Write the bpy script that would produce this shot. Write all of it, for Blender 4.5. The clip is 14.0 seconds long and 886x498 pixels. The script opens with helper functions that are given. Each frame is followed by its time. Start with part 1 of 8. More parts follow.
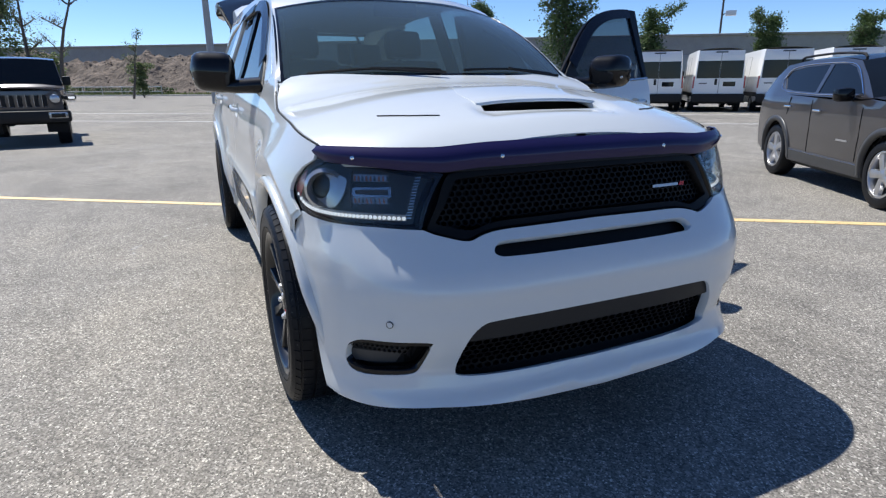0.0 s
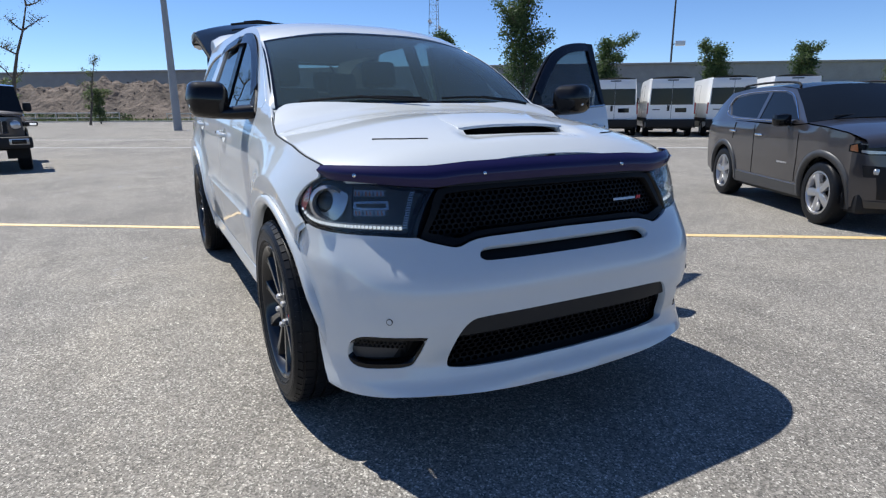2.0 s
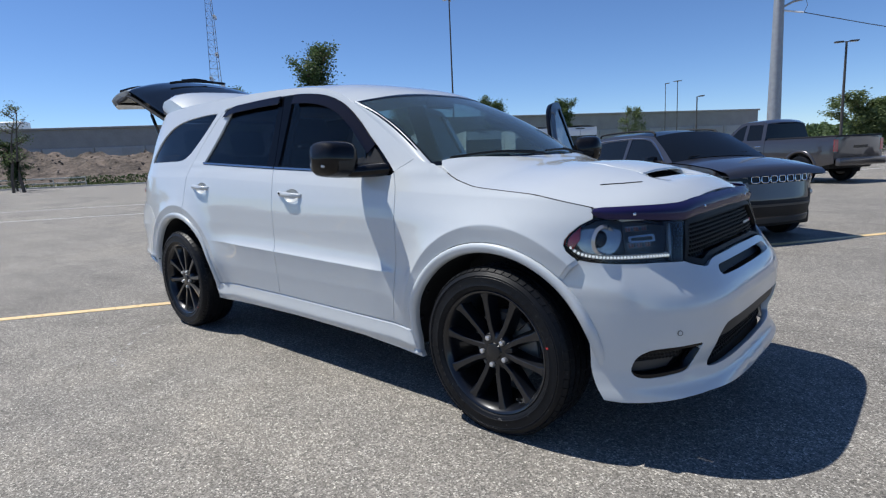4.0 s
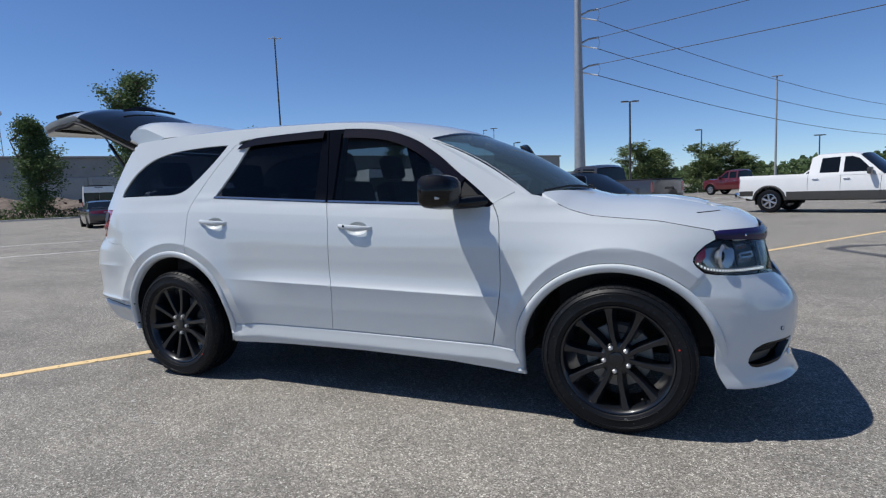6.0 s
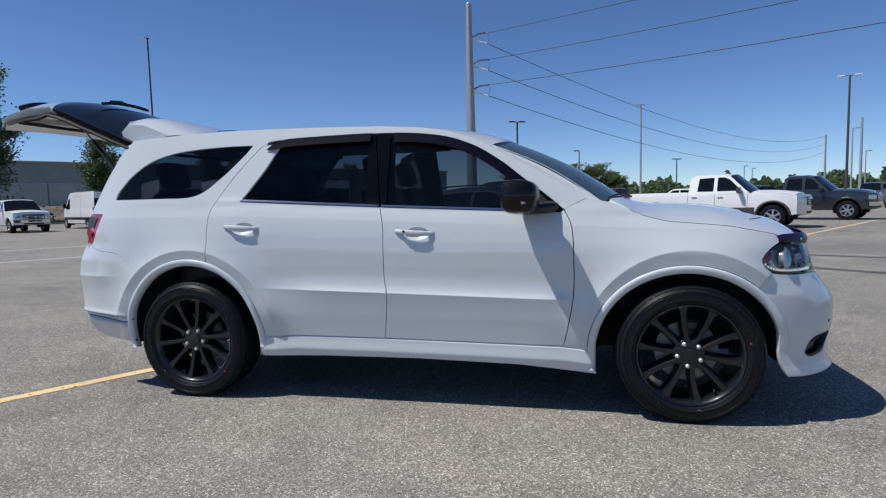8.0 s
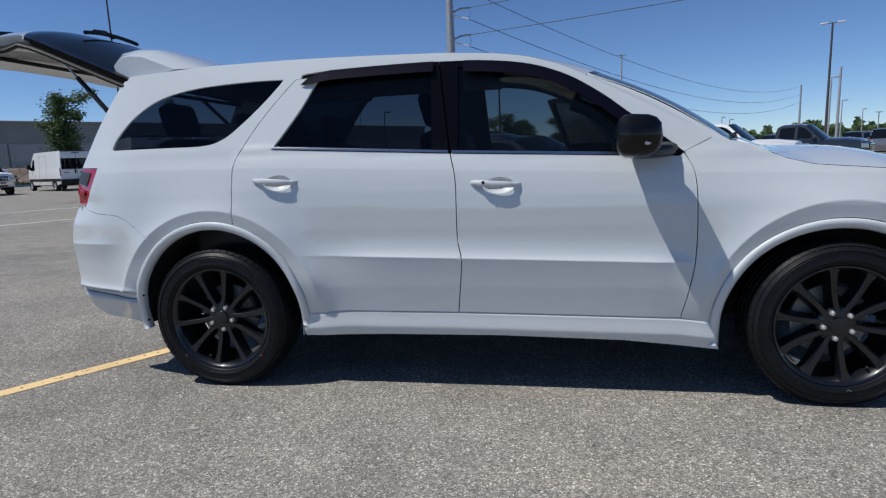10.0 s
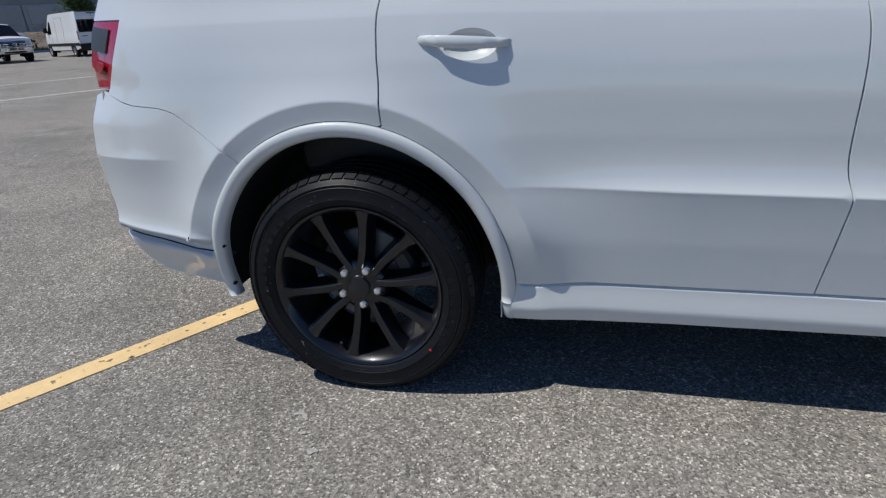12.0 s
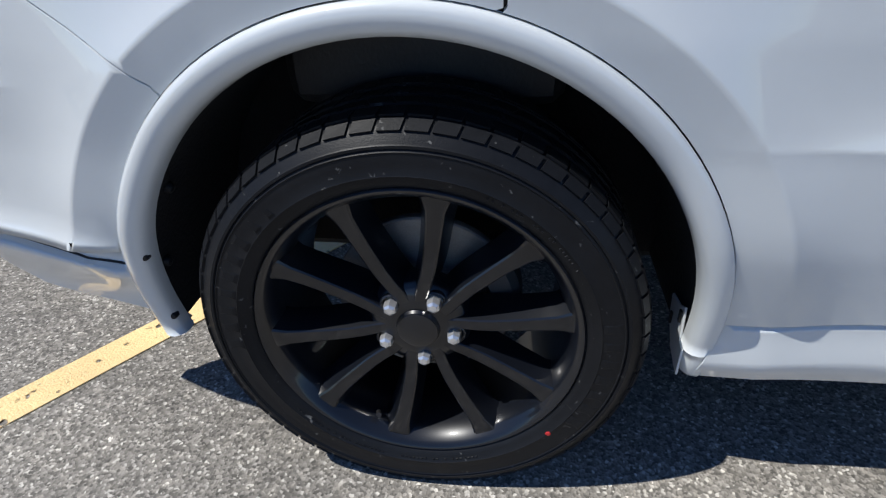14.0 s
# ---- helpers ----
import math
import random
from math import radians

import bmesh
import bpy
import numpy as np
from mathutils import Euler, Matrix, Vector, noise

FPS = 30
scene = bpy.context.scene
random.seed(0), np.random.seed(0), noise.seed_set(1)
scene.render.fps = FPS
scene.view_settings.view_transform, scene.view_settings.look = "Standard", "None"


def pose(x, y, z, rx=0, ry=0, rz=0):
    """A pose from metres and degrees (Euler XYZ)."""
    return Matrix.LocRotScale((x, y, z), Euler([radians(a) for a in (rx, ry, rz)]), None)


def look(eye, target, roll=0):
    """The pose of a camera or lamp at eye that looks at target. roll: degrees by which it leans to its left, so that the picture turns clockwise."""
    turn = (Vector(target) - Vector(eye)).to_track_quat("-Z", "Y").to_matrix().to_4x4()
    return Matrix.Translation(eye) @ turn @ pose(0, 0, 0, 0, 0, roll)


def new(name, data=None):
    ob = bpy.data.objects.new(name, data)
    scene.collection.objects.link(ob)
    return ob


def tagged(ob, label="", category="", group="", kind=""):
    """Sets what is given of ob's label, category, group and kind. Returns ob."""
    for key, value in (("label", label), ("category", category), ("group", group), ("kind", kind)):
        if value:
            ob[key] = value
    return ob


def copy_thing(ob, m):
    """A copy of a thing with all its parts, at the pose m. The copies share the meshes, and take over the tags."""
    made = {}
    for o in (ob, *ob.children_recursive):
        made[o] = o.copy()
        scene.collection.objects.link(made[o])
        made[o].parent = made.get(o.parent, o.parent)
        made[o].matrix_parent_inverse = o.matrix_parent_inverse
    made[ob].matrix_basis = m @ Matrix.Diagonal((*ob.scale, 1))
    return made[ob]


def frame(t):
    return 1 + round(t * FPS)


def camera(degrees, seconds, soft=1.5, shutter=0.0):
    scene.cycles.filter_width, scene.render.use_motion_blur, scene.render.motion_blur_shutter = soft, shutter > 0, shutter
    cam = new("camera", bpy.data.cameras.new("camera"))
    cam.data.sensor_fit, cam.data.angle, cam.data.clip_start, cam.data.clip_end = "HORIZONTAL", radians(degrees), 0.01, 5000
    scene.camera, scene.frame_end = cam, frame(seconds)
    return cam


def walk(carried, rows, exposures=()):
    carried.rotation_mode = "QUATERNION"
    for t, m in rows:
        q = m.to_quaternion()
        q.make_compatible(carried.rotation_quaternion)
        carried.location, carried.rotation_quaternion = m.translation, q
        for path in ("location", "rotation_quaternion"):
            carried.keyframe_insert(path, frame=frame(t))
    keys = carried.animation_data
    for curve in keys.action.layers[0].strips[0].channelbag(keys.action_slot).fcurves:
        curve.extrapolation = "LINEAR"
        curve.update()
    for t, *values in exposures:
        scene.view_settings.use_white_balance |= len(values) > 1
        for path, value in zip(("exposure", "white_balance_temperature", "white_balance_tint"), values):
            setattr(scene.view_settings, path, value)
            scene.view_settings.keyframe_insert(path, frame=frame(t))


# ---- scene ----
cam = camera(76.0, 14.0, soft=1.25)
PATH = [
    (0, (3.665, -1.176, 1.192), (1.914, -0.389, 0.633), -0.4),
    (0.5, (3.826, -1.151, 1.183), (2.051, -0.381, 0.677), -0.3),
    (1, (3.874, -1.13, 1.197), (2.094, -0.366, 0.699), -0.4),
    (1.5, (3.887, -1.146, 1.195), (2.129, -0.318, 0.724), -0.1),
    (2, (3.837, -1.35, 1.196), (2.12, -0.442, 0.719), -0.4),
    (2.5, (3.739, -1.772, 1.207), (2.082, -0.744, 0.762), -0.8),
    (3, (3.538, -2.075, 1.197), (1.966, -0.911, 0.779), -1.6),
    (3.2, (3.421, -2.204, 1.204), (1.894, -0.973, 0.813), -1.9),
    (5.3, (2.338, -3.594, 1.252), (1.345, -1.878, 0.992), -2.6),
    (5.5, (2.231, -3.624, 1.241), (1.279, -1.883, 0.993), -2.6),
    (6, (1.886, -3.786, 1.26), (1.07, -1.972, 1.055), -2.3),
    (6.5, (1.572, -4.03, 1.268), (0.881, -2.162, 1.083), -1.8),
    (7, (1.269, -4.1, 1.259), (0.686, -2.195, 1.086), -1.4),
    (7.2, (1.158, -4.112, 1.267), (0.607, -2.196, 1.106), -1.3),
    (9.3, (0.584, -4.124, 1.188), (0.258, -2.161, 0.994), -1.9),
    (9.5, (0.5, -3.972, 1.193), (0.16, -2.012, 0.985), -1.8),
    (10, (0.225, -3.63, 1.2), (-0.131, -1.689, 0.878), -2.3),
    (10.5, (0.014, -3.352, 1.193), (-0.468, -1.449, 0.811), -2.7),
    (11, (-0.262, -3.01, 1.168), (-0.718, -1.13, 0.659), -3.0),
    (11.5, (-0.581, -2.704, 1.167), (-1.036, -0.863, 0.533), -3.2),
    (12, (-0.851, -2.425, 1.174), (-1.301, -0.633, 0.409), -3.4),
    (12.5, (-1.036, -2.1, 1.117), (-1.414, -0.333, 0.26), -3.1),
    (13, (-1.231, -1.902, 1.072), (-1.555, -0.172, 0.122), -2.9),
    (13.5, (-1.333, -1.773, 1.048), (-1.628, -0.084, 0.019), -2.9),
    (14, (-1.368, -1.635, 1.013), (-1.605, 0.043, -0.05), -1.9),
]
walk(cam, [(t, look(eye, target, roll)) for t, eye, target, roll in PATH], [(0, .38), (1.5, .31), (3, .22), (5.5, -.05), (7, -.11), (9.5, -.17), (10.5, -.26), (11, -.13), (11.5, -.19), (12, -.26), (12.5, -.26), (13, -.08), (14, .16)])

# ---------------------------------------------------------------- world, sun
world = bpy.data.worlds.new("sky")
scene.world = world
world.use_nodes = True
SUN_FROM = Vector((-0.53, -0.23, 1.0)).normalized()
_n = world.node_tree.nodes
_sky = _n.new("ShaderNodeTexSky")
_sky.sky_type, _sky.sun_disc = "NISHITA", False
_sky.sun_elevation = math.asin(SUN_FROM.z)
_sky.sun_rotation = math.atan2(SUN_FROM.x, SUN_FROM.y)
_sky.air_density, _sky.dust_density, _sky.ozone_density = 0.7, 0.0, 2.2
_hue = _n.new("ShaderNodeHueSaturation")
_hue.inputs["Saturation"].default_value = 1.08
_hue.inputs["Hue"].default_value = 0.5
world.node_tree.links.new(_sky.outputs[0], _hue.inputs["Color"])
_cool = _n.new("ShaderNodeMix")
_cool.data_type, _cool.blend_type = "RGBA", "MULTIPLY"
_cool.inputs[0].default_value = 1.0
_cool.inputs[7].default_value = (0.85, 0.97, 1.16, 1)
world.node_tree.links.new(_hue.outputs[0], _cool.inputs[6])
world.node_tree.links.new(_cool.outputs[2], _n["Background"].inputs[0])
_n["Background"].inputs[1].default_value = 0.104
_sun = bpy.data.lights.new("sun", "SUN")
_sun.energy, _sun.angle, _sun.color = 5.0, radians(0.53), (0.985, 0.965, 0.92)
sun = new("sun", _sun)
sun.matrix_world = look(SUN_FROM * 50, (0, 0, 0))
scene.view_settings.exposure = 0.0

# ---------------------------------------------------------------- materials


def material(name, color, rough=0.5, metal=0.0, coat=0.0, coat_rough=0.03, spec=0.5, var=0.0, scale=8.0, bump=0.0, bump_scale=60.0, obj_random=0.0):
    """A principled surface with two scales of colour variation and a fine relief."""
    m = bpy.data.materials.new(name)
    m.use_nodes = True
    nt = m.node_tree
    b = nt.nodes["Principled BSDF"]
    b.inputs["Base Color"].default_value = (*color, 1)
    b.inputs["Roughness"].default_value = rough
    b.inputs["Metallic"].default_value = metal
    b.inputs["Coat Weight"].default_value = coat
    b.inputs["Coat Roughness"].default_value = coat_rough
    b.inputs["Specular IOR Level"].default_value = spec
    co = nt.nodes.new("ShaderNodeTexCoord")
    if var or obj_random:
        big = nt.nodes.new("ShaderNodeTexNoise")
        big.inputs["Scale"].default_value = scale
        big.inputs["Detail"].default_value = 8
        nt.links.new(co.outputs["Object"], big.inputs["Vector"])
        fine = nt.nodes.new("ShaderNodeTexNoise")
        fine.inputs["Scale"].default_value = scale * 9
        fine.inputs["Detail"].default_value = 4
        nt.links.new(co.outputs["Object"], fine.inputs["Vector"])
        add = nt.nodes.new("ShaderNodeMath")
        add.operation = "MULTIPLY_ADD"
        nt.links.new(fine.outputs[0], add.inputs[0])
        add.inputs[1].default_value = 0.6
        nt.links.new(big.outputs[0], add.inputs[2])
        mr = nt.nodes.new("ShaderNodeMapRange")
        mr.inputs[1].default_value, mr.inputs[2].default_value = 0.5, 1.1
        mr.inputs[3].default_value, mr.inputs[4].default_value = 1 - var, 1 + var
        nt.links.new(add.outputs[0], mr.inputs[0])
        last = mr.outputs[0]
        if obj_random:
            oi = nt.nodes.new("ShaderNodeObjectInfo")
            r = nt.nodes.new("ShaderNodeMapRange")
            r.inputs[3].default_value, r.inputs[4].default_value = 1 - obj_random, 1 + obj_random
            nt.links.new(oi.outputs["Random"], r.inputs[0])
            mu = nt.nodes.new("ShaderNodeMath")
            mu.operation = "MULTIPLY"
            nt.links.new(last, mu.inputs[0])
            nt.links.new(r.outputs[0], mu.inputs[1])
            last = mu.outputs[0]
        mix = nt.nodes.new("ShaderNodeVectorMath")
        mix.operation = "SCALE"
        mix.inputs[0].default_value = color
        nt.links.new(last, mix.inputs["Scale"])
        nt.links.new(mix.outputs[0], b.inputs["Base Color"])
    if bump:
        nb = nt.nodes.new("ShaderNodeTexNoise")
        nb.inputs["Scale"].default_value = bump_scale
        nb.inputs["Detail"].default_value = 6
        nt.links.new(co.outputs["Object"], nb.inputs["Vector"])
        bn = nt.nodes.new("ShaderNodeBump")
        bn.inputs["Strength"].default_value = bump
        bn.inputs["Distance"].default_value = 0.01
        nt.links.new(nb.outputs[0], bn.inputs["Height"])
        nt.links.new(bn.outputs[0], b.inputs["Normal"])
    return m


def glass(name, tint, rough=0.0, haze=0.0, base=0.022):
    """A tinted pane: what is behind shows through its tint, with a glossy reflection by Fresnel."""
    m = bpy.data.materials.new(name)
    m.use_nodes = True
    nt = m.node_tree
    nt.nodes.remove(nt.nodes["Principled BSDF"])
    tr = nt.nodes.new("ShaderNodeBsdfTransparent")
    tr.inputs[0].default_value = (*tint, 1)
    gl = nt.nodes.new("ShaderNodeBsdfGlossy")
    gl.inputs["Roughness"].default_value = rough
    lw = nt.nodes.new("ShaderNodeLayerWeight")
    lw.inputs[0].default_value = 0.5
    pw = nt.nodes.new("ShaderNodeMath")
    pw.operation = "POWER"
    pw.inputs[1].default_value = 5.0
    nt.links.new(lw.outputs["Facing"], pw.inputs[0])
    fr = nt.nodes.new("ShaderNodeMath")
    fr.operation = "MULTIPLY_ADD"
    fr.inputs[1].default_value, fr.inputs[2].default_value = 0.93, base
    nt.links.new(pw.outputs[0], fr.inputs[0])
    mx = nt.nodes.new("ShaderNodeMixShader")
    nt.links.new(fr.outputs[0], mx.inputs[0])
    nt.links.new(tr.outputs[0], mx.inputs[1])
    nt.links.new(gl.outputs[0], mx.inputs[2])
    last = mx
    if haze:
        # diffuse teal veil mixed into the pane, painting in haze and reflected sky
        du = nt.nodes.new("ShaderNodeBsdfDiffuse")
        du.inputs[0].default_value = (.42, .55, .54, 1)
        last = nt.nodes.new("ShaderNodeMixShader")
        last.inputs[0].default_value = haze
        nt.links.new(mx.outputs[0], last.inputs[1])
        nt.links.new(du.outputs[0], last.inputs[2])
    nt.links.new(last.outputs[0], nt.nodes["Material Output"].inputs[0])
    return m


def asphalt_material():
    m = bpy.data.materials.new("asphalt")
    m.use_nodes = True
    nt = m.node_tree
    L = nt.links.new
    b = nt.nodes["Principled BSDF"]
    co = nt.nodes.new("ShaderNodeTexCoord")

    def noise_tex(scale, detail=6, rough=0.6):
        n = nt.nodes.new("ShaderNodeTexNoise")
        n.inputs["Scale"].default_value, n.inputs["Detail"].default_value, n.inputs["Roughness"].default_value = scale, detail, rough
        L(co.outputs["Object"], n.inputs["Vector"])
        return n.outputs[0]

    def ramp(src, stops):
        r = nt.nodes.new("ShaderNodeValToRGB")
        el = r.color_ramp.elements
        while len(el) < len(stops):
            el.new(0.5)
        for e, (p, c) in zip(el, stops):
            e.position, e.color = p, (*c, 1)
        L(src, r.inputs[0])
        return r.outputs[0]

    def mixc(kind, fac, a, c):
        x = nt.nodes.new("ShaderNodeMix")
        x.data_type, x.blend_type = "RGBA", kind
        if isinstance(fac, float):
            x.inputs[0].default_value = fac
        else:
            L(fac, x.inputs[0])
        for s, k in ((a, 6), (c, 7)):
            if isinstance(s, tuple):
                x.inputs[k].default_value = (*s, 1)
            else:
                L(s, x.inputs[k])
        return x.outputs[2]
    stones = nt.nodes.new("ShaderNodeTexVoronoi")
    stones.inputs["Scale"].default_value = 165.0
    L(co.outputs["Object"], stones.inputs["Vector"])
    sep = nt.nodes.new("ShaderNodeSeparateColor")
    L(stones.outputs["Color"], sep.inputs[0])
    chips = ramp(sep.outputs[0], [(0.0, (.100, .094, .083)), (0.3, (.184, .171, .152)), (0.7, (.263, .245, .217)), (0.9, (.355, .331, .296)), (1.0, (.62, .59, .53))])
    coarse = nt.nodes.new("ShaderNodeTexVoronoi")
    coarse.inputs["Scale"].default_value = 62.0
    L(co.outputs["Object"], coarse.inputs["Vector"])
    sep2 = nt.nodes.new("ShaderNodeSeparateColor")
    L(coarse.outputs["Color"], sep2.inputs[0])
    clumps = ramp(sep2.outputs[0], [(0.0, (.84, .84, .84)), (0.5, (.97, .97, .97)), (0.85, (1.04, 1.04, 1.03)), (1.0, (1.30, 1.29, 1.27))])
    chips = mixc("MULTIPLY", 1.0, chips, clumps)
    patches = ramp(noise_tex(0.35, 9, 0.62), [(0.30, (.74, .74, .75)), (0.50, (1.0, 1.0, 1.0)), (0.70, (1.14, 1.12, 1.08))])
    grime = ramp(noise_tex(2.6, 8, 0.6), [(0.30, (.82, .82, .82)), (0.55, (1, 1, 1)), (1.0, (1.06, 1.05, 1.04))])
    col = mixc("MULTIPLY", 1.0, chips, patches)
    col = mixc("MULTIPLY", 1.0, col, grime)
    # faint drag marks and tyre tracks, drawn out along the lanes
    mp = nt.nodes.new("ShaderNodeMapping")
    mp.inputs["Rotation"].default_value = (0, 0, radians(-56))
    mp.inputs["Scale"].default_value = (0.12, 2.6, 1)
    L(co.outputs["Object"], mp.inputs["Vector"])
    tn = nt.nodes.new("ShaderNodeTexNoise")
    tn.inputs["Scale"].default_value, tn.inputs["Detail"].default_value, tn.inputs["Distortion"].default_value = 1.0, 7, 0.6
    L(mp.outputs[0], tn.inputs["Vector"])
    tracks = ramp(tn.outputs[0], [(0.28, (.88, .88, .89)), (0.48, (1, 1, 1)), (0.62, (1, 1, 1)), (0.74, (1.13, 1.12, 1.10))])
    col = mixc("MULTIPLY", 1.0, col, tracks)
    # sparse oil spots
    sp = ramp(noise_tex(1.1, 3, 0.5), [(0.70, (1, 1, 1)), (0.76, (.72, .71, .70))])
    col = mixc("MULTIPLY", 1.0, col, sp)
    L(col, b.inputs["Base Color"])
    b.inputs["Roughness"].default_value = 0.82
    b.inputs["Specular IOR Level"].default_value = 0.25
    bp = nt.nodes.new("ShaderNodeBump")
    bp.inputs["Strength"].default_value, bp.inputs["Distance"].default_value = 0.38, 0.004
    L(stones.outputs["Distance"], bp.inputs["Height"])
    L(bp.outputs[0], b.inputs["Normal"])
    return m


def line_paint(name, color, wear=0.52):
    """Road paint with worn patches through which the ground shows."""
    m = material(name, color, 0.5, spec=.9, var=0.14, scale=5, bump=0.4, bump_scale=160)
    nt = m.node_tree
    co = nt.nodes.new("ShaderNodeTexCoord")
    n = nt.nodes.new("ShaderNodeTexNoise")
    n.inputs["Scale"].default_value, n.inputs["Detail"].default_value = 28, 8
    nt.links.new(co.outputs["Object"], n.inputs["Vector"])
    mr = nt.nodes.new("ShaderNodeMapRange")
    mr.inputs[1].default_value, mr.inputs[2].default_value = wear - .22, wear - .14
    nt.links.new(n.outputs[0], mr.inputs[0])
    tr = nt.nodes.new("ShaderNodeBsdfTransparent")
    mx = nt.nodes.new("ShaderNodeMixShader")
    nt.links.new(mr.outputs[0], mx.inputs[0])
    nt.links.new(tr.outputs[0], mx.inputs[1])
    nt.links.new(nt.nodes["Principled BSDF"].outputs[0], mx.inputs[2])
    nt.links.new(mx.outputs[0], nt.nodes["Material Output"].inputs[0])
    return m


ASPHALT = asphalt_material()
YELLOW = line_paint("yellow_line_paint", (.78, .55, .25))
SKID = line_paint("tyre_skid", (.085, .081, .078), .64)
PALE_SCUFF = line_paint("pale_scuff", (.36, .34, .31), .75)
WHITE_LINE = line_paint("white_line_paint", (.62, .61, .58), .5)
WHITE = material("white_car_paint", (.565, .595, .605), .36, spec=.25, coat=1.0, coat_rough=.02, var=.012, scale=3)
WHITE.node_tree.nodes["Principled BSDF"].inputs["Coat IOR"].default_value = 1.62
GREY_PAINT = material("grey_metallic_paint", (.068, .063, .066), .28, metal=.6, coat=1.0, var=.05, scale=4)
DARK_PAINT = material("charcoal_car_paint", (.020, .022, .027), .3, metal=.3, coat=1.0, var=.05, scale=4)
SILVER_PAINT = material("silver_car_paint", (.22, .22, .23), .35, metal=.6, coat=1.0, var=.05, scale=4)
RED_PAINT = material("red_car_paint", (.09, .008, .010), .3, coat=1.0, var=.05, scale=4)
FLEET_WHITE = material("fleet_white_paint", (.76, .76, .75), .4, coat=.6, coat_rough=.06, var=.03, scale=2)
BLACK_PLASTIC = material("black_plastic", (.014, .014, .015), .55, spec=.25, var=.15, scale=20, bump=.15, bump_scale=300)
GLOSS_BLACK = material("gloss_black", (.003, .003, .004), .6, coat=.6, spec=.05, var=.05)
SATIN_GREY = material("satin_dark_grey", (.045, .046, .048), .42, var=.08, scale=12)
RUBBER = material("tyre_rubber", (.0082, .0090, .0110), .42, spec=.16, var=.25, scale=9, bump=.06, bump_scale=400)
# pale scuffs on the tyre walls
_rn = RUBBER.node_tree
_sc = _rn.nodes.new("ShaderNodeTexNoise")
_sc.inputs["Scale"].default_value, _sc.inputs["Detail"].default_value, _sc.inputs["Distortion"].default_value = 62, 6, .5
_co = _rn.nodes.new("ShaderNodeTexCoord")
_rn.links.new(_co.outputs["Object"], _sc.inputs["Vector"])
_rr = _rn.nodes.new("ShaderNodeMapRange")
_rr.inputs[1].default_value, _rr.inputs[2].default_value, _rr.inputs[4].default_value = .675, .72, .6
_rn.links.new(_sc.outputs[0], _rr.inputs[0])
_rm = _rn.nodes.new("ShaderNodeMix")
_rm.data_type = "RGBA"
_bc = _rn.nodes["Principled BSDF"].inputs["Base Color"]
_src = _bc.links[0].from_socket
_rn.links.new(_rr.outputs[0], _rm.inputs[0])
_rn.links.new(_src, _rm.inputs[6])
_rm.inputs[7].default_value = (.16, .16, .155, 1)
_rn.links.new(_rm.outputs[2], _bc)
RIM_BLACK = material("black_wheel_paint", (.0050, .0062, .0094), .32, coat=.70, coat_rough=.05, spec=.25, var=.1, scale=14)
RIM_SILVER = material("silver_alloy", (.55, .55, .56), .3, metal=.9, var=.05)
CHROME = material("chrome", (.75, .76, .78), .07, metal=1.0)
DULL_CHROME = material("satin_chrome_trim", (.36, .37, .39), .25, metal=1.0, var=.05)
STEEL = material("brake_steel", (.30, .29, .27), .5, metal=.35, var=.2, scale=30)
LINER = material("wheel_liner_felt", (.006, .006, .0065), .95, var=.3, scale=12, bump=.4, bump_scale=120)
INTERIOR = material("dark_cabin_trim", (.014, .014, .015), .8, var=.2, scale=10, bump=.2, bump_scale=180)
SEAT = material("black_seat_leather", (.020, .020, .022), .5, var=.2, scale=8, bump=.2, bump_scale=140)
HEADLINER = material("grey_headliner", (.22, .22, .21), .9, var=.06, scale=14)
PURPLE = material("purple_tinted_acrylic", (.013, .010, .058), .6, coat=.55, coat_rough=.04, spec=.05, var=.06, scale=5)
SMOKE = material("smoked_acrylic", (.003, .002, .006), .5, coat=.55, coat_rough=.02, spec=.02, var=.05)
LENS_RED = material("red_lamp_lens", (.34, .008, .020), .14, coat=1.0, var=.1, scale=30)
MARKER_AMBER = material("amber_marker_lens", (.50, .17, .05), .2, coat=1.0, var=.1, scale=30)
LENS_AMBER = material("amber_lens", (.22, .085, .05), .16, coat=1.0, var=.1, scale=30)
LENS_WHITE = material("clear_lamp_reflector", (.47, .48, .495), .16, metal=.7, var=.15, scale=40)
RED_MARK = material("red_mark", (.5, .02, .02), .4)
BADGE_GREY = material("badge_grey", (.45, .45, .46), .3, metal=.6)
GLASS_DARK = glass("privacy_glass", (.25, .27, .30))
GLASS_DOOR = glass("door_glass", (.37, .405, .42), haze=.003)
GLASS_SHIELD = glass("windscreen_glass", (.43, .53, .54), haze=.06, base=.06)
GLASS_FAR = material("dark_car_glass", (.006, .0075, .009), .05, spec=.32, var=.1)
LAMP_COVER = glass("headlamp_cover", (.90, .92, .93), haze=.001)
FRAME_BLACK = material("gloss_black_trim", (.002, .002, .003), .35, coat=.3, spec=.02, var=.05)

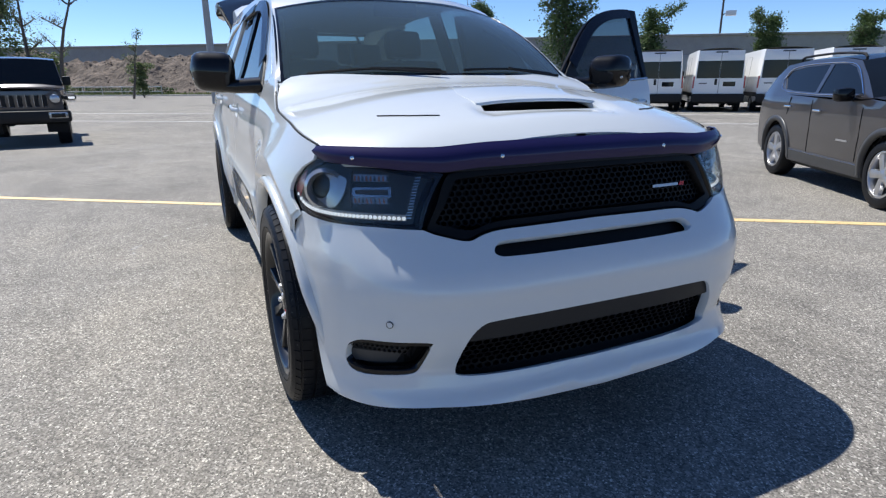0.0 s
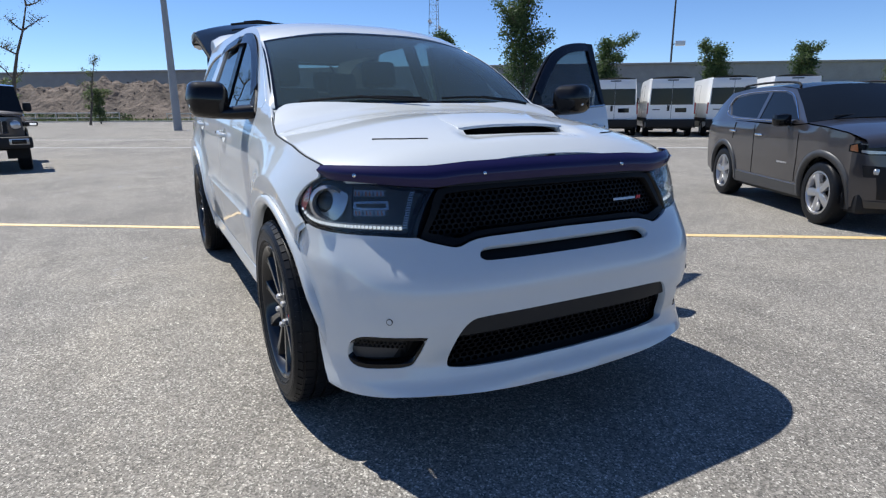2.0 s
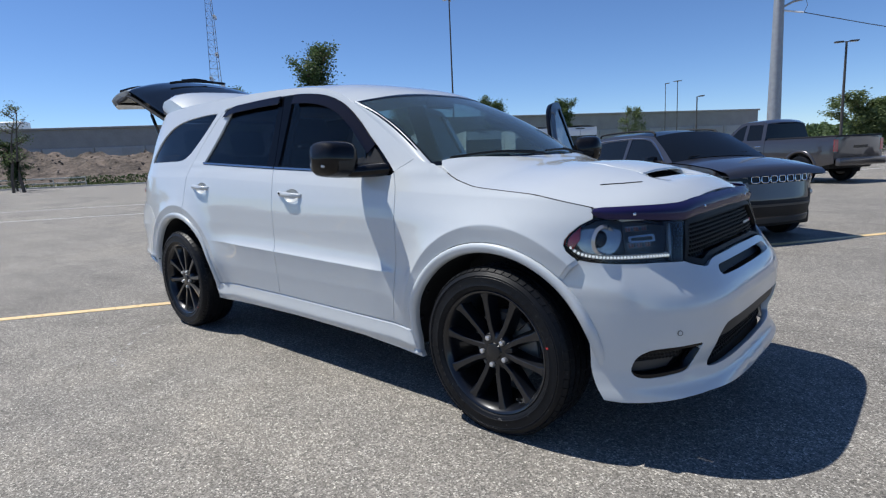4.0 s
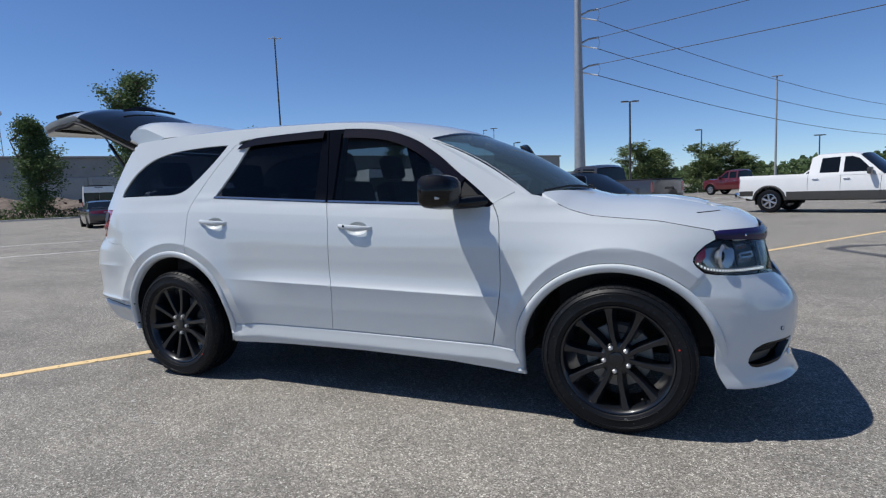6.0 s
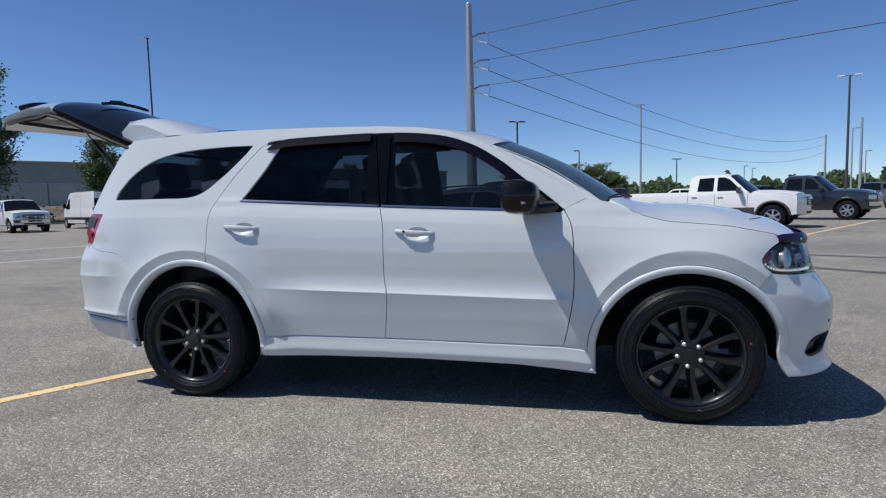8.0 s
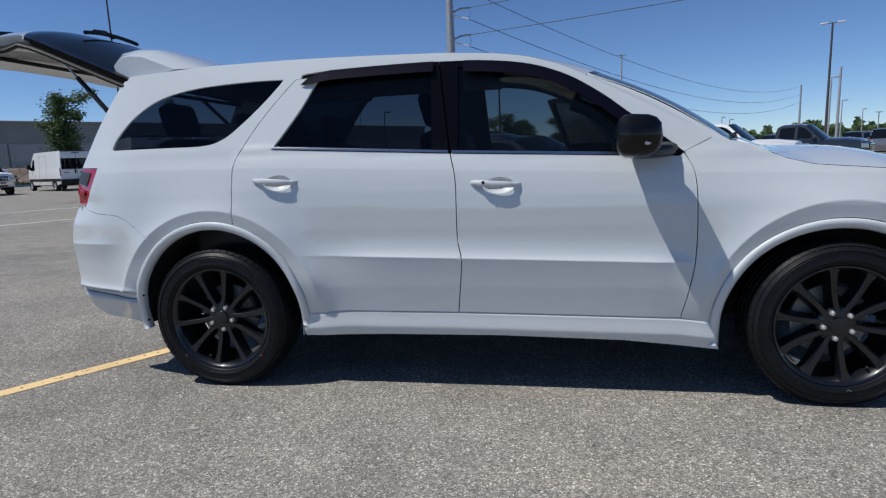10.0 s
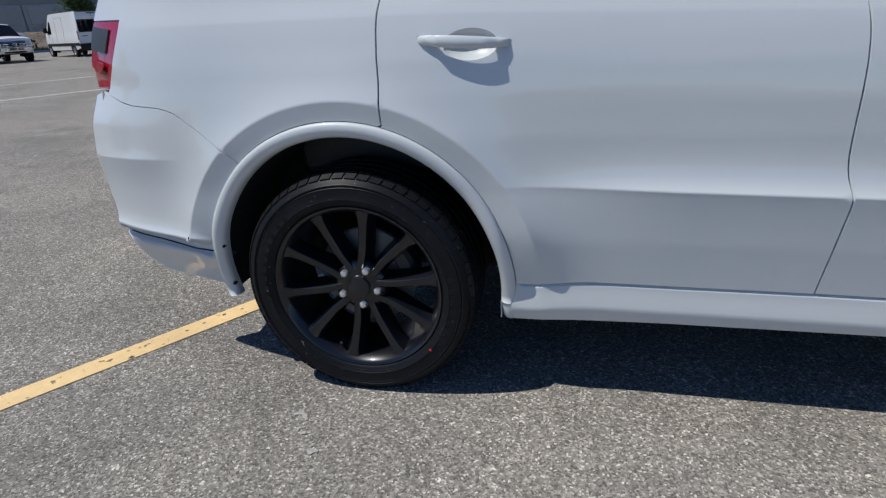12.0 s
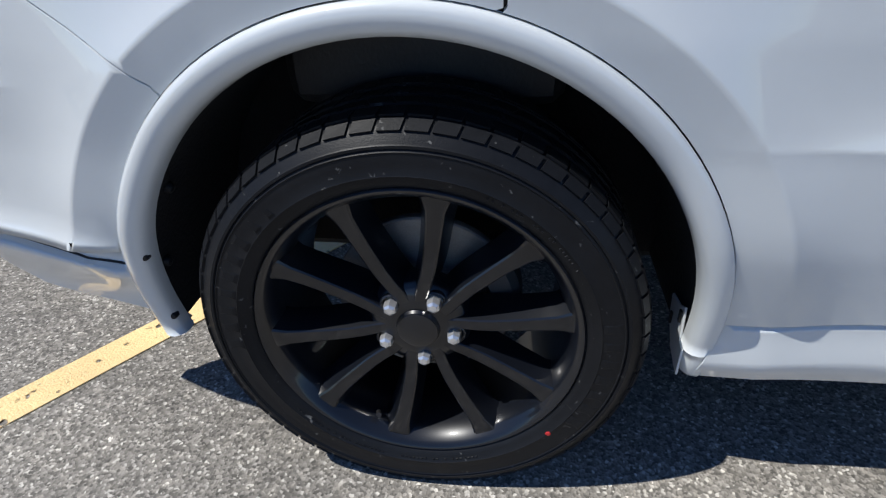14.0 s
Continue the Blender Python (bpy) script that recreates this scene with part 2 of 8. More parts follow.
GREY_TRIM = material("grey_lower_trim", (.06, .058, .056), .45, metal=.2, coat=.4, var=.08, scale=6)
LAMP_GREY = material("lamp_housing_grey", (.030, .030, .033), .4, metal=.0, var=.15, scale=25)
LED_WHITE = material("led_reflector", (.30, .30, .29), .3, var=.2, scale=60)
LUG = material("lug_steel", (.72, .72, .72), .3, metal=.8, var=.1, scale=60)
BAR_BLACK = material("satin_black_bar", (.016, .0165, .018), .5, spec=.3, var=.1, scale=12)
CERAMIC = material("black_ceramic_print", (.005, .005, .006), .6, spec=.0, coat=.8, coat_rough=.02, var=.1)
GRILLE_BLACK = material("grille_black", (.0035, .0035, .004), .5, spec=.16, var=.1)
RUNNING = material("led_strip", (.8, .82, .85), .3)
_b = RUNNING.node_tree.nodes["Principled BSDF"]
_b.inputs["Emission Color"].default_value, _b.inputs["Emission Strength"].default_value = (1, 1, .97, 1), .45
GATE_TRIM = material("grey_gate_trim", (.40, .37, .34), .6, var=.1, scale=10, bump=.15, bump_scale=200)
GATE_TILT, SPIN_R, SPIN_F = 14.0, -28.0, 27.0
SPOILER = [(.36, .02), (.20, .085), (.05, .145), (-.06, .158), (-.16, .145), (-.23, .085), (-.205, .02), (-.12, -.03), (.05, -.02), (.25, .0)]

# ---------------------------------------------------------------- mesh helpers
from mathutils.geometry import delaunay_2d_cdt


def thing(name, label, category, m=Matrix.Identity(4), group=""):
    ob = new(name)
    ob.empty_display_size = 0.2
    ob.matrix_basis = m
    return tagged(ob, label, category, group)


def mesh_part(name, verts, faces, mat, parent=None, label="", smooth=True, normals=None):
    me = bpy.data.meshes.new(name)
    me.from_pydata([tuple(v) for v in verts], [], faces)
    if smooth:
        me.shade_smooth()
    if normals is not None:
        me.normals_split_custom_set_from_vertices([tuple(n) for n in normals])
    me.materials.append(mat)
    ob = new(name, me)
    ob.parent = parent
    if label:
        ob["label"] = label
    return ob


def part(name, bm, mat, parent=None, label="", angle=35):
    bmesh.ops.recalc_face_normals(bm, faces=bm.faces)
    me = bpy.data.meshes.new(name)
    bm.to_mesh(me)
    bm.free()
    if angle:
        me.shade_smooth()
        me.set_sharp_from_angle(angle=radians(angle))
    me.materials.append(mat)
    ob = new(name, me)
    ob.parent = parent
    if label:
        ob["label"] = label
    return ob


def box_bm(size, m=Matrix.Identity(4), bevel=0.0, seg=2, bm=None):
    bm = bm or bmesh.new()
    made = bmesh.ops.create_cube(bm, size=1.0, matrix=m @ Matrix.Diagonal((*size, 1)))["verts"]
    if bevel:
        edges = list({e for v in made for e in v.link_edges})
        bmesh.ops.bevel(bm, geom=edges, offset=bevel, segments=seg, affect="EDGES", profile=0.6)
    return bm


def rod_bm(a, b, r, r2=None, seg=10, bm=None):
    bm = bm or bmesh.new()
    a, b = Vector(a), Vector(b)
    d = b - a
    m = Matrix.Translation((a + b) / 2) @ d.to_track_quat("Z", "Y").to_matrix().to_4x4()
    bmesh.ops.create_cone(bm, cap_ends=True, segments=seg, radius1=r, radius2=r if r2 is None else r2, depth=d.length, matrix=m)
    return bm


def lathe_bm(profile, axis_m, seg=48, bm=None, closed=False):
    """Turns a profile of (radius, height) round the z axis of axis_m."""
    bm = bm or bmesh.new()
    rings = []
    for i in range(seg):
        a = 2 * math.pi * i / seg
        rings.append([bm.verts.new(axis_m @ Vector((r * math.cos(a), r * math.sin(a), h))) for r, h in profile])
    n = len(profile)
    for i in range(seg):
        p, q = rings[i], rings[(i + 1) % seg]
        for k in range(n if closed else n - 1):
            bm.faces.new((p[k], p[(k + 1) % n], q[(k + 1) % n], q[k]))
    return bm


def tube_bm(points, r, seg=6, bm=None):
    bm = bm or bmesh.new()
    pts = [Vector(p) for p in points]
    rings = []
    for i, p in enumerate(pts):
        d = (pts[min(i + 1, len(pts) - 1)] - pts[max(i - 1, 0)]).normalized()
        q = d.to_track_quat("Z", "Y")
        rings.append([bm.verts.new(p + q @ Vector((r * math.cos(2 * math.pi * k / seg), r * math.sin(2 * math.pi * k / seg), 0))) for k in range(seg)])
    for a, b in zip(rings, rings[1:]):
        for k in range(seg):
            bm.faces.new((a[k], a[(k + 1) % seg], b[(k + 1) % seg], b[k]))
    bm.faces.new(rings[0])
    bm.faces.new(rings[-1])
    return bm


def dense(poly, step, closed=True):
    out = []
    n = len(poly)
    for i in range(n if closed else n - 1):
        a, b = poly[i], poly[(i + 1) % n]
        k = max(1, int(math.hypot(b[0] - a[0], b[1] - a[1]) / step))
        out += [(a[0] + (b[0] - a[0]) * j / k, a[1] + (b[1] - a[1]) * j / k) for j in range(k)]
    if not closed:
        out.append(poly[-1])
    return out


def spline(points, n=6, closed=False):
    """A smooth curve through points (Catmull-Rom)."""
    P = [np.array(p, float) for p in points]
    out = []
    m = len(P)
    for i in range(m if closed else m - 1):
        p1, p2 = P[i], P[(i + 1) % m]
        p0 = P[i - 1] if (i > 0 or closed) else 2 * p1 - p2
        p3 = P[(i + 2) % m] if (i + 2 < m or closed) else 2 * p2 - p1
        for k in range(n):
            t = k / n
            out.append(tuple(.5 * (2 * p1 + (p2 - p0) * t + (2 * p0 - 5 * p1 + 4 * p2 - p3) * t * t + (3 * p1 - p0 - 3 * p2 + p3) * t ** 3)))
    if not closed:
        out.append(tuple(P[-1]))
    return out


def arc(cx, cz, r, a0, a1, n=24):
    return [(cx + r * math.cos(radians(a0 + (a1 - a0) * i / n)), cz + r * math.sin(radians(a0 + (a1 - a0) * i / n))) for i in range(n + 1)]


def oval(at, grow, a0, a1, n=24):
    """An arc of a wheel arch, given as (centre x, centre z, half length, half height), grown by that much; a0, a1 in degrees."""
    cx, cz, rx, rz = at
    return [(cx + (rx + grow) * math.cos(radians(a0 + (a1 - a0) * i / n)), cz + (rz + grow) * math.sin(radians(a0 + (a1 - a0) * i / n))) for i in range(n + 1)]


def oval_angle(at, x, z):
    return math.degrees(math.atan2((z - at[1]) / at[3], (x - at[0]) / at[2]))


def inside(pts, poly):
    """Which of the points lie in the polygon."""
    x, y = pts[:, 0], pts[:, 1]
    r = np.zeros(len(pts), bool)
    p = np.array(poly)
    q = np.roll(p, -1, axis=0)
    for (x0, y0), (x1, y1) in zip(p, q):
        if y0 != y1:
            r ^= ((y0 > y) != (y1 > y)) & (x < (x1 - x0) * (y - y0) / (y1 - y0) + x0)
    return r


def panel(name, poly, surf, mat, parent, out, step=0.05, depth=0.012, holes=(), label="", lift=0.0, creases=()):
    """A shell piece: the outline poly (with holes) in the two coordinates of surf, bent onto it, with a folded edge of that depth. out: a direction (or function of the point) that its outer face looks to."""
    loops = [dense(poly, step)] + [dense(h, step) for h in holes]
    verts, edges = [], []
    for lp in loops:
        k = len(verts)
        verts += lp
        edges += [(k + i, k + (i + 1) % len(lp)) for i in range(len(lp))]
    for cr in creases:
        C = np.array(cr)
        ok = inside(C, loops[0])
        for h in loops[1:]:
            ok &= ~inside(C, h)
        B = np.array(verts)
        ok &= np.array([np.min(np.hypot(B[:, 0] - c[0], B[:, 1] - c[1])) > .003 for c in C])
        last = -2
        for i in np.nonzero(ok)[0]:
            verts.append(tuple(C[i]))
            if last == i - 1:
                edges.append((len(verts) - 2, len(verts) - 1))
            last = i
    P = np.array(loops[0])
    gx = np.arange(P[:, 0].min() + step * .5, P[:, 0].max(), step)
    gy = np.arange(P[:, 1].min() + step * .5, P[:, 1].max(), step)
    if len(gx) and len(gy):
        G = np.array([(a, b) for a in gx for b in gy])
        ok = inside(G, loops[0])
        for h in loops[1:]:
            ok &= ~inside(G, h)
        B = np.array(verts)
        G = G[ok]
        if len(G):
            far = np.array([np.min(np.hypot(B[:, 0] - g[0], B[:, 1] - g[1])) > step * .42 for g in G])
            verts += [tuple(g) for g in G[far]]
    v2, _, tris, *_ = delaunay_2d_cdt([Vector(v) for v in verts], edges, [], 1, 1e-5)
    v2 = [(v[0], v[1]) for v in v2]
    C = np.array([np.mean([v2[i] for i in t], axis=0) for t in tris])
    ok = inside(C, loops[0])
    for h in loops[1:]:
        ok &= ~inside(C, h)
    tris = [t for t, k in zip(tris, ok) if k]
    e = 0.002
    pos, nor = [], []
    for u, v in v2:
        p = Vector(surf(u, v))
        n = (Vector(surf(u + e, v)) - Vector(surf(u - e, v))).cross(Vector(surf(u, v + e)) - Vector(surf(u, v - e)))
        n = n.normalized() if n.length > 1e-12 else Vector((0, 0, 1))
        o = out(p) if callable(out) else Vector(out)
        if n.dot(o) < 0:
            n = -n
        pos.append(p + n * lift)
        nor.append(n)
    faces = []
    for t in tris:
        a, b, c = t
        g = (pos[b] - pos[a]).cross(pos[c] - pos[a])
        faces.append((a, b, c) if g.dot(nor[a]) > 0 else (a, c, b))
    n0 = len(pos)
    count = {}
    for f in faces:
        for i in range(3):
            k = (f[i], f[(i + 1) % 3])
            count[k] = count.get(k, 0) + 1
    rim = [k for k in count if (k[1], k[0]) not in count]
    allp, alln = list(pos), list(nor)
    if depth:
        allp += [p - n * depth for p, n in zip(pos, nor)]
        alln += [-n for n in nor]
        faces += [(f[0] + n0, f[2] + n0, f[1] + n0) for f in faces]
        for a, b in rim:
            side = (pos[b] - pos[a]).cross(nor[a])
            side = side.normalized() if side.length > 1e-9 else nor[a]
            k = len(allp)
            rnd = (side * .8 + nor[a] * .6).normalized()
            rnd2 = (side * .8 + nor[b] * .6).normalized()
            allp += [pos[b], pos[a], pos[a] - nor[a] * depth, pos[b] - nor[b] * depth]
            alln += [rnd2, rnd, side, side]
            faces.append((k, k + 1, k + 2, k + 3))
    return mesh_part(name, allp, faces, mat, parent, label, True, alln)


def table(xs, ys, h=0.03):
    """A smoothed table: averages of a broken line over a window of 2h."""
    g = np.linspace(xs[0] - 4 * h, xs[-1] + 4 * h, 900)
    f = sum(np.interp(g + k * h / 4, xs, ys) for k in range(-4, 5)) / 9
    return lambda t: float(np.interp(t, g, f))


def ease(a, b, t):
    t = min(1.0, max(0.0, (t - a) / (b - a)))
    return t * t * (3 - 2 * t)


HUB_X, HUB_Z = 1.521, 0.378
nose_x = table([.20, .24, .275, .32, .38, .46, .54, .62, .70, .74, .80, .86, .95, 1.02, 1.1],
               [2.32, 2.375, 2.388, 2.352, 2.332, 2.36, 2.375, 2.372, 2.34, 2.315, 2.27, 2.255, 2.225, 2.195, 2.15], .012)
nose_w = table([.20, .25, .30, .40, .55, .70, .80, .90, 1.0, 1.1], [.825, .855, .855, .857, .860, .864, .866, .862, .838, .815], .02)
side_w = table([.15, .20, .30, .40, .55, .70, .85, .95, 1.02, 1.08, 1.126, 1.138, 1.17, 1.20, 1.225, 1.245, 1.30, 1.50, 1.65, 1.75, 1.85],
               [0.790, 0.805, 0.820, 0.830, 0.838, 0.8385, 0.8485, 0.8497, 0.8440, 0.8330, 0.8225, 0.8180, 0.8060, 0.7915, 0.785, 0.774, 0.754, 0.682, 0.628, 0.592, 0.555], .006)
shoulder = table([-2.4, -1.2, -.2, .6, 1.2, 1.95, 2.2], [.06, .05, .005, -.032, -.055, -.085, -.1], .15)
crease_z = table([-1.2, -.18, .89, 1.2], [.725, .70, .67, .665], .1)


def side_y(x, z):
    """Half width of the body's flank at x and height z."""
    w = side_w(z - shoulder(x) * ease(.85, 1.1, z))
    c = ease(-1.15, -.55, x) * (1 - ease(.70, 1.0, x))
    k = z - crease_z(x)
    w += c * .038 * (math.exp(-k / .048) if k > 0 else math.exp(k / .22))
    for hx, band in ((HUB_X - .004, .568), (-HUB_X - .006, .588)):
        r = math.hypot(x - hx, (z - HUB_Z))
        up = ease(.30, .62, z)
        k = r - band
        w += up * (.045 * math.exp(-k / .10) if k > 0 else .045 + .12 * k)
    if x > 1.6:
        k = min(.999, ((x - 1.6) / (nose_x(z) - 1.6)) ** 3)
        w *= (1 - k) ** (1 / 4.2)
    if x < -1.9:
        t = (-1.9 - x) / .55
        k = ease(1.03, .88, z)
        w -= (1 - k) * .135 * t ** 2.6 + k * .078 * t ** 3
    return w


_ref = []
for _i in range(400):
    _y = .87 * _i / 400 * .985
    _ref.append((1.6 + .77 * (1 - (_y / .87) ** 4.2) ** (1 / 3), _y))
_xe = _ref[-1][0]
for _i in range(1, 200):
    _x = _xe + (1.62 - _xe) * _i / 199
    _ref.append((_x, .87 * (1 - ((_x - 1.6) / .77) ** 3) ** (1 / 4.2)))
_ref = np.array(_ref)
_ref_s = _ref[:, 1] - _ref[:, 0] + 2.37


def nose(s, z):
    """The front end: s runs from the middle (0) round the corner, z is the height."""
    x = float(np.interp(abs(s), _ref_s, _ref[:, 0]))
    y = float(np.interp(abs(s), _ref_s, _ref[:, 1]))
    return Vector((1.6 + (x - 1.6) / .77 * (nose_x(z) - 1.6), math.copysign(y / .87 * nose_w(z), s), z))


def s_of(y):
    return math.copysign(float(np.interp(abs(y), _ref[:400, 1], _ref_s[:400])), y)

# ---------------------------------------------------------------- the white SUV
# Its own axes: x forward, y to its left, z up; the origin on the ground between the wheels.
suv = thing("suv", "white SUV with black wheels, tailgate and far-side doors open", "car", pose(0, -0.03, 0))
roof_edge = table([-2.2, -2.09, -1.63, -1.14, -.70, -.29, -.02, .14, .32, .40, .72, .98, 1.1], [1.69, 1.715, 1.742, 1.745, 1.738, 1.725, 1.705, 1.68, 1.62, 1.58, 1.40, 1.24, 1.2], .03)
hood_edge = table([1.0, 1.18, 1.27, 1.40, 1.72, 1.95, 2.1, 2.3], [1.245, 1.190, 1.138, 1.101, 1.071, 1.022, .982, .915], .03)


def flank(side):
    return lambda x, z: Vector((x, side * side_y(x, z), z))


GAP = .0026
ARCH_F = (1.508, HUB_Z, .518, .484)
ARCH_R = (-1.528, HUB_Z + .01, .503, .516)
DOOR_FRONT = spline([(.853, .40), (.88, .52), (.910, .70), (.913, .90), (.903, 1.08), (.862, 1.175)], 5)
DOOR_MID = spline([(-.212, .42), (-.19, .62), (-.186, .70), (-.205, .80), (-.208, 1.07), (-.236, 1.213)], 5)
DOOR_REAR = spline([(-1.386, .897), (-1.388, 1.0), (-1.393, 1.09), (-1.390, 1.19), (-1.36, 1.268), (-1.268, 1.412), (-1.16, 1.545), (-1.075, 1.635)], 5)
sill_top = table([-1.1, -.96, -.82, -.21, .853, 1.05], [.400, .401, .417, .414, .394, .368], .045)
SILL_TOP = [(x, sill_top(x) + .003) for x in np.linspace(1.0, -1.0, 60)]
SEAM_REAR = spline([(-2.385, 1.0), (-2.26, .962), (-2.10, .945), (-2.0, .89), (-1.868, .80)], 5)
QUARTER_GLASS = spline([(-2.15, 1.312), (-2.125, 1.37), (-2.02, 1.485), (-1.87, 1.575), (-1.66, 1.622), (-1.36, 1.640), (-1.145, 1.640)], 5) + \
    spline([(-1.145, 1.635), (-1.26, 1.51), (-1.38, 1.40), (-1.47, 1.335), (-1.58, 1.305), (-1.80, 1.303), (-2.14, 1.303)], 5)[1:]
DAYLIGHT_TOP = spline([(-1.055, 1.635), (-.97, 1.668), (-.33, 1.682), (.07, 1.655), (.31, 1.585), (.49, 1.478), (.62, 1.375), (.75, 1.275), (.862, 1.18)], 6)
REAR_GLASS = spline([(-1.195, 1.285), (-1.14, 1.36), (-1.05, 1.49), (-.965, 1.625), (-.90, 1.640), (-.345, 1.652)], 5) + [(-.335, 1.235)]
FRONT_GLASS = [(-.20, 1.228)] + spline([(-.205, 1.650), (.06, 1.625), (.28, 1.56), (.45, 1.45), (.60, 1.335), (.655, 1.285)], 5) + [(.67, 1.178)]


CREASES = [arc(hx, HUB_Z, band + d, 10, 170, 70) for hx, band in ((HUB_X - .004, .568), (-HUB_X - .006, .588)) for d in (-.005, .005)]
SHOULDER = [[(x, 1.131 + shoulder(x) + d) for x in np.linspace(-2.2, 1.9, 110)] for d in (-.009, 0, .009)]
CREASES += [[(x, crease_z(x) + d) for x in np.linspace(-1.2, .95, 60)] for d in (-.004, .004)]
CREASES += SHOULDER


def inset(line, d):
    """A line moved sideways by d (to the left of its way)."""
    P = np.array(line)
    t = np.gradient(P, axis=0)
    t /= np.linalg.norm(t, axis=1)[:, None] + 1e-9
    return [tuple(q) for q in P + d * np.stack([-t[:, 1], t[:, 0]], 1)]


LAMP_REAR = [(1.12, .980), (1.20, .955), (1.255, .925), (1.285, .90), (1.293, .878), (1.28, .856), (1.24, .828)]
SEAM_FRONT = spline([(1.24, .822), (1.295, .790), (1.362, .738)], 4)


def side_panels(side, doors=True):
    S = flank(side)
    o = (0, side, .2)
    # front fender
    top = [(.985, 1.237), (1.12, 1.212)] + [(x, hood_edge(x)) for x in np.linspace(1.19, 1.955, 16)]
    front = [(nose(s + .010, z).x, z) for s, z in LAMP_REAR] + [(nose(s + .003, z).x, z + .003) for s, z in SEAM_FRONT]
    fender = inset(DOOR_FRONT, -GAP) + [(.868, 1.182)] + top + [(1.965, 1.0)] + front
    fender += oval(ARCH_F, .0085, oval_angle(ARCH_F, *front[-1]), 179, 26) + [(.985, .376)]
    panel("front_fender", fender, S, WHITE, suv, o, .04, creases=CREASES)
    seam = [(nose(s, z).x, z) for s, z in SEAM_FRONT]
    panel("fender_flange", inset(seam, .014) + inset(seam, -.014)[::-1], S, WHITE, suv, o, .03, .004, lift=-.006)
    # quarter panel, pillars and roof rail
    a1 = oval_angle(ARCH_R, -1.396, .90)
    a2 = oval_angle(ARCH_R, -1.868, .80)
    quarter = inset(DOOR_REAR, GAP) + DAYLIGHT_TOP + [(.872, 1.186), (.982, 1.24)]
    quarter += [(x, roof_edge(x)) for x in np.linspace(.975, -2.09, 50)]
    quarter += spline([(-2.125, 1.69), (-2.17, 1.63), (-2.28, 1.45), (-2.375, 1.27), (-2.40, 1.215)], 4) + [(-2.245, 1.212), (-2.275, 1.14), (-2.345, 1.01)]
    quarter += inset(SEAM_REAR, GAP * .6)[1:] + oval(ARCH_R, .0075, a2, a1, 20)
    panel("quarter_panel", quarter, S, WHITE, suv, o, .045, holes=[QUARTER_GLASS], creases=CREASES)
    panel("quarter_window", QUARTER_GLASS, S, GLASS_DARK, suv, o, .06, .004, lift=-.010)
    panel("door_pillar", [(-.33, 1.0), (-.15, 1.0), (-.19, 1.685), (-.36, 1.69)], S, FRAME_BLACK, suv, o, .08, .02, lift=-.045, label="black pillar between the doors")
    # sill, with a ledge along its top
    def sill_surface(x, z):
        top = sill_top(x)
        w = side_y(x, .40) - .010 * ease(top - .004, top + .003, z) + .009 * ease(top - .002, top - .10, z) - .030 * ease(top - .07, .25, z)
        return Vector((x, side * w, z))
    panel("sill", [(.985, .368), (1.035, .238), (.60, .280), (0, .296), (-.60, .292), (-1.045, .276), (-1.02, .404)] + [(x, z + .010) for x, z in SILL_TOP[::-1][1:]], sill_surface, WHITE, suv, o, .025, .03, creases=[[(x, sill_top(x) - d) for x in np.linspace(-1.0, .99, 100)] for d in (-.002, .003, .010, .017, .024, .034, .050, .070, .090)])
    # wheel-arch mouldings
    for arch, b0, b1 in ((ARCH_F, -7, 194), (ARCH_R, -13, 190)):
        cx, cz = arch[:2]
        V, N, F = [], [], []
        K = [(.005, -.014), (.005, .010), (.001, .017), (-.006, .021), (-.018, .023), (-.030, .020), (-.038, .012), (-.041, .002), (-.042, -.014)]
        M = 60
        for i in range(M + 1):
            a = radians(b0 + (b1 - b0) * i / M)
            straight = a < 0 or (arch is ARCH_F and a > math.pi)
            for dr, dy in K:
                x = cx + (arch[2] + dr) * (math.copysign(1, math.cos(a)) if straight else math.cos(a))
                z = cz + (arch[3] + (0 if straight else dr)) * math.sin(a)
                z = max(z, (.3355 if arch is ARCH_R else .276) if x > cx else .298 if arch is ARCH_R else .262)
                zz = max(z, .30)
                V.append((x, side * (side_y(x, zz) - .004 + dy), z))
        k = len(K)
        for i in range(M):
            for j in range(k - 1):
                q = (i * k + j, i * k + j + 1, (i + 1) * k + j + 1, (i + 1) * k + j)
                F.append(q if side > 0 else q[::-1])
        F += [tuple(range(k)), tuple(range(M * k, M * k + k))]
        mesh_part("arch_moulding", V, F, WHITE, suv)
    # end of the sill below the rear moulding, with a pierced flange towards the wheel
    x0, yo = ARCH_R[0] + ARCH_R[2], side_y(-1.03, .32)
    V, F = [], []
    for z, fx, fy in ((.335, 0, 0), (.318, 0, 0), (.285, .004, .006), (.276, .007, .012)):
        for x, y in ((x0 + .012 - fx, yo - .012), (x0 + .008 - fx, yo + .008 - fy), (x0 - .008, yo + .018 - fy), (x0 - .030 + fx, yo + .015 - fy), (x0 - .040 + fx, yo + .002 - fy), (x0 - .042 + fx, yo - .05)):
            V.append((x, side * y, z))
    for i in range(3):
        for j in range(5):
            q = (i * 6 + j, i * 6 + j + 1, i * 6 + j + 7, i * 6 + j + 6)
            F.append(q[::-1] if side > 0 else q)
    F += [tuple(range(6)), tuple(range(18, 24))]
    end = mesh_part("sill_end", V, F, WHITE, suv)
    flange = panel("flange", [(yo + .004, .277), (yo - .05, .295), (yo - .092, .335), (yo - .10, .380), (yo - .055, .388), (yo - .024, .405), (yo - .016, .340), (yo + .004, .334)], lambda y, z: Vector((x0 - .0445, side * y, z)), WHITE, end, (-1, 0, 0), .03, .004)
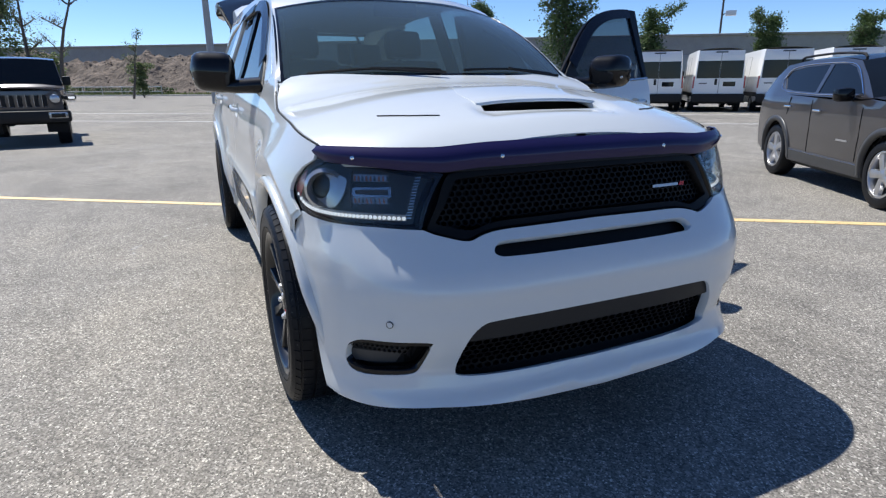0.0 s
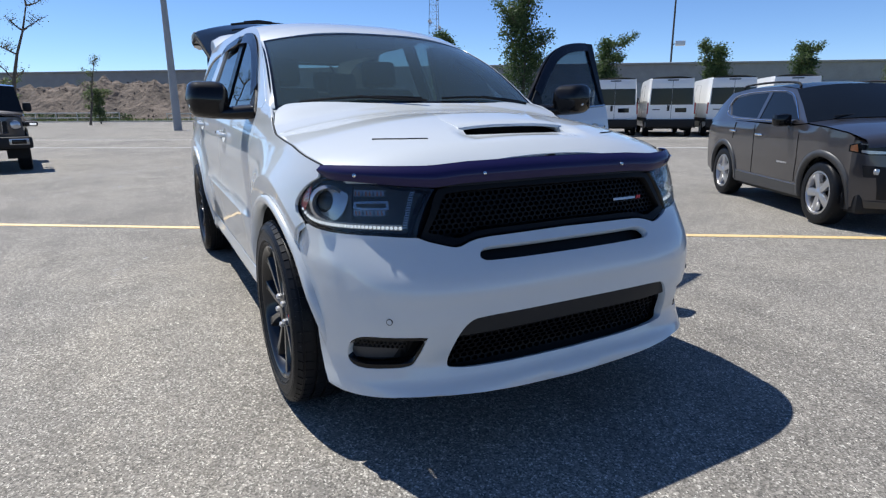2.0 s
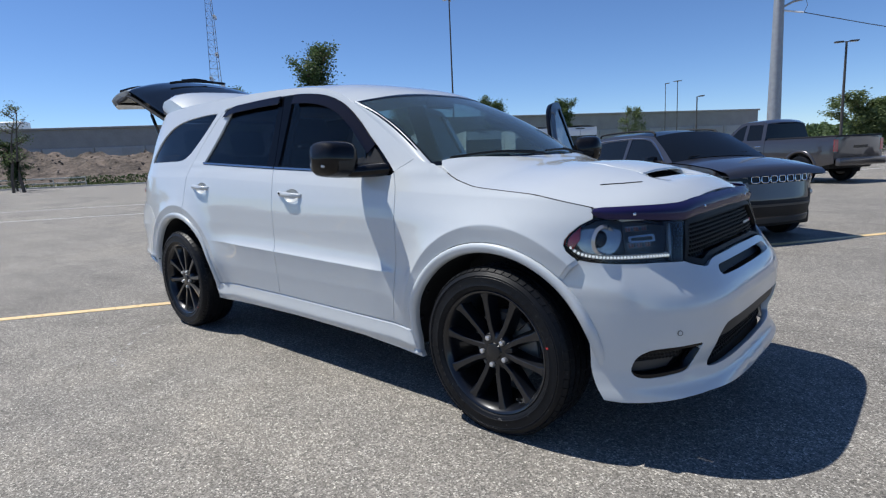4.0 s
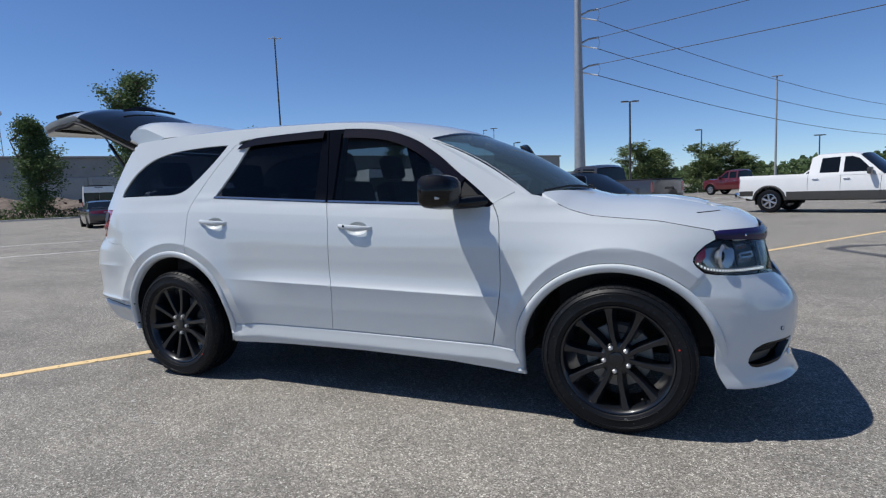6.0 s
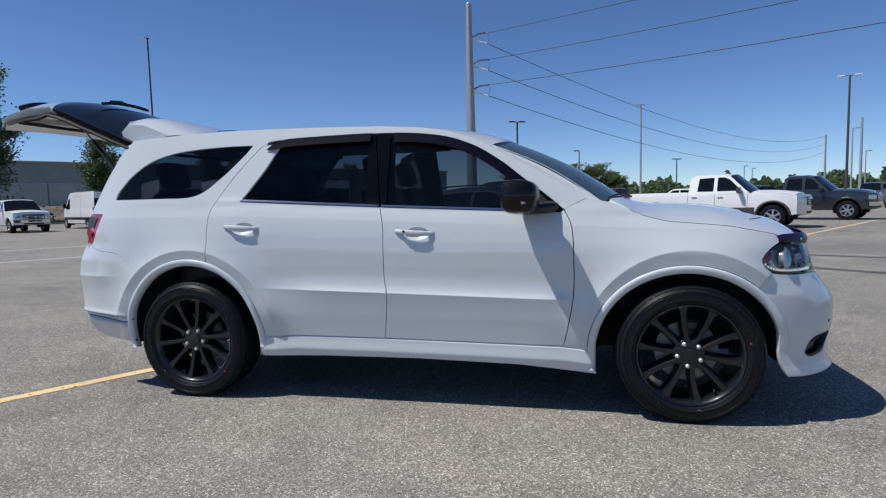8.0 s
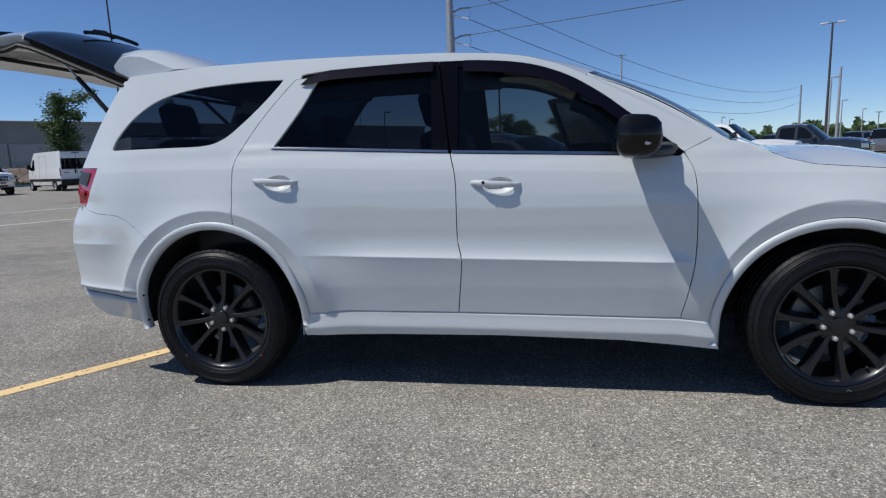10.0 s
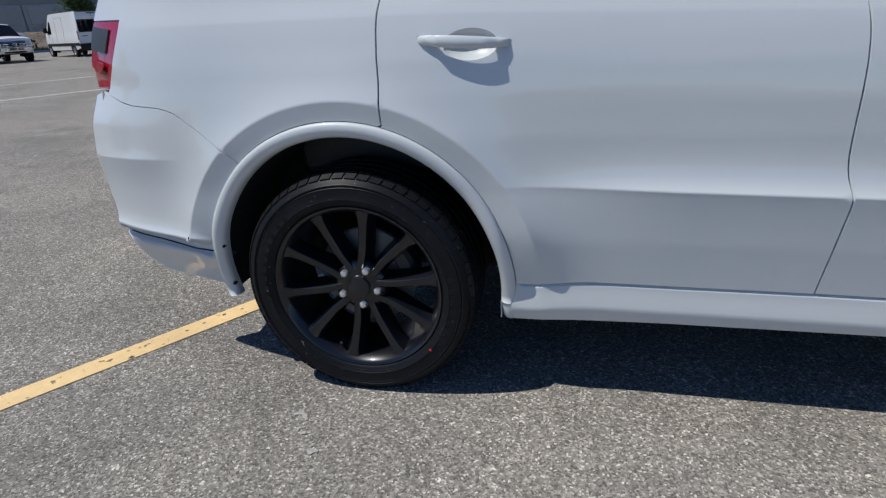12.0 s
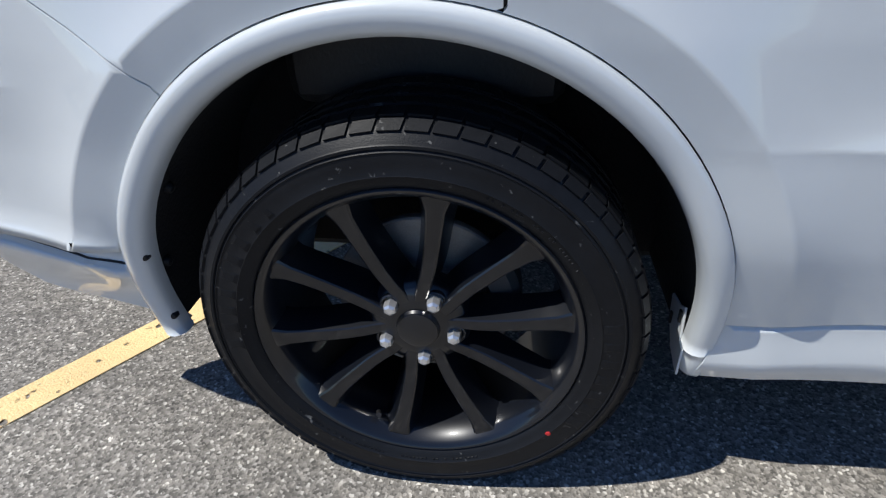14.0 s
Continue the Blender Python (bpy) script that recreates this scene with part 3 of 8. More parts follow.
    for y, z in ((yo - .030, .382), (yo - .074, .345)):
        part("flange_slot", box_bm((.004, .010, .024), Matrix.Translation((x0 - .0475, side * y, z)), .001, 1), BLACK_PLASTIC, flange)
    # wheel wells
    for arch in (ARCH_F, ARCH_R):
        cx, cz = arch[0], arch[1]
        bm = bmesh.new()
        rim_line = oval(arch, -.036, -7, 187, 40)
        ring = [[bm.verts.new((x, side * (side_y(x, max(z, .30)) - .017), z)) for x, z in rim_line], [bm.verts.new((x, side * .50, z)) for x, z in rim_line]]
        for i in range(len(ring[0]) - 1):
            bm.faces.new((ring[0][i], ring[0][i + 1], ring[1][i + 1], ring[1][i]))
        bm.faces.new(ring[1])
        liner = part("wheel_liner", bm, LINER, suv)
        for a in (152, 171):
            part("liner_clip", lathe_bm([(0, .012), (.008, .010), (.010, .004), (.010, 0)], Matrix.Translation((cx + (arch[2] - .0375) * math.cos(radians(a)), side * .815, cz + (arch[3] - .0375) * math.sin(radians(a)))) @ Vector((-math.cos(radians(a)), 0, -math.sin(radians(a)))).to_track_quat("Z", "Y").to_matrix().to_4x4(), 10), BLACK_PLASTIC, liner)
    # tail lamp
    lamp = panel("tail_lamp", [(-2.243, 1.207), (-2.405, 1.212), (-2.452, 1.10), (-2.435, 1.01), (-2.348, 1.006), (-2.272, 1.135)], S, LENS_RED, suv, o, .02, .03, lift=-.002, label="red tail lamp with dark smoked core")
    panel("lamp_core", [(-2.30, 1.185), (-2.40, 1.197), (-2.432, 1.13), (-2.335, 1.115)], S, SATIN_GREY, lamp, o, .02, .004, lift=.003)
    panel("lamp_reflector", [(-2.345, 1.085), (-2.425, 1.10), (-2.43, 1.075), (-2.365, 1.055)], S, LENS_RED, lamp, o, .02, .003, lift=.008)


def door_set(side, root_f, root_r, mf=None, mr=None):
    """The two doors of one flank; mf, mr: where their hinges have turned them."""
    S0 = flank(side)
    o = (0, side, .2)
    for front in (True, False):
        root = new("front_door" if front else "rear_door")
        root.parent = suv
        m = mf if front else mr
        S = S0
        if front:
            edge = inset(DOOR_FRONT, GAP)
            low = edge + [(x, 1.213 - .0495 * (x + .236)) for x in np.linspace(.84, -.232, 14)] + inset(DOOR_MID, -GAP)[::-1]
        else:
            a0 = oval_angle(ARCH_R, -1.01, .405)
            a1 = oval_angle(ARCH_R, -1.386, .90)
            low = inset(DOOR_MID, GAP) + [(x, 1.213 - .058 * (x + .236)) for x in np.linspace(-.24, -1.19, 14)]
            low += spline([(-1.175, 1.285), (-1.12, 1.36), (-1.03, 1.49), (-.945, 1.645)], 4) + [(-1.058, 1.634)] + inset(DOOR_REAR, -GAP)[::-1]
            low += oval(ARCH_R, .0075, a1, a0, 20) + [(x, sill_top(x) + .005) for x in np.linspace(-.95, -.215, 24)]
        hx, hz = (-.012, 1.065) if front else (-1.155, 1.110)
        cup = [(hx + .020 + .073 * math.cos(a), hz - .013 + .040 * math.sin(a)) for a in np.linspace(0, 2 * math.pi, 25)[:-1]]
        panel("door_skin", low, S, WHITE, root, o, .03, .02, holes=[cup], creases=CREASES)
        if front:
            frame_poly = [(-.236, 1.217)] + [(-.30, 1.68)] + [p for p in DAYLIGHT_TOP if p[0] > -.29] + [(.84, 1.168)]
            g = FRONT_GLASS
        else:
            frame_poly = [(-1.185, 1.271)] + spline([(-1.165, 1.285), (-1.115, 1.36), (-1.025, 1.49), (-.94, 1.64)], 4) + [p for p in DAYLIGHT_TOP if -.93 < p[0] < -.31] + [(-.306, 1.68), (-.242, 1.217)]
            g = REAR_GLASS
        panel("window_frame", frame_poly, S, FRAME_BLACK, root, o, .05, .03, holes=[g], label="gloss black window frame", lift=-.004)
        panel("window_glass", g, S, GLASS_DOOR if front else GLASS_DARK, root, o, .07, .004, lift=-.014)
        # bright strip under the glass
        b0, b1 = ((.70, -.228), (-.246, -1.18))[0 if front else 1]
        k = .0495 if front else .058
        V = [(x, 1.217 - k * (x + .236)) for x in np.linspace(b0, b1, 14)]
        panel("belt_strip", V + [(x, z + .011) for x, z in V[::-1]], S, DULL_CHROME, root, o, .05, .008, lift=.004)
        # wind deflector over the glass
        if front:
            up = [p for p in DAYLIGHT_TOP if -.215 < p[0] < .69]
        else:
            up = [(-1.045, 1.603), (-1.005, 1.640)] + [p for p in DAYLIGHT_TOP if -.97 < p[0] < -.322]
        lowl = inset(up, -.058) if front else [(-.975, 1.606)] + [(x, z - .052) for x, z in up if x > -.95]
        def visor(x, z, S=S, up=np.array(up)):
            t = np.interp(x, up[:, 0], up[:, 1]) - z
            p = S(x, z)
            p.y += side * (.010 + .16 * min(max(t, 0), .07))
            return p
        panel("wind_deflector", up + lowl[::-1], visor, SMOKE, root, o, .03, .003, label="smoked acrylic wind deflector")
        # handle over a scooped cup
        y0 = side_y(hx, hz)
        bm = bmesh.new()
        rings = []
        M = 18
        for i in range(M + 1):
            t = i / M
            x = hx - .128 + .256 * t
            arch = .040 * math.sin(math.pi * min(1, max(0, t))) ** .35 + .002
            hh = .0165 * (math.sin(math.pi * (.04 + .92 * t)) ** .3)
            zc = hz + .004 - .018 * t
            ring = []
            for a in range(0, 360, 36):
                ca, sa = math.cos(radians(a)), math.sin(radians(a))
                yy = y0 + arch - .009 + .009 * ca if .2 < t < .82 else y0 + (arch - .009) * (.5 + .5 * ca)
                ring.append(bm.verts.new((x, side * yy, zc + hh * sa)))
            rings.append(ring)
        for p, q in zip(rings, rings[1:]):
            for j in range(10):
                bm.faces.new((p[j], p[(j + 1) % 10], q[(j + 1) % 10], q[j]))
        bm.faces.new(rings[0]); bm.faces.new(rings[-1])
        handle = part("door_handle", bm, WHITE, root, angle=50)
        if front:
            part("key_cylinder", lathe_bm([(0, .004), (.006, .003), (.008, 0)], Matrix.Translation((hx - .055, side * (y0 + .040), hz + .004)) @ Matrix.Rotation(radians(-90 * side), 4, "X"), 12), GLOSS_BLACK, handle)
        # cup behind the handle: a shallow dish
        V, F = [], []
        for i in range(9):
            for j in range(24):
                a, r = 2 * math.pi * j / 24, i / 8
                x, z = hx + .020 + .075 * r * math.cos(a), hz - .013 + .042 * r * math.sin(a)
                V.append((x, side * (side_y(x, z) - .0012 - .026 * (1 - r ** 2.6)), z))
        for i in range(8):
            for j in range(24):
                q = (i * 24 + j, i * 24 + (j + 1) % 24, (i + 1) * 24 + (j + 1) % 24, (i + 1) * 24 + j)
                F.append(q[::-1] if side > 0 else q)
        mesh_part("handle_cup", V, F, WHITE, root)
        if front:
            mirror_on(side, root)
        # inner trim card
        trim = [(x, z) for x, z in ([(-.16, .48), (.80, .46), (.83, 1.10), (-.16, 1.15)] if front else [(-.95, .62), (-.27, .48), (-.27, 1.16), (-1.16, 1.20)])]
        panel("trim_card", trim, lambda x, z, S=S0: S(x, z) - Vector((0, side * .075, 0)), INTERIOR, root, (0, -side, 0), .08, .03)
        if m is not None:
            root.matrix_basis = m


def mirror_on(side, root):
    bm = bmesh.new()
    # housing: rounded body, flatter towards the glass
    rings = []
    M = 12
    for i in range(M + 1):
        t = i / M
        y = .885 + .195 * t
        k = (1 - abs(2 * t - 1) ** 5) ** .5 if t > .5 else (1 - (1 - 2 * t) ** 5 * .6) ** .5
        k = max(k, .05)
        ring = []
        for j in range(16):
            a = 2 * math.pi * j / 16
            ca, sa = math.cos(a), math.sin(a)
            ex = math.copysign(abs(ca) ** .7, ca) * (.122 if ca > 0 else .072) * k
            ez = math.copysign(abs(sa) ** .6, sa) * (.098 - .010 * t) * k
            ring.append(bm.verts.new((.62 + ex - .03 * t, side * y, 1.260 + ez - .012 * (1 - t))))
        rings.append(ring)
    for p, q in zip(rings, rings[1:]):
        for j in range(16):
            bm.faces.new((p[j], p[(j + 1) % 16], q[(j + 1) % 16], q[j]))
    bm.faces.new(rings[0]); bm.faces.new(rings[-1])
    housing = part("mirror", bm, GLOSS_BLACK, root, "gloss black door mirror", 60)
    part("mirror_glass", box_bm((.006, .125, .115), Matrix.Translation((.566, side * .972, 1.272)) @ Matrix.Rotation(radians(3 * side), 4, "Z"), .002, 1), CHROME, housing)
    part("repeater", box_bm((.05, .075, .017), Matrix.Translation((.655, side * 1.03, 1.222)) @ Matrix.Rotation(radians(-14 * side), 4, "Z"), .006, 2), LENS_WHITE, housing, "clear turn signal repeater")
    bm = bmesh.new()
    rings = []
    for y, x, z, w, h in ((.98, .615, 1.188, .050, .012), (.94, .635, 1.186, .075, .026), (.89, .665, 1.186, .090, .032), (.84, .70, 1.190, .105, .036), (.79, .725, 1.192, .11, .038)):
        rings.append([bm.verts.new((x + w * math.copysign(abs(math.cos(q)) ** .7, math.cos(q)), side * y, z + h * math.copysign(abs(math.sin(q)) ** .7, math.sin(q)))) for q in np.linspace(0, 2 * math.pi, 17)[:-1]])
    for p, q in zip(rings, rings[1:]):
        for j in range(16):
            bm.faces.new((p[j], p[(j + 1) % 16], q[(j + 1) % 16], q[j]))
    bm.faces.new(rings[0]); bm.faces.new(rings[-1])
    part("mirror_foot", bm, GLOSS_BLACK, housing, angle=60)
    panel("mirror_sail", [(.63, 1.18), (.83, 1.17), (.73, 1.265), (.645, 1.335)], flank(side), BLACK_PLASTIC, housing, (0, side, .2), .04, .02, lift=.006)


def hinge(x, y, deg):
    return Matrix.Translation((x, y, 0)) @ Matrix.Rotation(radians(deg), 4, "Z") @ Matrix.Translation((-x, -y, 0))


side_panels(-1)
side_panels(1)
door_set(-1, None, None)
door_set(1, None, None, hinge(.90, .83, -69.5), hinge(-.20, .83, -62))

# ---- hood, cowl, windscreen, roof


def hood_half(x):
    return side_y(x, hood_edge(x))


def hood_z(x, y):
    e = hood_half(min(x, 1.96))
    k = min(1.0, abs(y) / e)
    crown = .087 + .026 * ease(1.2, 1.9, x)
    z = hood_edge(x) + crown * (1 - k ** 2.1)
    z += .002 * ease(.66, .40, abs(y)) * ease(2.2, 1.9, x) * ease(1.0, 1.3, x)
    drop = max(0, x - (2.06 - .16 * (abs(y) / .8) ** 2.5))
    z -= .018 * ease(1.90, 1.98, x) * ease(2.10, 1.99, x) * ease(.30, .22, abs(y))
    return z - 1.4 * drop ** 2


def hood_surface(x, y):
    return Vector((x, y, hood_z(x, y)))


def hood_front(y):
    return nose(s_of(min(abs(y), .80)), 1.022).x - .004


edge_line = [(x, hood_half(x) - .011) for x in np.linspace(1.27, 1.93, 10)]
rear_line = [(1.275 - .15 * (y / .66) ** 2.2, y) for y in np.linspace(0, .66, 10)]
right_half = rear_line + [(1.118, .70), (1.15, .738), (1.20, .765)] + edge_line + [(hood_front(y), y) for y in (.74, .64, .54, .44, .3, .15)]
HOOD = [(x, -y) for x, y in right_half] + [(x, y) for x, y in right_half[::-1]]
SCOOP = [(1.975, -.235), (1.85, -.215), (1.80, 0), (1.85, .215), (1.975, .235), (1.992, .12), (1.997, 0), (1.992, -.12)]
VENTS = [[(1.998, sg * .405), (1.950, sg * .49), (1.888, sg * .575), (1.8858, sg * .573), (1.9475, sg * .488), (1.9958, sg * .4035)] for sg in (1, -1)]
hood = panel("hood", [p for i, p in enumerate(HOOD) if i != len(right_half)], hood_surface, WHITE, suv, (0, 0, 1), .035, .02, holes=[SCOOP])


def scoop_roof(x, y):
    f = (1 - (abs(y) / .252) ** 5) if abs(y) < .252 else 0
    return Vector((x, y, hood_z(min(x, 1.93), y) + .006 * f * ease(1.62, 1.93, x) - .06 * max(0, x - 1.93)))


panel("hood_scoop", [(1.64, -.20), (1.64, .20), (1.80, .25), (1.935, .245), (1.947, .14), (1.952, 0), (1.947, -.14), (1.935, -.245), (1.80, -.25)], scoop_roof, WHITE, hood, (0, 0, 1), .025, .010, lift=.0012)
panel("scoop_throat", [(1.78, -.25), (1.78, .25), (2.02, .25), (2.02, -.25)], lambda x, y: Vector((x, y, hood_z(x, y) - .034)), GRILLE_BLACK, hood, (0, 0, 1), .05, .006)
for v in VENTS:
    panel("heat_vent", v, hood_surface, BLACK_PLASTIC, hood, (0, 0, 1), .02, .003, lift=.003)
# black tubes stand in for the shaded gap along the hood edges
for sg in (-1, 1):
    part("hood_gap_line", tube_bm([(x, sg * (hood_half(x) - .006), hood_edge(x) - .0005) for x in np.linspace(1.22, 1.96, 24)], .0035), BLACK_PLASTIC, hood)

WS_B, WS_T = (1.265, 1.075, .752, 1.225, 1.205), (.53, .43, .650, 1.627, 1.569)
roof_mid = table([-2.2, -2.1, -1.7, -1.0, -.3, .1, .30, .455, .53, .65], [1.762, 1.772, 1.796, 1.80, 1.778, 1.738, 1.703, 1.665, 1.632, 1.57], .05)


def shield(u, v):
    """Windscreen: u across (-1 to 1), v up (0 to 1)."""
    bx, tx = WS_B[0] - (WS_B[0] - WS_B[1]) * u * u, WS_T[0] - (WS_T[0] - WS_T[1]) * u * u
    bz, tz = WS_B[3] - (WS_B[3] - WS_B[4]) * u * u, WS_T[3] - (WS_T[3] - WS_T[4]) * abs(u) ** 2.6
    hw = WS_B[2] + (WS_T[2] - WS_B[2]) * v
    b = .030 * math.sin(math.pi * min(1, max(0, v)))
    return Vector((bx + (tx - bx) * v + b * .5, u * hw, bz + (tz - bz) * v + b))


shield_out = lambda p: Vector((.6, 0, 1))
panel("windscreen", [(-1, 0), (1, 0), (1, 1), (-1, 1)], shield, GLASS_SHIELD, suv, shield_out, .08, 0.004)
panel("windscreen_border", [(-.998, -.02), (.998, -.02), (.998, 1.0), (-.998, 1.0)], shield, CERAMIC, suv, shield_out, .05, .006, holes=[[(-.965, .025), (.965, .025), (.965, .97), (-.965, .97)]], lift=.002, label="black ceramic border")


def pillar_surface(u, v):
    """A rounded cover over the windscreen's side edge, from the glass to the flank."""
    k, sg = (abs(u) - .982) / .05, math.copysign(1, u)
    x = shield(sg, v).x
    z = roof_edge(x)
    foot = Vector((x, sg * side_y(x, z), z - .003))
    return (shield(sg * .982, v) + Vector((.0015, 0, .0035))).lerp(foot, k) + Vector((.3, sg * .5, .8)) * (.009 * math.sin(math.pi * min(1, max(0, k))))


for sg in (-1, 1):
    panel("windscreen_pillar", [(sg * .982, -.005), (sg * 1.032, -.005), (sg * 1.032, .35), (sg * 1.032, 1.0), (sg * .982, 1.0)], pillar_surface, WHITE, suv, (.4, sg * .5, .8), .02, .008)
for sg in (-1, 1):
    part("pillar_trim", tube_bm([shield(sg * .955, v) - Vector((.03, 0, .06)) for v in np.linspace(-.02, 1, 10)], .03, 8), INTERIOR, suv)
for sg in (-1, 1):
    panel("fender_cap", [(1.05, sg * .70), (1.05, sg * .762), (1.13, sg * .758), (1.175, sg * .745), (1.17, sg * .715), (1.15, sg * .69)], lambda x, y: Vector((x, y, 1.208 - .16 * max(0, x - 1.07) - .12 * max(0, abs(y) - .71))), WHITE, suv, (0, 0, 1), .03, .02)
# cowl under the wipers
panel("cowl", [(1.10, -.74), (1.24, -.70), (1.30, -.3), (1.31, 0), (1.30, .3), (1.24, .70), (1.10, .74), (1.20, .4), (1.22, 0), (1.20, -.4)], lambda x, y: Vector((x, y, 1.205 - .05 * (abs(y) / .74) ** 2 + .02 * ease(1.30, 1.15, x))), BLACK_PLASTIC, suv, (0, 0, 1), .06, .02)
for y0, y1 in ((-.62, -.06), (.05, .60)):
    w = part("wiper", tube_bm([shield((y0 + (y1 - y0) * t) / .735, .035 + .02 * math.sin(math.pi * t)) + Vector((.006, 0, .010)) for t in np.linspace(0, 1, 12)], .006), BLACK_PLASTIC, suv)
    part("wiper_arm", tube_bm([shield((y0 + (y1 - y0) * .45) / .735, .04) + Vector((.01, 0, .02)), shield(y1 / .735, -.01) + Vector((.03, 0, .02))], .007), BLACK_PLASTIC, w)


def roof_surface(x, y):
    e = side_y(x, roof_edge(x))
    k = min(1.06, abs(y) / e)
    return Vector((x, y, roof_edge(x) + (roof_mid(x) - roof_edge(x)) * (1 - k ** 2.6)))


rl = [(x, side_y(x, roof_edge(x)) - .001) for x in np.linspace(.43, -2.10, 38)]
fr = [(.53 - .10 * (y / .65) ** 2, y) for y in np.linspace(0, .635, 8)]
roof_poly = [(x, -y) for x, y in fr + rl] + [(x, y) for x, y in (fr + rl)[::-1]]
roof_poly = [p for i, p in enumerate(roof_poly) if i != len(roof_poly) - 1]
panel("roof", roof_poly, roof_surface, WHITE, suv, (0, 0, 1), .06, .02)
bm = bmesh.new()
bmesh.ops.create_cube(bm, size=1, matrix=Matrix.Translation((-1.75, 0, 1.815)) @ Matrix.Diagonal((.16, .05, .05, 1)))
part("roof_antenna", bm, GLOSS_BLACK, suv)

# ---- front end
nose_out = lambda p: Vector((.8, p.y, 0))


slot_half = spline([(0, .757), (.20, .757), (.335, .757), (.372, .749), (.388, .732), (.372, .720), (.335, .717), (.20, .715), (0, .714)], 4)
SLOT = [(s, z) for s, z in slot_half] + [(-s, z) for s, z in slot_half[::-1][1:-1]]
low_half = spline([(0, .545), (.20, .545), (.39, .543), (.46, .530), (.51, .47), (.535, .385), (.50, .362), (.30, .352), (0, .347)], 4)
LOWER = [(s, z) for s, z in low_half] + [(-s, z) for s, z in low_half[::-1][1:-1]]
fog_half = spline([(1.018, .385), (1.012, .44), (.97, .468), (.90, .482), (.72, .488), (.632, .486), (.635, .472), (.668, .40), (.70, .377), (.80, .368), (.96, .360)], 3, True)
FOG = [fog_half, [(-s, z) for s, z in fog_half[::-1]]]
top_half = spline([(0, .788), (.20, .786), (.345, .784), (.41, .775), (.462, .763), (.53, .775), (.595, .790)], 3)[:-1] + [(.61, .797), (.80, .806), (1.03, .807), (1.17, .812), (1.235, .819)]
edge_half = [(a - .003, b - .002) for a, b in SEAM_FRONT[1:]] + [(1.305, .625), (1.245, .50), (1.215, .36), (1.205, .30)] + [(1.19, .264), (1.10, .262), (1.0, .268), (.75, .284), (.6, .288), (.27, .272), (0, .262)]
bumper_half = top_half + edge_half
BUMPER = [(s, z) for s, z in bumper_half] + [(-s, z) for s, z in bumper_half[::-1][1:-1]]


def bumper_surface(s, z):
    p = nose(s, z)
    # a dished band between the slot and the lower grille, and a lip below
    p.x += .012 * math.exp(-((z - .66) / .05) ** 2) * ease(1.1, .6, abs(s))
    k = z - .698
    if abs(s) > .98:
        f = ease(.98, 1.08, abs(s))
        p.y += math.copysign(.010 * f * (math.exp(-k / .045) if k > 0 else math.exp(k / .12)), p.y)
    return p


front_bumper = panel("front_bumper", BUMPER, bumper_surface, WHITE, suv, nose_out, .03, .03, holes=[SLOT, LOWER] + FOG)


def back(d):
    return lambda s, z: nose(s, z) - Vector((d, 0, 0))


panel("slot_backing", [(-.42, .70), (.42, .70), (.42, .77), (-.42, .77)], back(.055), GRILLE_BLACK, front_bumper, nose_out, .05, .004)
panel("lower_backing", [(-.70, .30), (.70, .30), (.70, .58), (-.70, .58)], back(.075), GRILLE_BLACK, front_bumper, nose_out, .06, .004)
lb = [(s, z) for s, z in low_half if z > .477]
bar = lb + [(lb[-1][0] + .004, .478), (.30, .479), (0, .479)]
BAR = [(s, z) for s, z in bar] + [(-s, z) for s, z in bar[::-1][1:-1]]
panel("lower_crossbar", BAR, back(.012), BAR_BLACK, front_bumper, nose_out, .04, .03, label="satin black crossbar")


def mesh_grille(name, poly, surf, cell, bar_w, depth, mat, parent, flat=.62):
    """Hexagon mesh clipped to an outline: one ring of bars a cell."""
    P = np.array(poly)
    V, F = [], []
    i = 0
    z = P[:, 1].min()
    while z < P[:, 1].max():
        s = P[:, 0].min() + (cell * .5 if i % 2 else 0)
        while s < P[:, 0].max():
            c = np.array([[s, z]])
            if inside(c, poly)[0]:
                k = len(V)
                for rr, dd in ((.577, 0.0), (.577 * (1 - bar_w), 0.0), (.577 * (1 - bar_w), depth)):
                    for j in range(6):
                        a = radians(60 * j + 30)
                        p = surf(s + rr * cell * math.cos(a), z + rr * cell * flat * math.sin(a))
                        V.append((p.x - dd, p.y, p.z))
                for j in range(6):
                    n = (j + 1) % 6
                    F.append((k + j, k + n, k + 6 + n, k + 6 + j))
                    F.append((k + 6 + j, k + 6 + n, k + 12 + n, k + 12 + j))
            s += cell
        z += cell * .866 * flat
        i += 1
    return mesh_part(name, V, F, mat, parent, "", False)


mesh_grille("lower_mesh", [(s * .985, .353 + (z - .353) * .98) for s, z in LOWER if z < .49] , back(.045), .030, .22, .02, GRILLE_BLACK, front_bumper, .66)
for sg in (1, -1):
    F1 = fog_half if sg > 0 else FOG[1]
    panel("fog_pocket", [(s, z) for s, z in F1], back(.075), BLACK_PLASTIC, front_bumper, nose_out, .04, .004)
    panel("fog_bezel", F1, back(.004), GLOSS_BLACK, front_bumper, nose_out, .03, .05, holes=[[(s * .985 + sg * .013, .428 + (z - .428) * .80) for s, z in F1]])
    lamp = panel("fog_lamp", [(sg * .745, .392), (sg * .98, .378), (sg * .985, .418), (sg * .80, .428), (sg * .72, .43)], back(.05), SATIN_GREY, front_bumper, nose_out, .03, .01)
    mesh_grille("fog_mesh", [(sg * .70, .432), (sg * .99, .425), (sg * .985, .465), (sg * .70, .476)], back(.04), .022, .25, .01, BLACK_PLASTIC, front_bumper, .7)
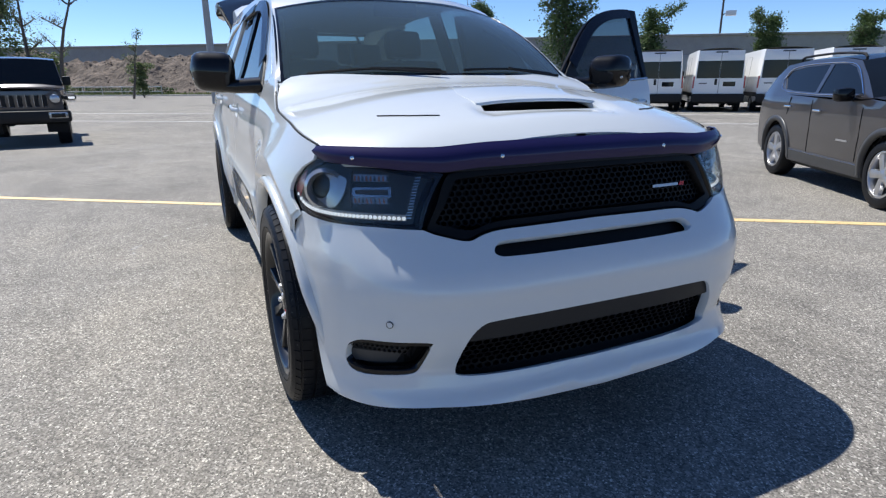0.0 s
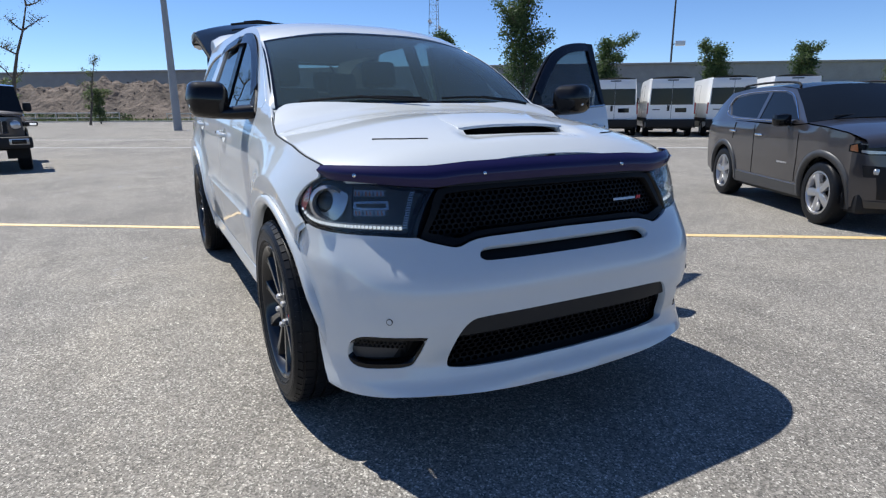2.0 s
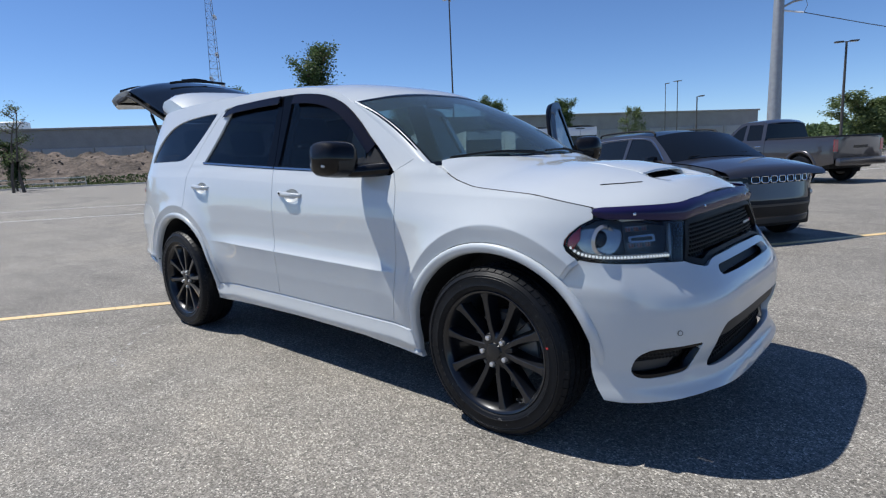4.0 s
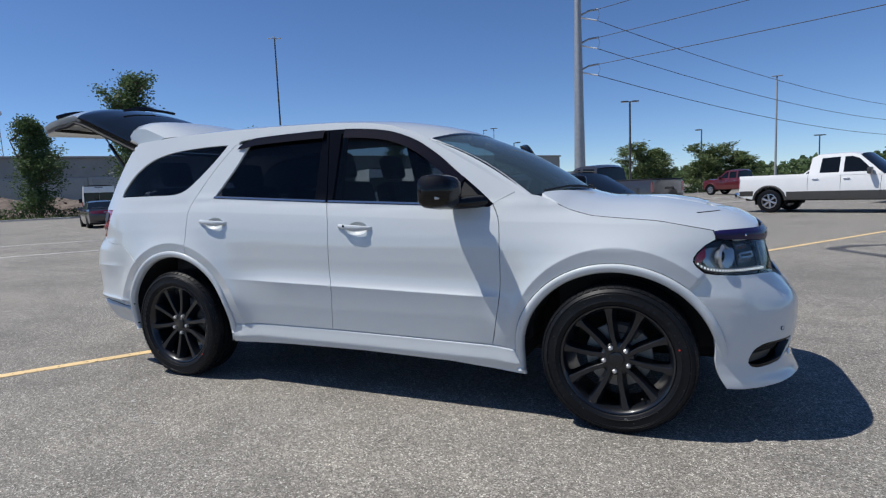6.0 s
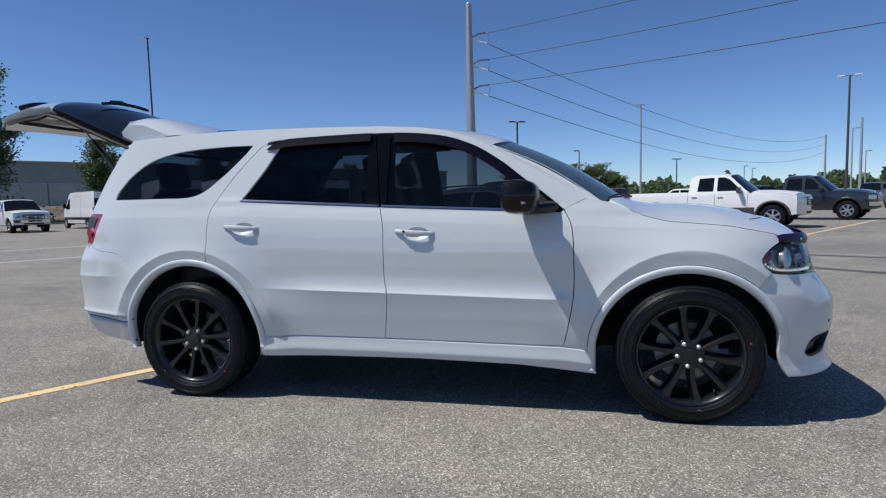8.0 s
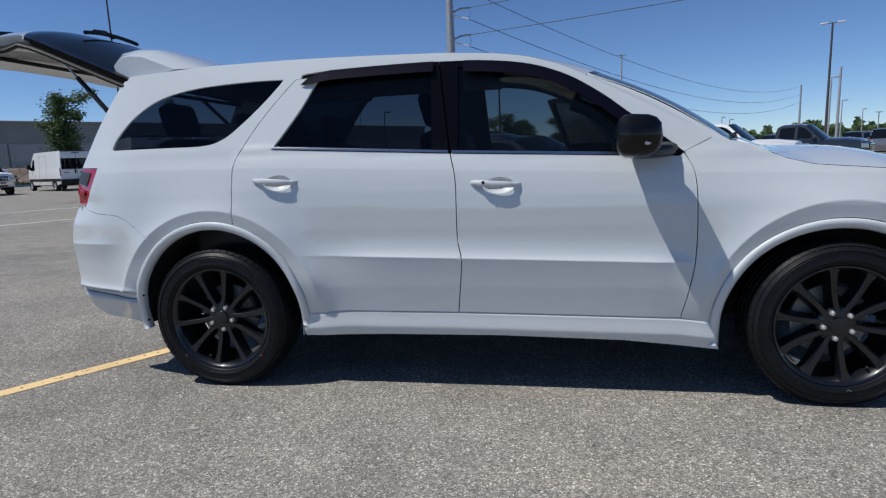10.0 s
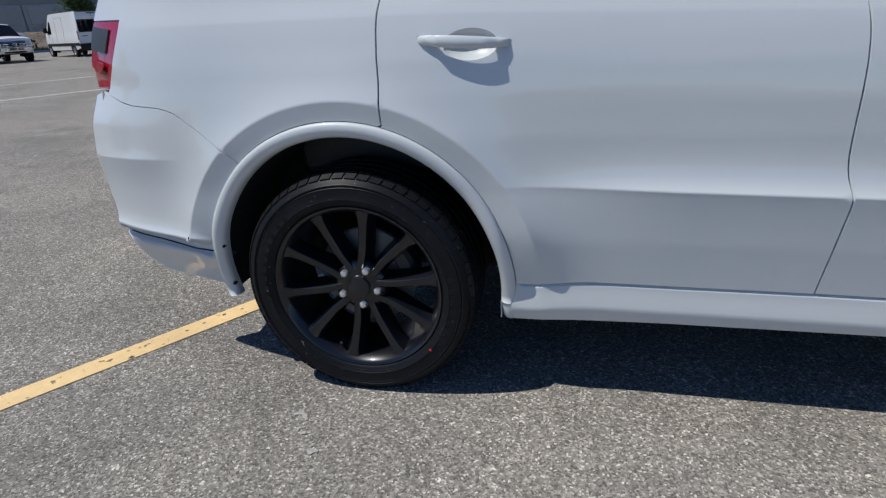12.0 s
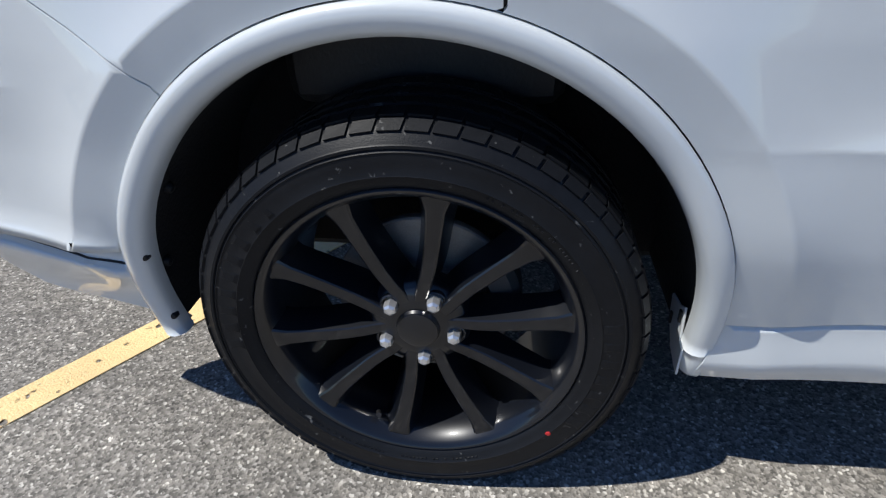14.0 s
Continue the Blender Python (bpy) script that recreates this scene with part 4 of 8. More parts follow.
for s, z in ((-.80, .543), (.80, .543), (-1.21, .50), (1.21, .50)):
    p = nose(s, z)
    n = (Vector(nose(s + .004, z)) - nose(s - .004, z)).cross(Vector((0, 0, 1)))
    n = n if n.dot(nose_out(p)) > 0 else -n
    m = Matrix.Translation(p) @ n.to_track_quat("Z", "Y").to_matrix().to_4x4()
    ring = part("parking_sensor", lathe_bm([(.0105, .0), (.0105, .0035), (.0085, .0035), (.0085, .002)], m, 20), SATIN_GREY, front_bumper)
    part("sensor_face", lathe_bm([(0, .0032), (.0083, .0028), (.0083, 0)], m, 20), WHITE, ring)

# upper grille
gh = spline([(0, .955), (.25, .955), (.47, .948), (.515, .930), (.545, .87), (.592, .80)], 3) + spline([(.585, .794), (.53, .781), (.465, .768), (.41, .781), (.345, .790), (.20, .792), (0, .794)], 3)
GRILLE = [(s, z) for s, z in gh] + [(-s, z) for s, z in gh[::-1][1:-1]]
GR_IN = [(s * .945, .868 + (z - .868) * .80) for s, z in GRILLE]
grille = panel("grille_surround", GRILLE, back(.008), GRILLE_BLACK, suv, nose_out, .04, .03, holes=[GR_IN], label="black grille surround")
panel("grille_backing", GRILLE, back(.085), GRILLE_BLACK, grille, nose_out, .06, .004)
mesh_grille("grille_mesh", GR_IN, back(.030), .0255, .22, .018, GRILLE_BLACK, grille, .74)
# maker's badge as plain strokes: a pale bar of word size and two red slashes
panel("badge_plate", [(.275, .853), (.40, .853), (.40, .862), (.275, .862)], back(.018), BADGE_GREY, grille, nose_out, .02, .004, label="pale chrome badge bar")
for k in range(2):
    panel("badge_slash", [(.405 + .014 * k, .851), (.414 + .014 * k, .851), (.424 + .014 * k, .864), (.415 + .014 * k, .864)], back(.018), RED_MARK, grille, nose_out, .01, .004)

# added against sun leaks: an unseen plate and the hood's turned-down front edge
bay = [(nose(q, .94).x - .10, nose(q, .94).y * .94) for q in np.linspace(-1.18, 1.18, 30)]
panel("bay_light_stop", [(1.22, -.80)] + [(1.72, -.815)] + bay + [(1.72, .815), (1.22, .80)], lambda x, y: Vector((x, y, .94)), BLACK_PLASTIC, suv, (0, 0, 1), .15, .01)
bm = bmesh.new()
turn = [[bm.verts.new((hood_front(y) - .003, y, z)) for z in (hood_z(hood_front(y) - .003, y) - .003, .985)] for y in np.linspace(-.76, .76, 40)]
for p, q in zip(turn, turn[1:]):
    bm.faces.new((p[0], q[0], q[1], p[1]))
bmesh.ops.solidify(bm, geom=bm.faces[:], thickness=.004)
part("hood_return", bm, WHITE, hood)

# bug deflector along the hood's front edge
def deflector_surface(s, v):
    """v: 0 at the foot, 1 at the upper lip."""
    k = abs(s)
    foot = np.interp(k, [0, .40, .52, .80, 1.06, 1.15], [.963, .960, .951, .968, .977, .992])
    head = np.interp(k, [0, .18, .38, .54, .90, 1.10, 1.16], [1.033, 1.033, 1.030, 1.021, 1.024, 1.022, 1.015])
    z = foot + (head - foot) * v
    p = nose(s, foot)
    q = nose(s, head)
    x = p.x + (q.x - p.x) * max(v, 0) ** 1.3
    y = p.y + (q.y - p.y) * v
    n = Vector((.8, p.y * .45, 0)).normalized()
    b = .0005 + .020 * math.sin(math.pi * (.02 + .78 * min(1, max(0, v))))
    return Vector((x, y, z)) + n * b


dl = [(-1.14, .15), (-1.16, .55), (-1.13, 1)] + [(s, 1) for s in np.linspace(-1.08, 1.08, 50)] + [(1.13, 1), (1.16, .55), (1.14, .15)] + [(s, 0) for s in np.linspace(1.10, -1.10, 50)]
deflector = panel("bug_deflector", dl, deflector_surface, PURPLE, suv, lambda p: Vector((.8, p.y, .3)), .06, .004, label="purple tinted acrylic hood deflector")
for s in (-.90, -.32, .32, .90):
    p = deflector_surface(s, .42)
    part("deflector_screw", lathe_bm([(0, .006), (.006, .004), (.007, 0)], Matrix.Translation(p) @ Vector((.8, p.y * .45, .2)).to_track_quat("Z", "Y").to_matrix().to_4x4(), 10), CHROME, deflector)
# hood leading edge under the deflector, coloured black for the shaded gap there
lead = [(s, 1.010) for s in np.linspace(-1.12, 1.12, 30)]
lead_low = [(s, float(np.interp(abs(s), [0, .5, .56, .80, 1.05, 1.13], [.957, .952, .952, .975, .975, .985]))) for s in np.linspace(1.12, -1.12, 30)]
panel("hood_lip", lead + lead_low, back(.0015), BLACK_PLASTIC, hood, nose_out, .05, .01)

# headlamps
hl = LAMP_REAR[4:] + spline([(1.22, .822), (1.15, .812), (1.03, .806), (.80, .804), (.625, .798)], 4) + spline([(.612, .80), (.585, .86), (.535, .93), (.522, .945)], 3) + spline([(.60, .958), (.82, .981), (1.05, .985)], 4) + LAMP_REAR[:4]
HL_IN = [(s * .97 + .03 * .95, .885 + (z - .885) * .93) for s, z in hl]
for sg in (1, -1):
    HL = [(sg * s, z) for s, z in (hl if sg > 0 else hl[::-1])]
    HI = [(sg * s, z) for s, z in (HL_IN if sg > 0 else HL_IN[::-1])]
    cover = panel("headlamp", HL, back(.002), LAMP_COVER, suv, nose_out, .05, .004, label="headlamp under a clear cover")
    panel("lamp_housing", HL, back(.075), LAMP_GREY, cover, nose_out, .06, .004)
    panel("lamp_rim", HL, back(.006), GLOSS_BLACK, cover, nose_out, .04, .06, holes=[HI])
    # projector
    p = nose(sg * 1.055, .895)
    n = Vector((.93, sg * .36, 0))
    m = Matrix.Translation(p - n * .065) @ n.to_track_quat("Z", "Y").to_matrix().to_4x4()
    pr = part("projector_bezel", lathe_bm([(.062, .035), (.052, .045), (.043, .030), (.041, .010)], m, 32), LENS_WHITE, cover)
    part("projector_lens", lathe_bm([(0, .040), (.018, .037), (.032, .028), (.041, .012)], m, 32), GLOSS_BLACK, pr)
    panel("lamp_shroud", [(sg * s, z) for s, z in spline([(1.17, .90), (1.13, .845), (1.04, .838), (.96, .848), (.905, .895), (.905, .930), (1.0, .938), (1.12, .935)], 3, True)], back(.055), LENS_WHITE, cover, nose_out, .03, .004)
    pipe = panel("inner_light_pipe", [(sg * .636, .818), (sg * .664, .818), (sg * .612, .940), (sg * .586, .940)], back(.034), SATIN_GREY, cover, nose_out, .02, .004)
    for k in range(15):
        z = .824 + .0078 * k
        c = .650 - .0505 * (z - .818) / .122
        panel("pipe_rib", [(sg * (c - .010), z), (sg * (c + .010), z), (sg * (c + .010), z + .0036), (sg * (c - .010), z + .0036)], back(.028), DULL_CHROME, pipe, nose_out, .03, .004)
    bar_ = spline([(.700, .905), (.715, .908), (.86, .906), (.870, .895), (.865, .882), (.715, .880), (.700, .884)], 2, True)
    panel("turn_signal_pipe", [(sg * s, z) for s, z in bar_], back(.046), DULL_CHROME, cover, nose_out, .03, .006, holes=[[(sg * s, z) for s, z in ((.712, .9005), (.858, .899), (.858, .8875), (.712, .8865))]])
    panel("turn_signal_core", [(sg * .708, .902), (sg * .862, .901), (sg * .862, .885), (sg * .708, .884)], back(.056), SATIN_GREY, cover, nose_out, .03, .004)
    frng = random.Random(9)
    for z0 in (.858, .920):
        tray = panel("reflector_tray", [(sg * .70, z0), (sg * .875, z0), (sg * .875, z0 + .020), (sg * .70, z0 + .020)], back(.066), LENS_WHITE, cover, nose_out, .04, .004)
        for k in range(9):
            c, w_ = .708 + .0185 * k, frng.uniform(.004, .007)
            panel("reflector_facet", [(sg * (c - w_), z0 + .002), (sg * (c + w_), z0 + .004), (sg * (c + w_ * .6), z0 + .018), (sg * (c - w_ * .4), z0 + .016)], back(.058), LENS_AMBER if k % 3 else LAMP_GREY, tray, nose_out, .03, .004)
    panel("lamp_divider", [(sg * .885, .845), (sg * .900, .845), (sg * .892, .952), (sg * .878, .952)], back(.050), LAMP_GREY, cover, nose_out, .04, .012)
    panel("side_marker", [(sg * 1.235, .862), (sg * 1.285, .880), (sg * 1.255, .928), (sg * 1.18, .948), (sg * 1.19, .90)], back(.02), LENS_RED, cover, nose_out, .02, .003, label="amber-red side marker")
    run = spline([(1.245, .884), (1.205, .860), (1.14, .846), (1.03, .840), (.80, .838), (.655, .834)], 4)
    low = [(s - .002, z - .018) for s, z in run]
    strip = panel("running_light", [(sg * s, z) for s, z in run + low[::-1]], back(.032), LED_WHITE, cover, nose_out, .02, .006, label="bright LED strip reflector")
    for k in np.linspace(.665, 1.235, 30):
        s, z = k, float(np.interp(k, [q[0] for q in run[::-1]], [q[1] for q in run[::-1]]))
        p = back(.030)(sg * s, z - .0105)
        part("led", lathe_bm([(0, .006), (.004, .005), (.0058, .002), (.006, 0)], Matrix.Translation(p) @ Vector((.9, sg * .35 * abs(s), .1)).to_track_quat("Z", "Y").to_matrix().to_4x4(), 8), RUNNING, strip)

# ---- rear bumper and body closing
rb = SEAM_REAR[:-1] + [(-1.864, .797)]
side_rear = inset(SEAM_REAR, -GAP * .6)
rear_b = side_rear + oval(ARCH_R, .0075, oval_angle(ARCH_R, -1.872, .797), 186, 14) + [(-2.005, .298), (-2.06, .325), (-2.15, .345), (-2.31, .362), (-2.385, .395), (-2.43, .47), (-2.455, .55), (-2.470, .64), (-2.472, .74), (-2.468, .83), (-2.45, .92), (-2.44, .985)]


def step_z(x):
    return float(np.interp(x, [-2.49, -2.36, -2.26, -2.03], [.512, .503, .499, .474]))


def lip_z(x):
    return float(np.interp(x, [-2.49, -2.29, -2.08, -2.0], [.540, .531, .525, .510]))


def rear_bumper_surface(side):
    def f(x, z):
        w = side_y(x, z)
        k = z - .79
        w += .018 * ease(-2.05, -2.3, x) * (math.exp(-k / .05) if k > 0 else math.exp(k / .16))
        lip, step, on = lip_z(x), step_z(x), ease(-1.985, -2.08, x)
        d = z - lip
        w += on * .024 * (math.exp(-d / .022) if d > 0 else 1)
        w -= on * .034 * ease(lip, lip - .007, z)
        w += (.5 + .5 * on) * .014 * ease(step + .001, step - .003, z)
        w -= .034 * ease(step - .003, .36, z)
        return Vector((x, side * w, z))
    return f


for side in (-1, 1):
    lines = [[(x, lip_z(x) + d) for x in np.linspace(-2.44, -2.0, 18)] for d in (-.007, .0, .012, .03)]
    lines += [[(x, step_z(x) + d) for x in np.linspace(-2.43, -2.02, 18)] for d in (-.003, .001)]
    panel("rear_bumper", rear_b, rear_bumper_surface(side), WHITE, suv, (-.2, side, .1), .03, .02, creases=CREASES[2:4] + [[(x, .79 + d) for x in np.linspace(-2.45, -2.0, 14)] for d in (-.004, .004)] + lines)
for side in (-1, 1):
    part("bumper_groove", tube_bm([rear_bumper_surface(side)(x, step_z(x) + .002) + Vector((0, side * .001, 0)) for x in np.linspace(-2.03, -2.42, 16)], .0028), BLACK_PLASTIC, suv)
    # screw heads along the inner edge of the rear moulding
    for x, z in ((-1.870, .740), (-1.913, .684), (-1.985, .504), (-1.995, .352)):
        part("moulding_screw", lathe_bm([(0, .004), (.006, .003), (.008, 0), (.008, -.01)], Matrix.Translation((x, side * (side_y(x, z) + .010), z)) @ Matrix.Rotation(radians(-90 * side), 4, "X"), 10), BLACK_PLASTIC, suv)
# rear face between the corners
bm = bmesh.new()
rows = []
for z, x0 in ((.54, -2.43), (.62, -2.46), (.74, -2.50), (.83, -2.49), (.95, -2.44), (1.0, -2.43)):
    rows.append([bm.verts.new((x0 + .035 * (abs(y) / .72) ** 3, y, z)) for y in np.linspace(-.765, .765, 13)])
for a, b in zip(rows, rows[1:]):
    for i in range(12):
        bm.faces.new((a[i], a[i + 1], b[i + 1], b[i]))
bmesh.ops.solidify(bm, geom=bm.faces[:], thickness=.02)
part("rear_valance", bm, WHITE, suv)

# ---- open tailgate: x is the way from its hinge line, k the share of its half width
gate = new("tailgate")
gate.parent = suv
gate_mid = table([-.05, 0, .2, .45, .7, .9, 1.0, 1.08, 1.15], [1.74, 1.775, 1.905, 2.025, 2.095, 2.12, 2.10, 2.04, 1.97], .03)
gate_edge = table([-.05, 0, .2, .37, .5, .64, .8, .95, 1.05, 1.15], [1.675, 1.695, 1.785, 1.862, 1.922, 1.980, 1.972, 1.95, 1.92, 1.89], .02)


def gate_half(x):
    return float(np.interp(x, [0, .25, .60, .85, 1.05, 1.15], [.62, .645, .675, .69, .68, .60]))


def gate_surface(x, y):
    k = min(1.0, abs(y) / gate_half(x))
    return Vector((-2.08 - x, y, gate_edge(x) + (gate_mid(x) - gate_edge(x)) * (1 - k ** 2.3)))


def gate_under(x, y):
    k = min(1.0, abs(y) / gate_half(x))
    return Vector((-2.08 - x, y, gate_edge(x) - .050 + .02 * (1 - k ** 2) - .02 * ease(.66, .72, x) * ease(1.1, .95, x)))


def gate_outline(x0, x1, f=1.0, wedge=0.0):
    r = [(x, gate_half(x) * f) for x in np.linspace(x0, x1, 12)]
    return [(x, -y) for x, y in r] + [(x, y) for x, y in r[::-1]]


edge_y = np.linspace(-.683, .683, 15)
cut = [(.60 + .27 * (1 - (y / .69) ** 2), y) for y in edge_y]
rr = [(x, gate_half(x)) for x in np.linspace(.62, 1.14, 12)]
panel("gate_skin", cut[::-1] + [(x, -y) for x, y in rr] + [(x, y) for x, y in rr[::-1]], gate_surface, WHITE, gate, (0, 0, 1), .05, .02)
rr = [(x, gate_half(x)) for x in np.linspace(.02, .595, 8)]
panel("gate_glass", [(x, -y) for x, y in rr] + [(x - .004, y) for x, y in cut] + [(x, y) for x, y in rr[::-1]], gate_surface, GLASS_FAR, gate, (0, 0, 1), .05, .015, label="black rear window glass")
panel("gate_trim", gate_outline(.04, .69, .97), gate_under, GATE_TRIM, gate, (0, 0, -1), .06, .015, label="grey inner trim panel")
panel("gate_inner", gate_outline(.695, 1.12, .97), gate_under, WHITE, gate, (0, 0, -1), .06, .015, label="white inner edge of the tailgate")
for sg in (-1, 1):
    bm = bmesh.new()
    up = [bm.verts.new((-2.08 - x, sg * gate_half(x) * .992, gate_edge(x) - .004)) for x in np.linspace(.02, 1.12, 24)]
    dn = [bm.verts.new((-2.08 - x, sg * gate_half(x) * .97, gate_under(x, sg * gate_half(x) * .97).z)) for x in np.linspace(.02, 1.12, 24)]
    for i in range(23):
        bm.faces.new((up[i], up[i + 1], dn[i + 1], dn[i]))
    bmesh.ops.solidify(bm, geom=bm.faces[:], thickness=.006)
    part("gate_side", bm, GATE_TRIM, gate, "grey inner edge of the tailgate")
    for nm, mat, x0, x1 in (("glass_edge", GLASS_FAR, .02, .585), ("skin_edge", WHITE, .60, 1.12)):
        bm = bmesh.new()
        xs_ = np.linspace(x0, x1, 14)
        low_ = [.30 + .12 * ease(.5, 1.1, x) for x in xs_]
        up = [bm.verts.new((-2.08 - x, sg * (gate_half(x) + .002), gate_edge(x) + .001)) for x in xs_]
        dn = [bm.verts.new((-2.08 - x, sg * (gate_half(x) * .985 + .004), gate_edge(x) + (gate_under(x, sg * gate_half(x) * .97).z - gate_edge(x)) * (1 - f))) for x, f in zip(xs_, low_)]
        for i in range(13):
            bm.faces.new((up[i], up[i + 1], dn[i + 1], dn[i]))
        bmesh.ops.solidify(bm, geom=bm.faces[:], thickness=.004)
        part(nm, bm, mat, gate)
pts = [gate_under(x, y) - Vector((0, 0, .004)) for x, y in gate_outline(.03, .90, .99)]
part("gate_seal", tube_bm(pts + [pts[0]], .013), BLACK_PLASTIC, gate)
lip = [gate_surface(x, y) + Vector((0, 0, .014)) for x, y in [(.95 + .10 * (1 - (y / .6) ** 2), y) for y in np.linspace(-.62, .62, 16)]]
part("gate_garnish", tube_bm(lip, .022), GLOSS_BLACK, gate)
for y in (-.42, .42):
    part("cargo_lamp", box_bm((.10, .05, .012), Matrix.Translation(gate_under(.62, y) - Vector((0, 0, .02))), .004, 1), LENS_WHITE, gate)
# spoiler
rs = []
bm = bmesh.new()
for y in np.linspace(-.60, .60, 17):
    k = 1 - (abs(y) / .60) ** 8 * .35
    rs.append([bm.verts.new((-2.05 + (px * k), y, 1.764 + pz * k - .035 * (y / .6) ** 2)) for px, pz in SPOILER])
for a, b in zip(rs, rs[1:]):
    for j in range(len(a)):
        bm.faces.new((a[j], a[(j + 1) % len(a)], b[(j + 1) % len(b)], b[j]))
bm.faces.new(rs[0]); bm.faces.new(rs[-1])
part("spoiler", bm, WHITE, suv, "", 50)
w = part("rear_wiper", tube_bm([gate_surface(.50 + .10 * t, -.34 + .60 * t) + Vector((0, 0, .035)) for t in np.linspace(0, 1, 8)], .013), BLACK_PLASTIC, gate)
part("wiper_arm", tube_bm([gate_surface(.66, .10) + Vector((0, 0, .03)), gate_surface(.60, -.05) + Vector((0, 0, .045)), gate_surface(.55, -.20) + Vector((0, 0, .04))], .014), BLACK_PLASTIC, w)
for sg in (-1, 1):
    a = Vector((-2.24, sg * .63, 1.52))
    b = gate_under(.50, sg * .58)
    st = part("gas_strut", rod_bm(a, a.lerp(b, .60), .014), GLOSS_BLACK, suv)
    part("strut_rod", rod_bm(a.lerp(b, .5), b, .007), DULL_CHROME, st)

# ---- wheels


def durango_wheel():
    """A wheel about its own z axis, outer face up, hub plane at z = 0."""
    root = new("wheel")
    tyre_prof = [(.272, -.225), (.30, -.238), (.345, -.236), (.368, -.222), (.380, -.200), (.383, -.170), (.383, -.142), (.375, -.141), (.375, -.132), (.383, -.131), (.383, -.095), (.375, -.094), (.375, -.085), (.383, -.084), (.383, -.050),
                 (.375, -.049), (.375, -.041), (.383, -.040), (.382, -.018), (.377, .004), (.366, .020), (.352, .027), (.350, .0295), (.346, .0295), (.344, .027), (.342, .0285), (.3405, .0300), (.3385, .0285), (.325, .030), (.306, .0285), (.3045, .0295), (.303, .0278), (.292, .024), (.283, .018), (.278, .008)]
    tyre = part("tyre", lathe_bm(tyre_prof, Matrix.Identity(4), 96), RUBBER, root, angle=40)
    # shoulder blocks and sipes
    V, F = [], []
    for i in range(60):
        a = 2 * math.pi * i / 60
        for ra, rb, h, z0, z1, w, tw in ((.3815, .380, .0035, -.037, -.004, .090, .008), (.380, .3815, .0035, -.190, -.148, .090, -.01), (.3775, .3665, .0030, .002, .0195, .088, .012), (.3815, .3815, .003, -.128, -.098, .082, .03), (.3815, .3815, .003, -.081, -.053, .082, -.03)):
            k = len(V)
            for up in (0, h):
                for zz, sh, rr in ((z0, 0, ra), (z1, tw, rb)):
                    for s in (-.5, .5):
                        b = a + sh + s * w
                        V.append(((rr + up) * math.cos(b), (rr + up) * math.sin(b), zz + up * (.8 if z0 > 0 else 0)))
            F += [tuple(k + x for x in q) for q in ((4, 5, 7, 6), (0, 1, 5, 4), (2, 6, 7, 3), (0, 4, 6, 2), (1, 3, 7, 5))]
    tread = mesh_part("tread_pattern", V, F, RUBBER, tyre, "", False)
    tread["kind"] = "stuff"
    # raised sidewall marks: plain bars where the maker's writing stands
    V, F = [], []
    rng = random.Random(4)

    def stroke(a, r, wd, h, z0, up):
        """A bar on the sidewall with sloping edges: wd radians wide, h metres tall."""
        k = len(V)
        for zz, f in ((z0, 1.0), (z0 + up, .62)):
            for rr in (r - h / 2 * f, r + h / 2 * f):
                for q in (-.5, .5):
                    V.append((rr * math.cos(a + q * wd * f), rr * math.sin(a + q * wd * f), zz))
        F.extend(tuple(k + x for x in q) for q in ((4, 5, 7, 6), (0, 1, 5, 4), (2, 6, 7, 3), (0, 4, 6, 2), (1, 3, 7, 5)))

    for a0, n in ((173, 7), (-2, 7), (159, 2)):
        for i in range(n):
            a, r = radians(a0 + i * 6.6), .3215 if n > 2 else .318
            tall, wide = (.030, 4.6) if n > 2 else (.018, 3.2)
            stroke(a, r, radians(wide * rng.uniform(.75, 1)), tall, .0290, .0011)
    for a0, a1 in ((-118, -76), (-70, -40), (60, 96)):
        for i in range(int((a1 - a0) / 1.5)):
            if rng.random() < .8:
                stroke(radians(a0 + 1.5 * i), .2975, radians(.8), .0065 * rng.uniform(.6, 1), .0262, .0012)
    marks = mesh_part("sidewall_marking", V, F, RUBBER, tyre, "raised pale marks of unreadable writing", False)
    marks["kind"] = "stuff"
    part("sidewall_dot", lathe_bm([(0, .002), (.004, .0015), (.0055, 0)], Matrix.Translation((.305 * math.cos(radians(-12)), .305 * math.sin(radians(-12)), .0285)), 12), RED_MARK, tyre)
    rim_prof = [(.276, -.20), (.276, -.02), (.280, .010), (.2815, .016), (.278, .0195), (.271, .017), (.266, .009), (.259, .000), (.250, -.03), (.245, -.10), (.242, -.19)]
    rim = part("rim", lathe_bm(rim_prof, Matrix.Identity(4), 96), RIM_BLACK, root, angle=40)
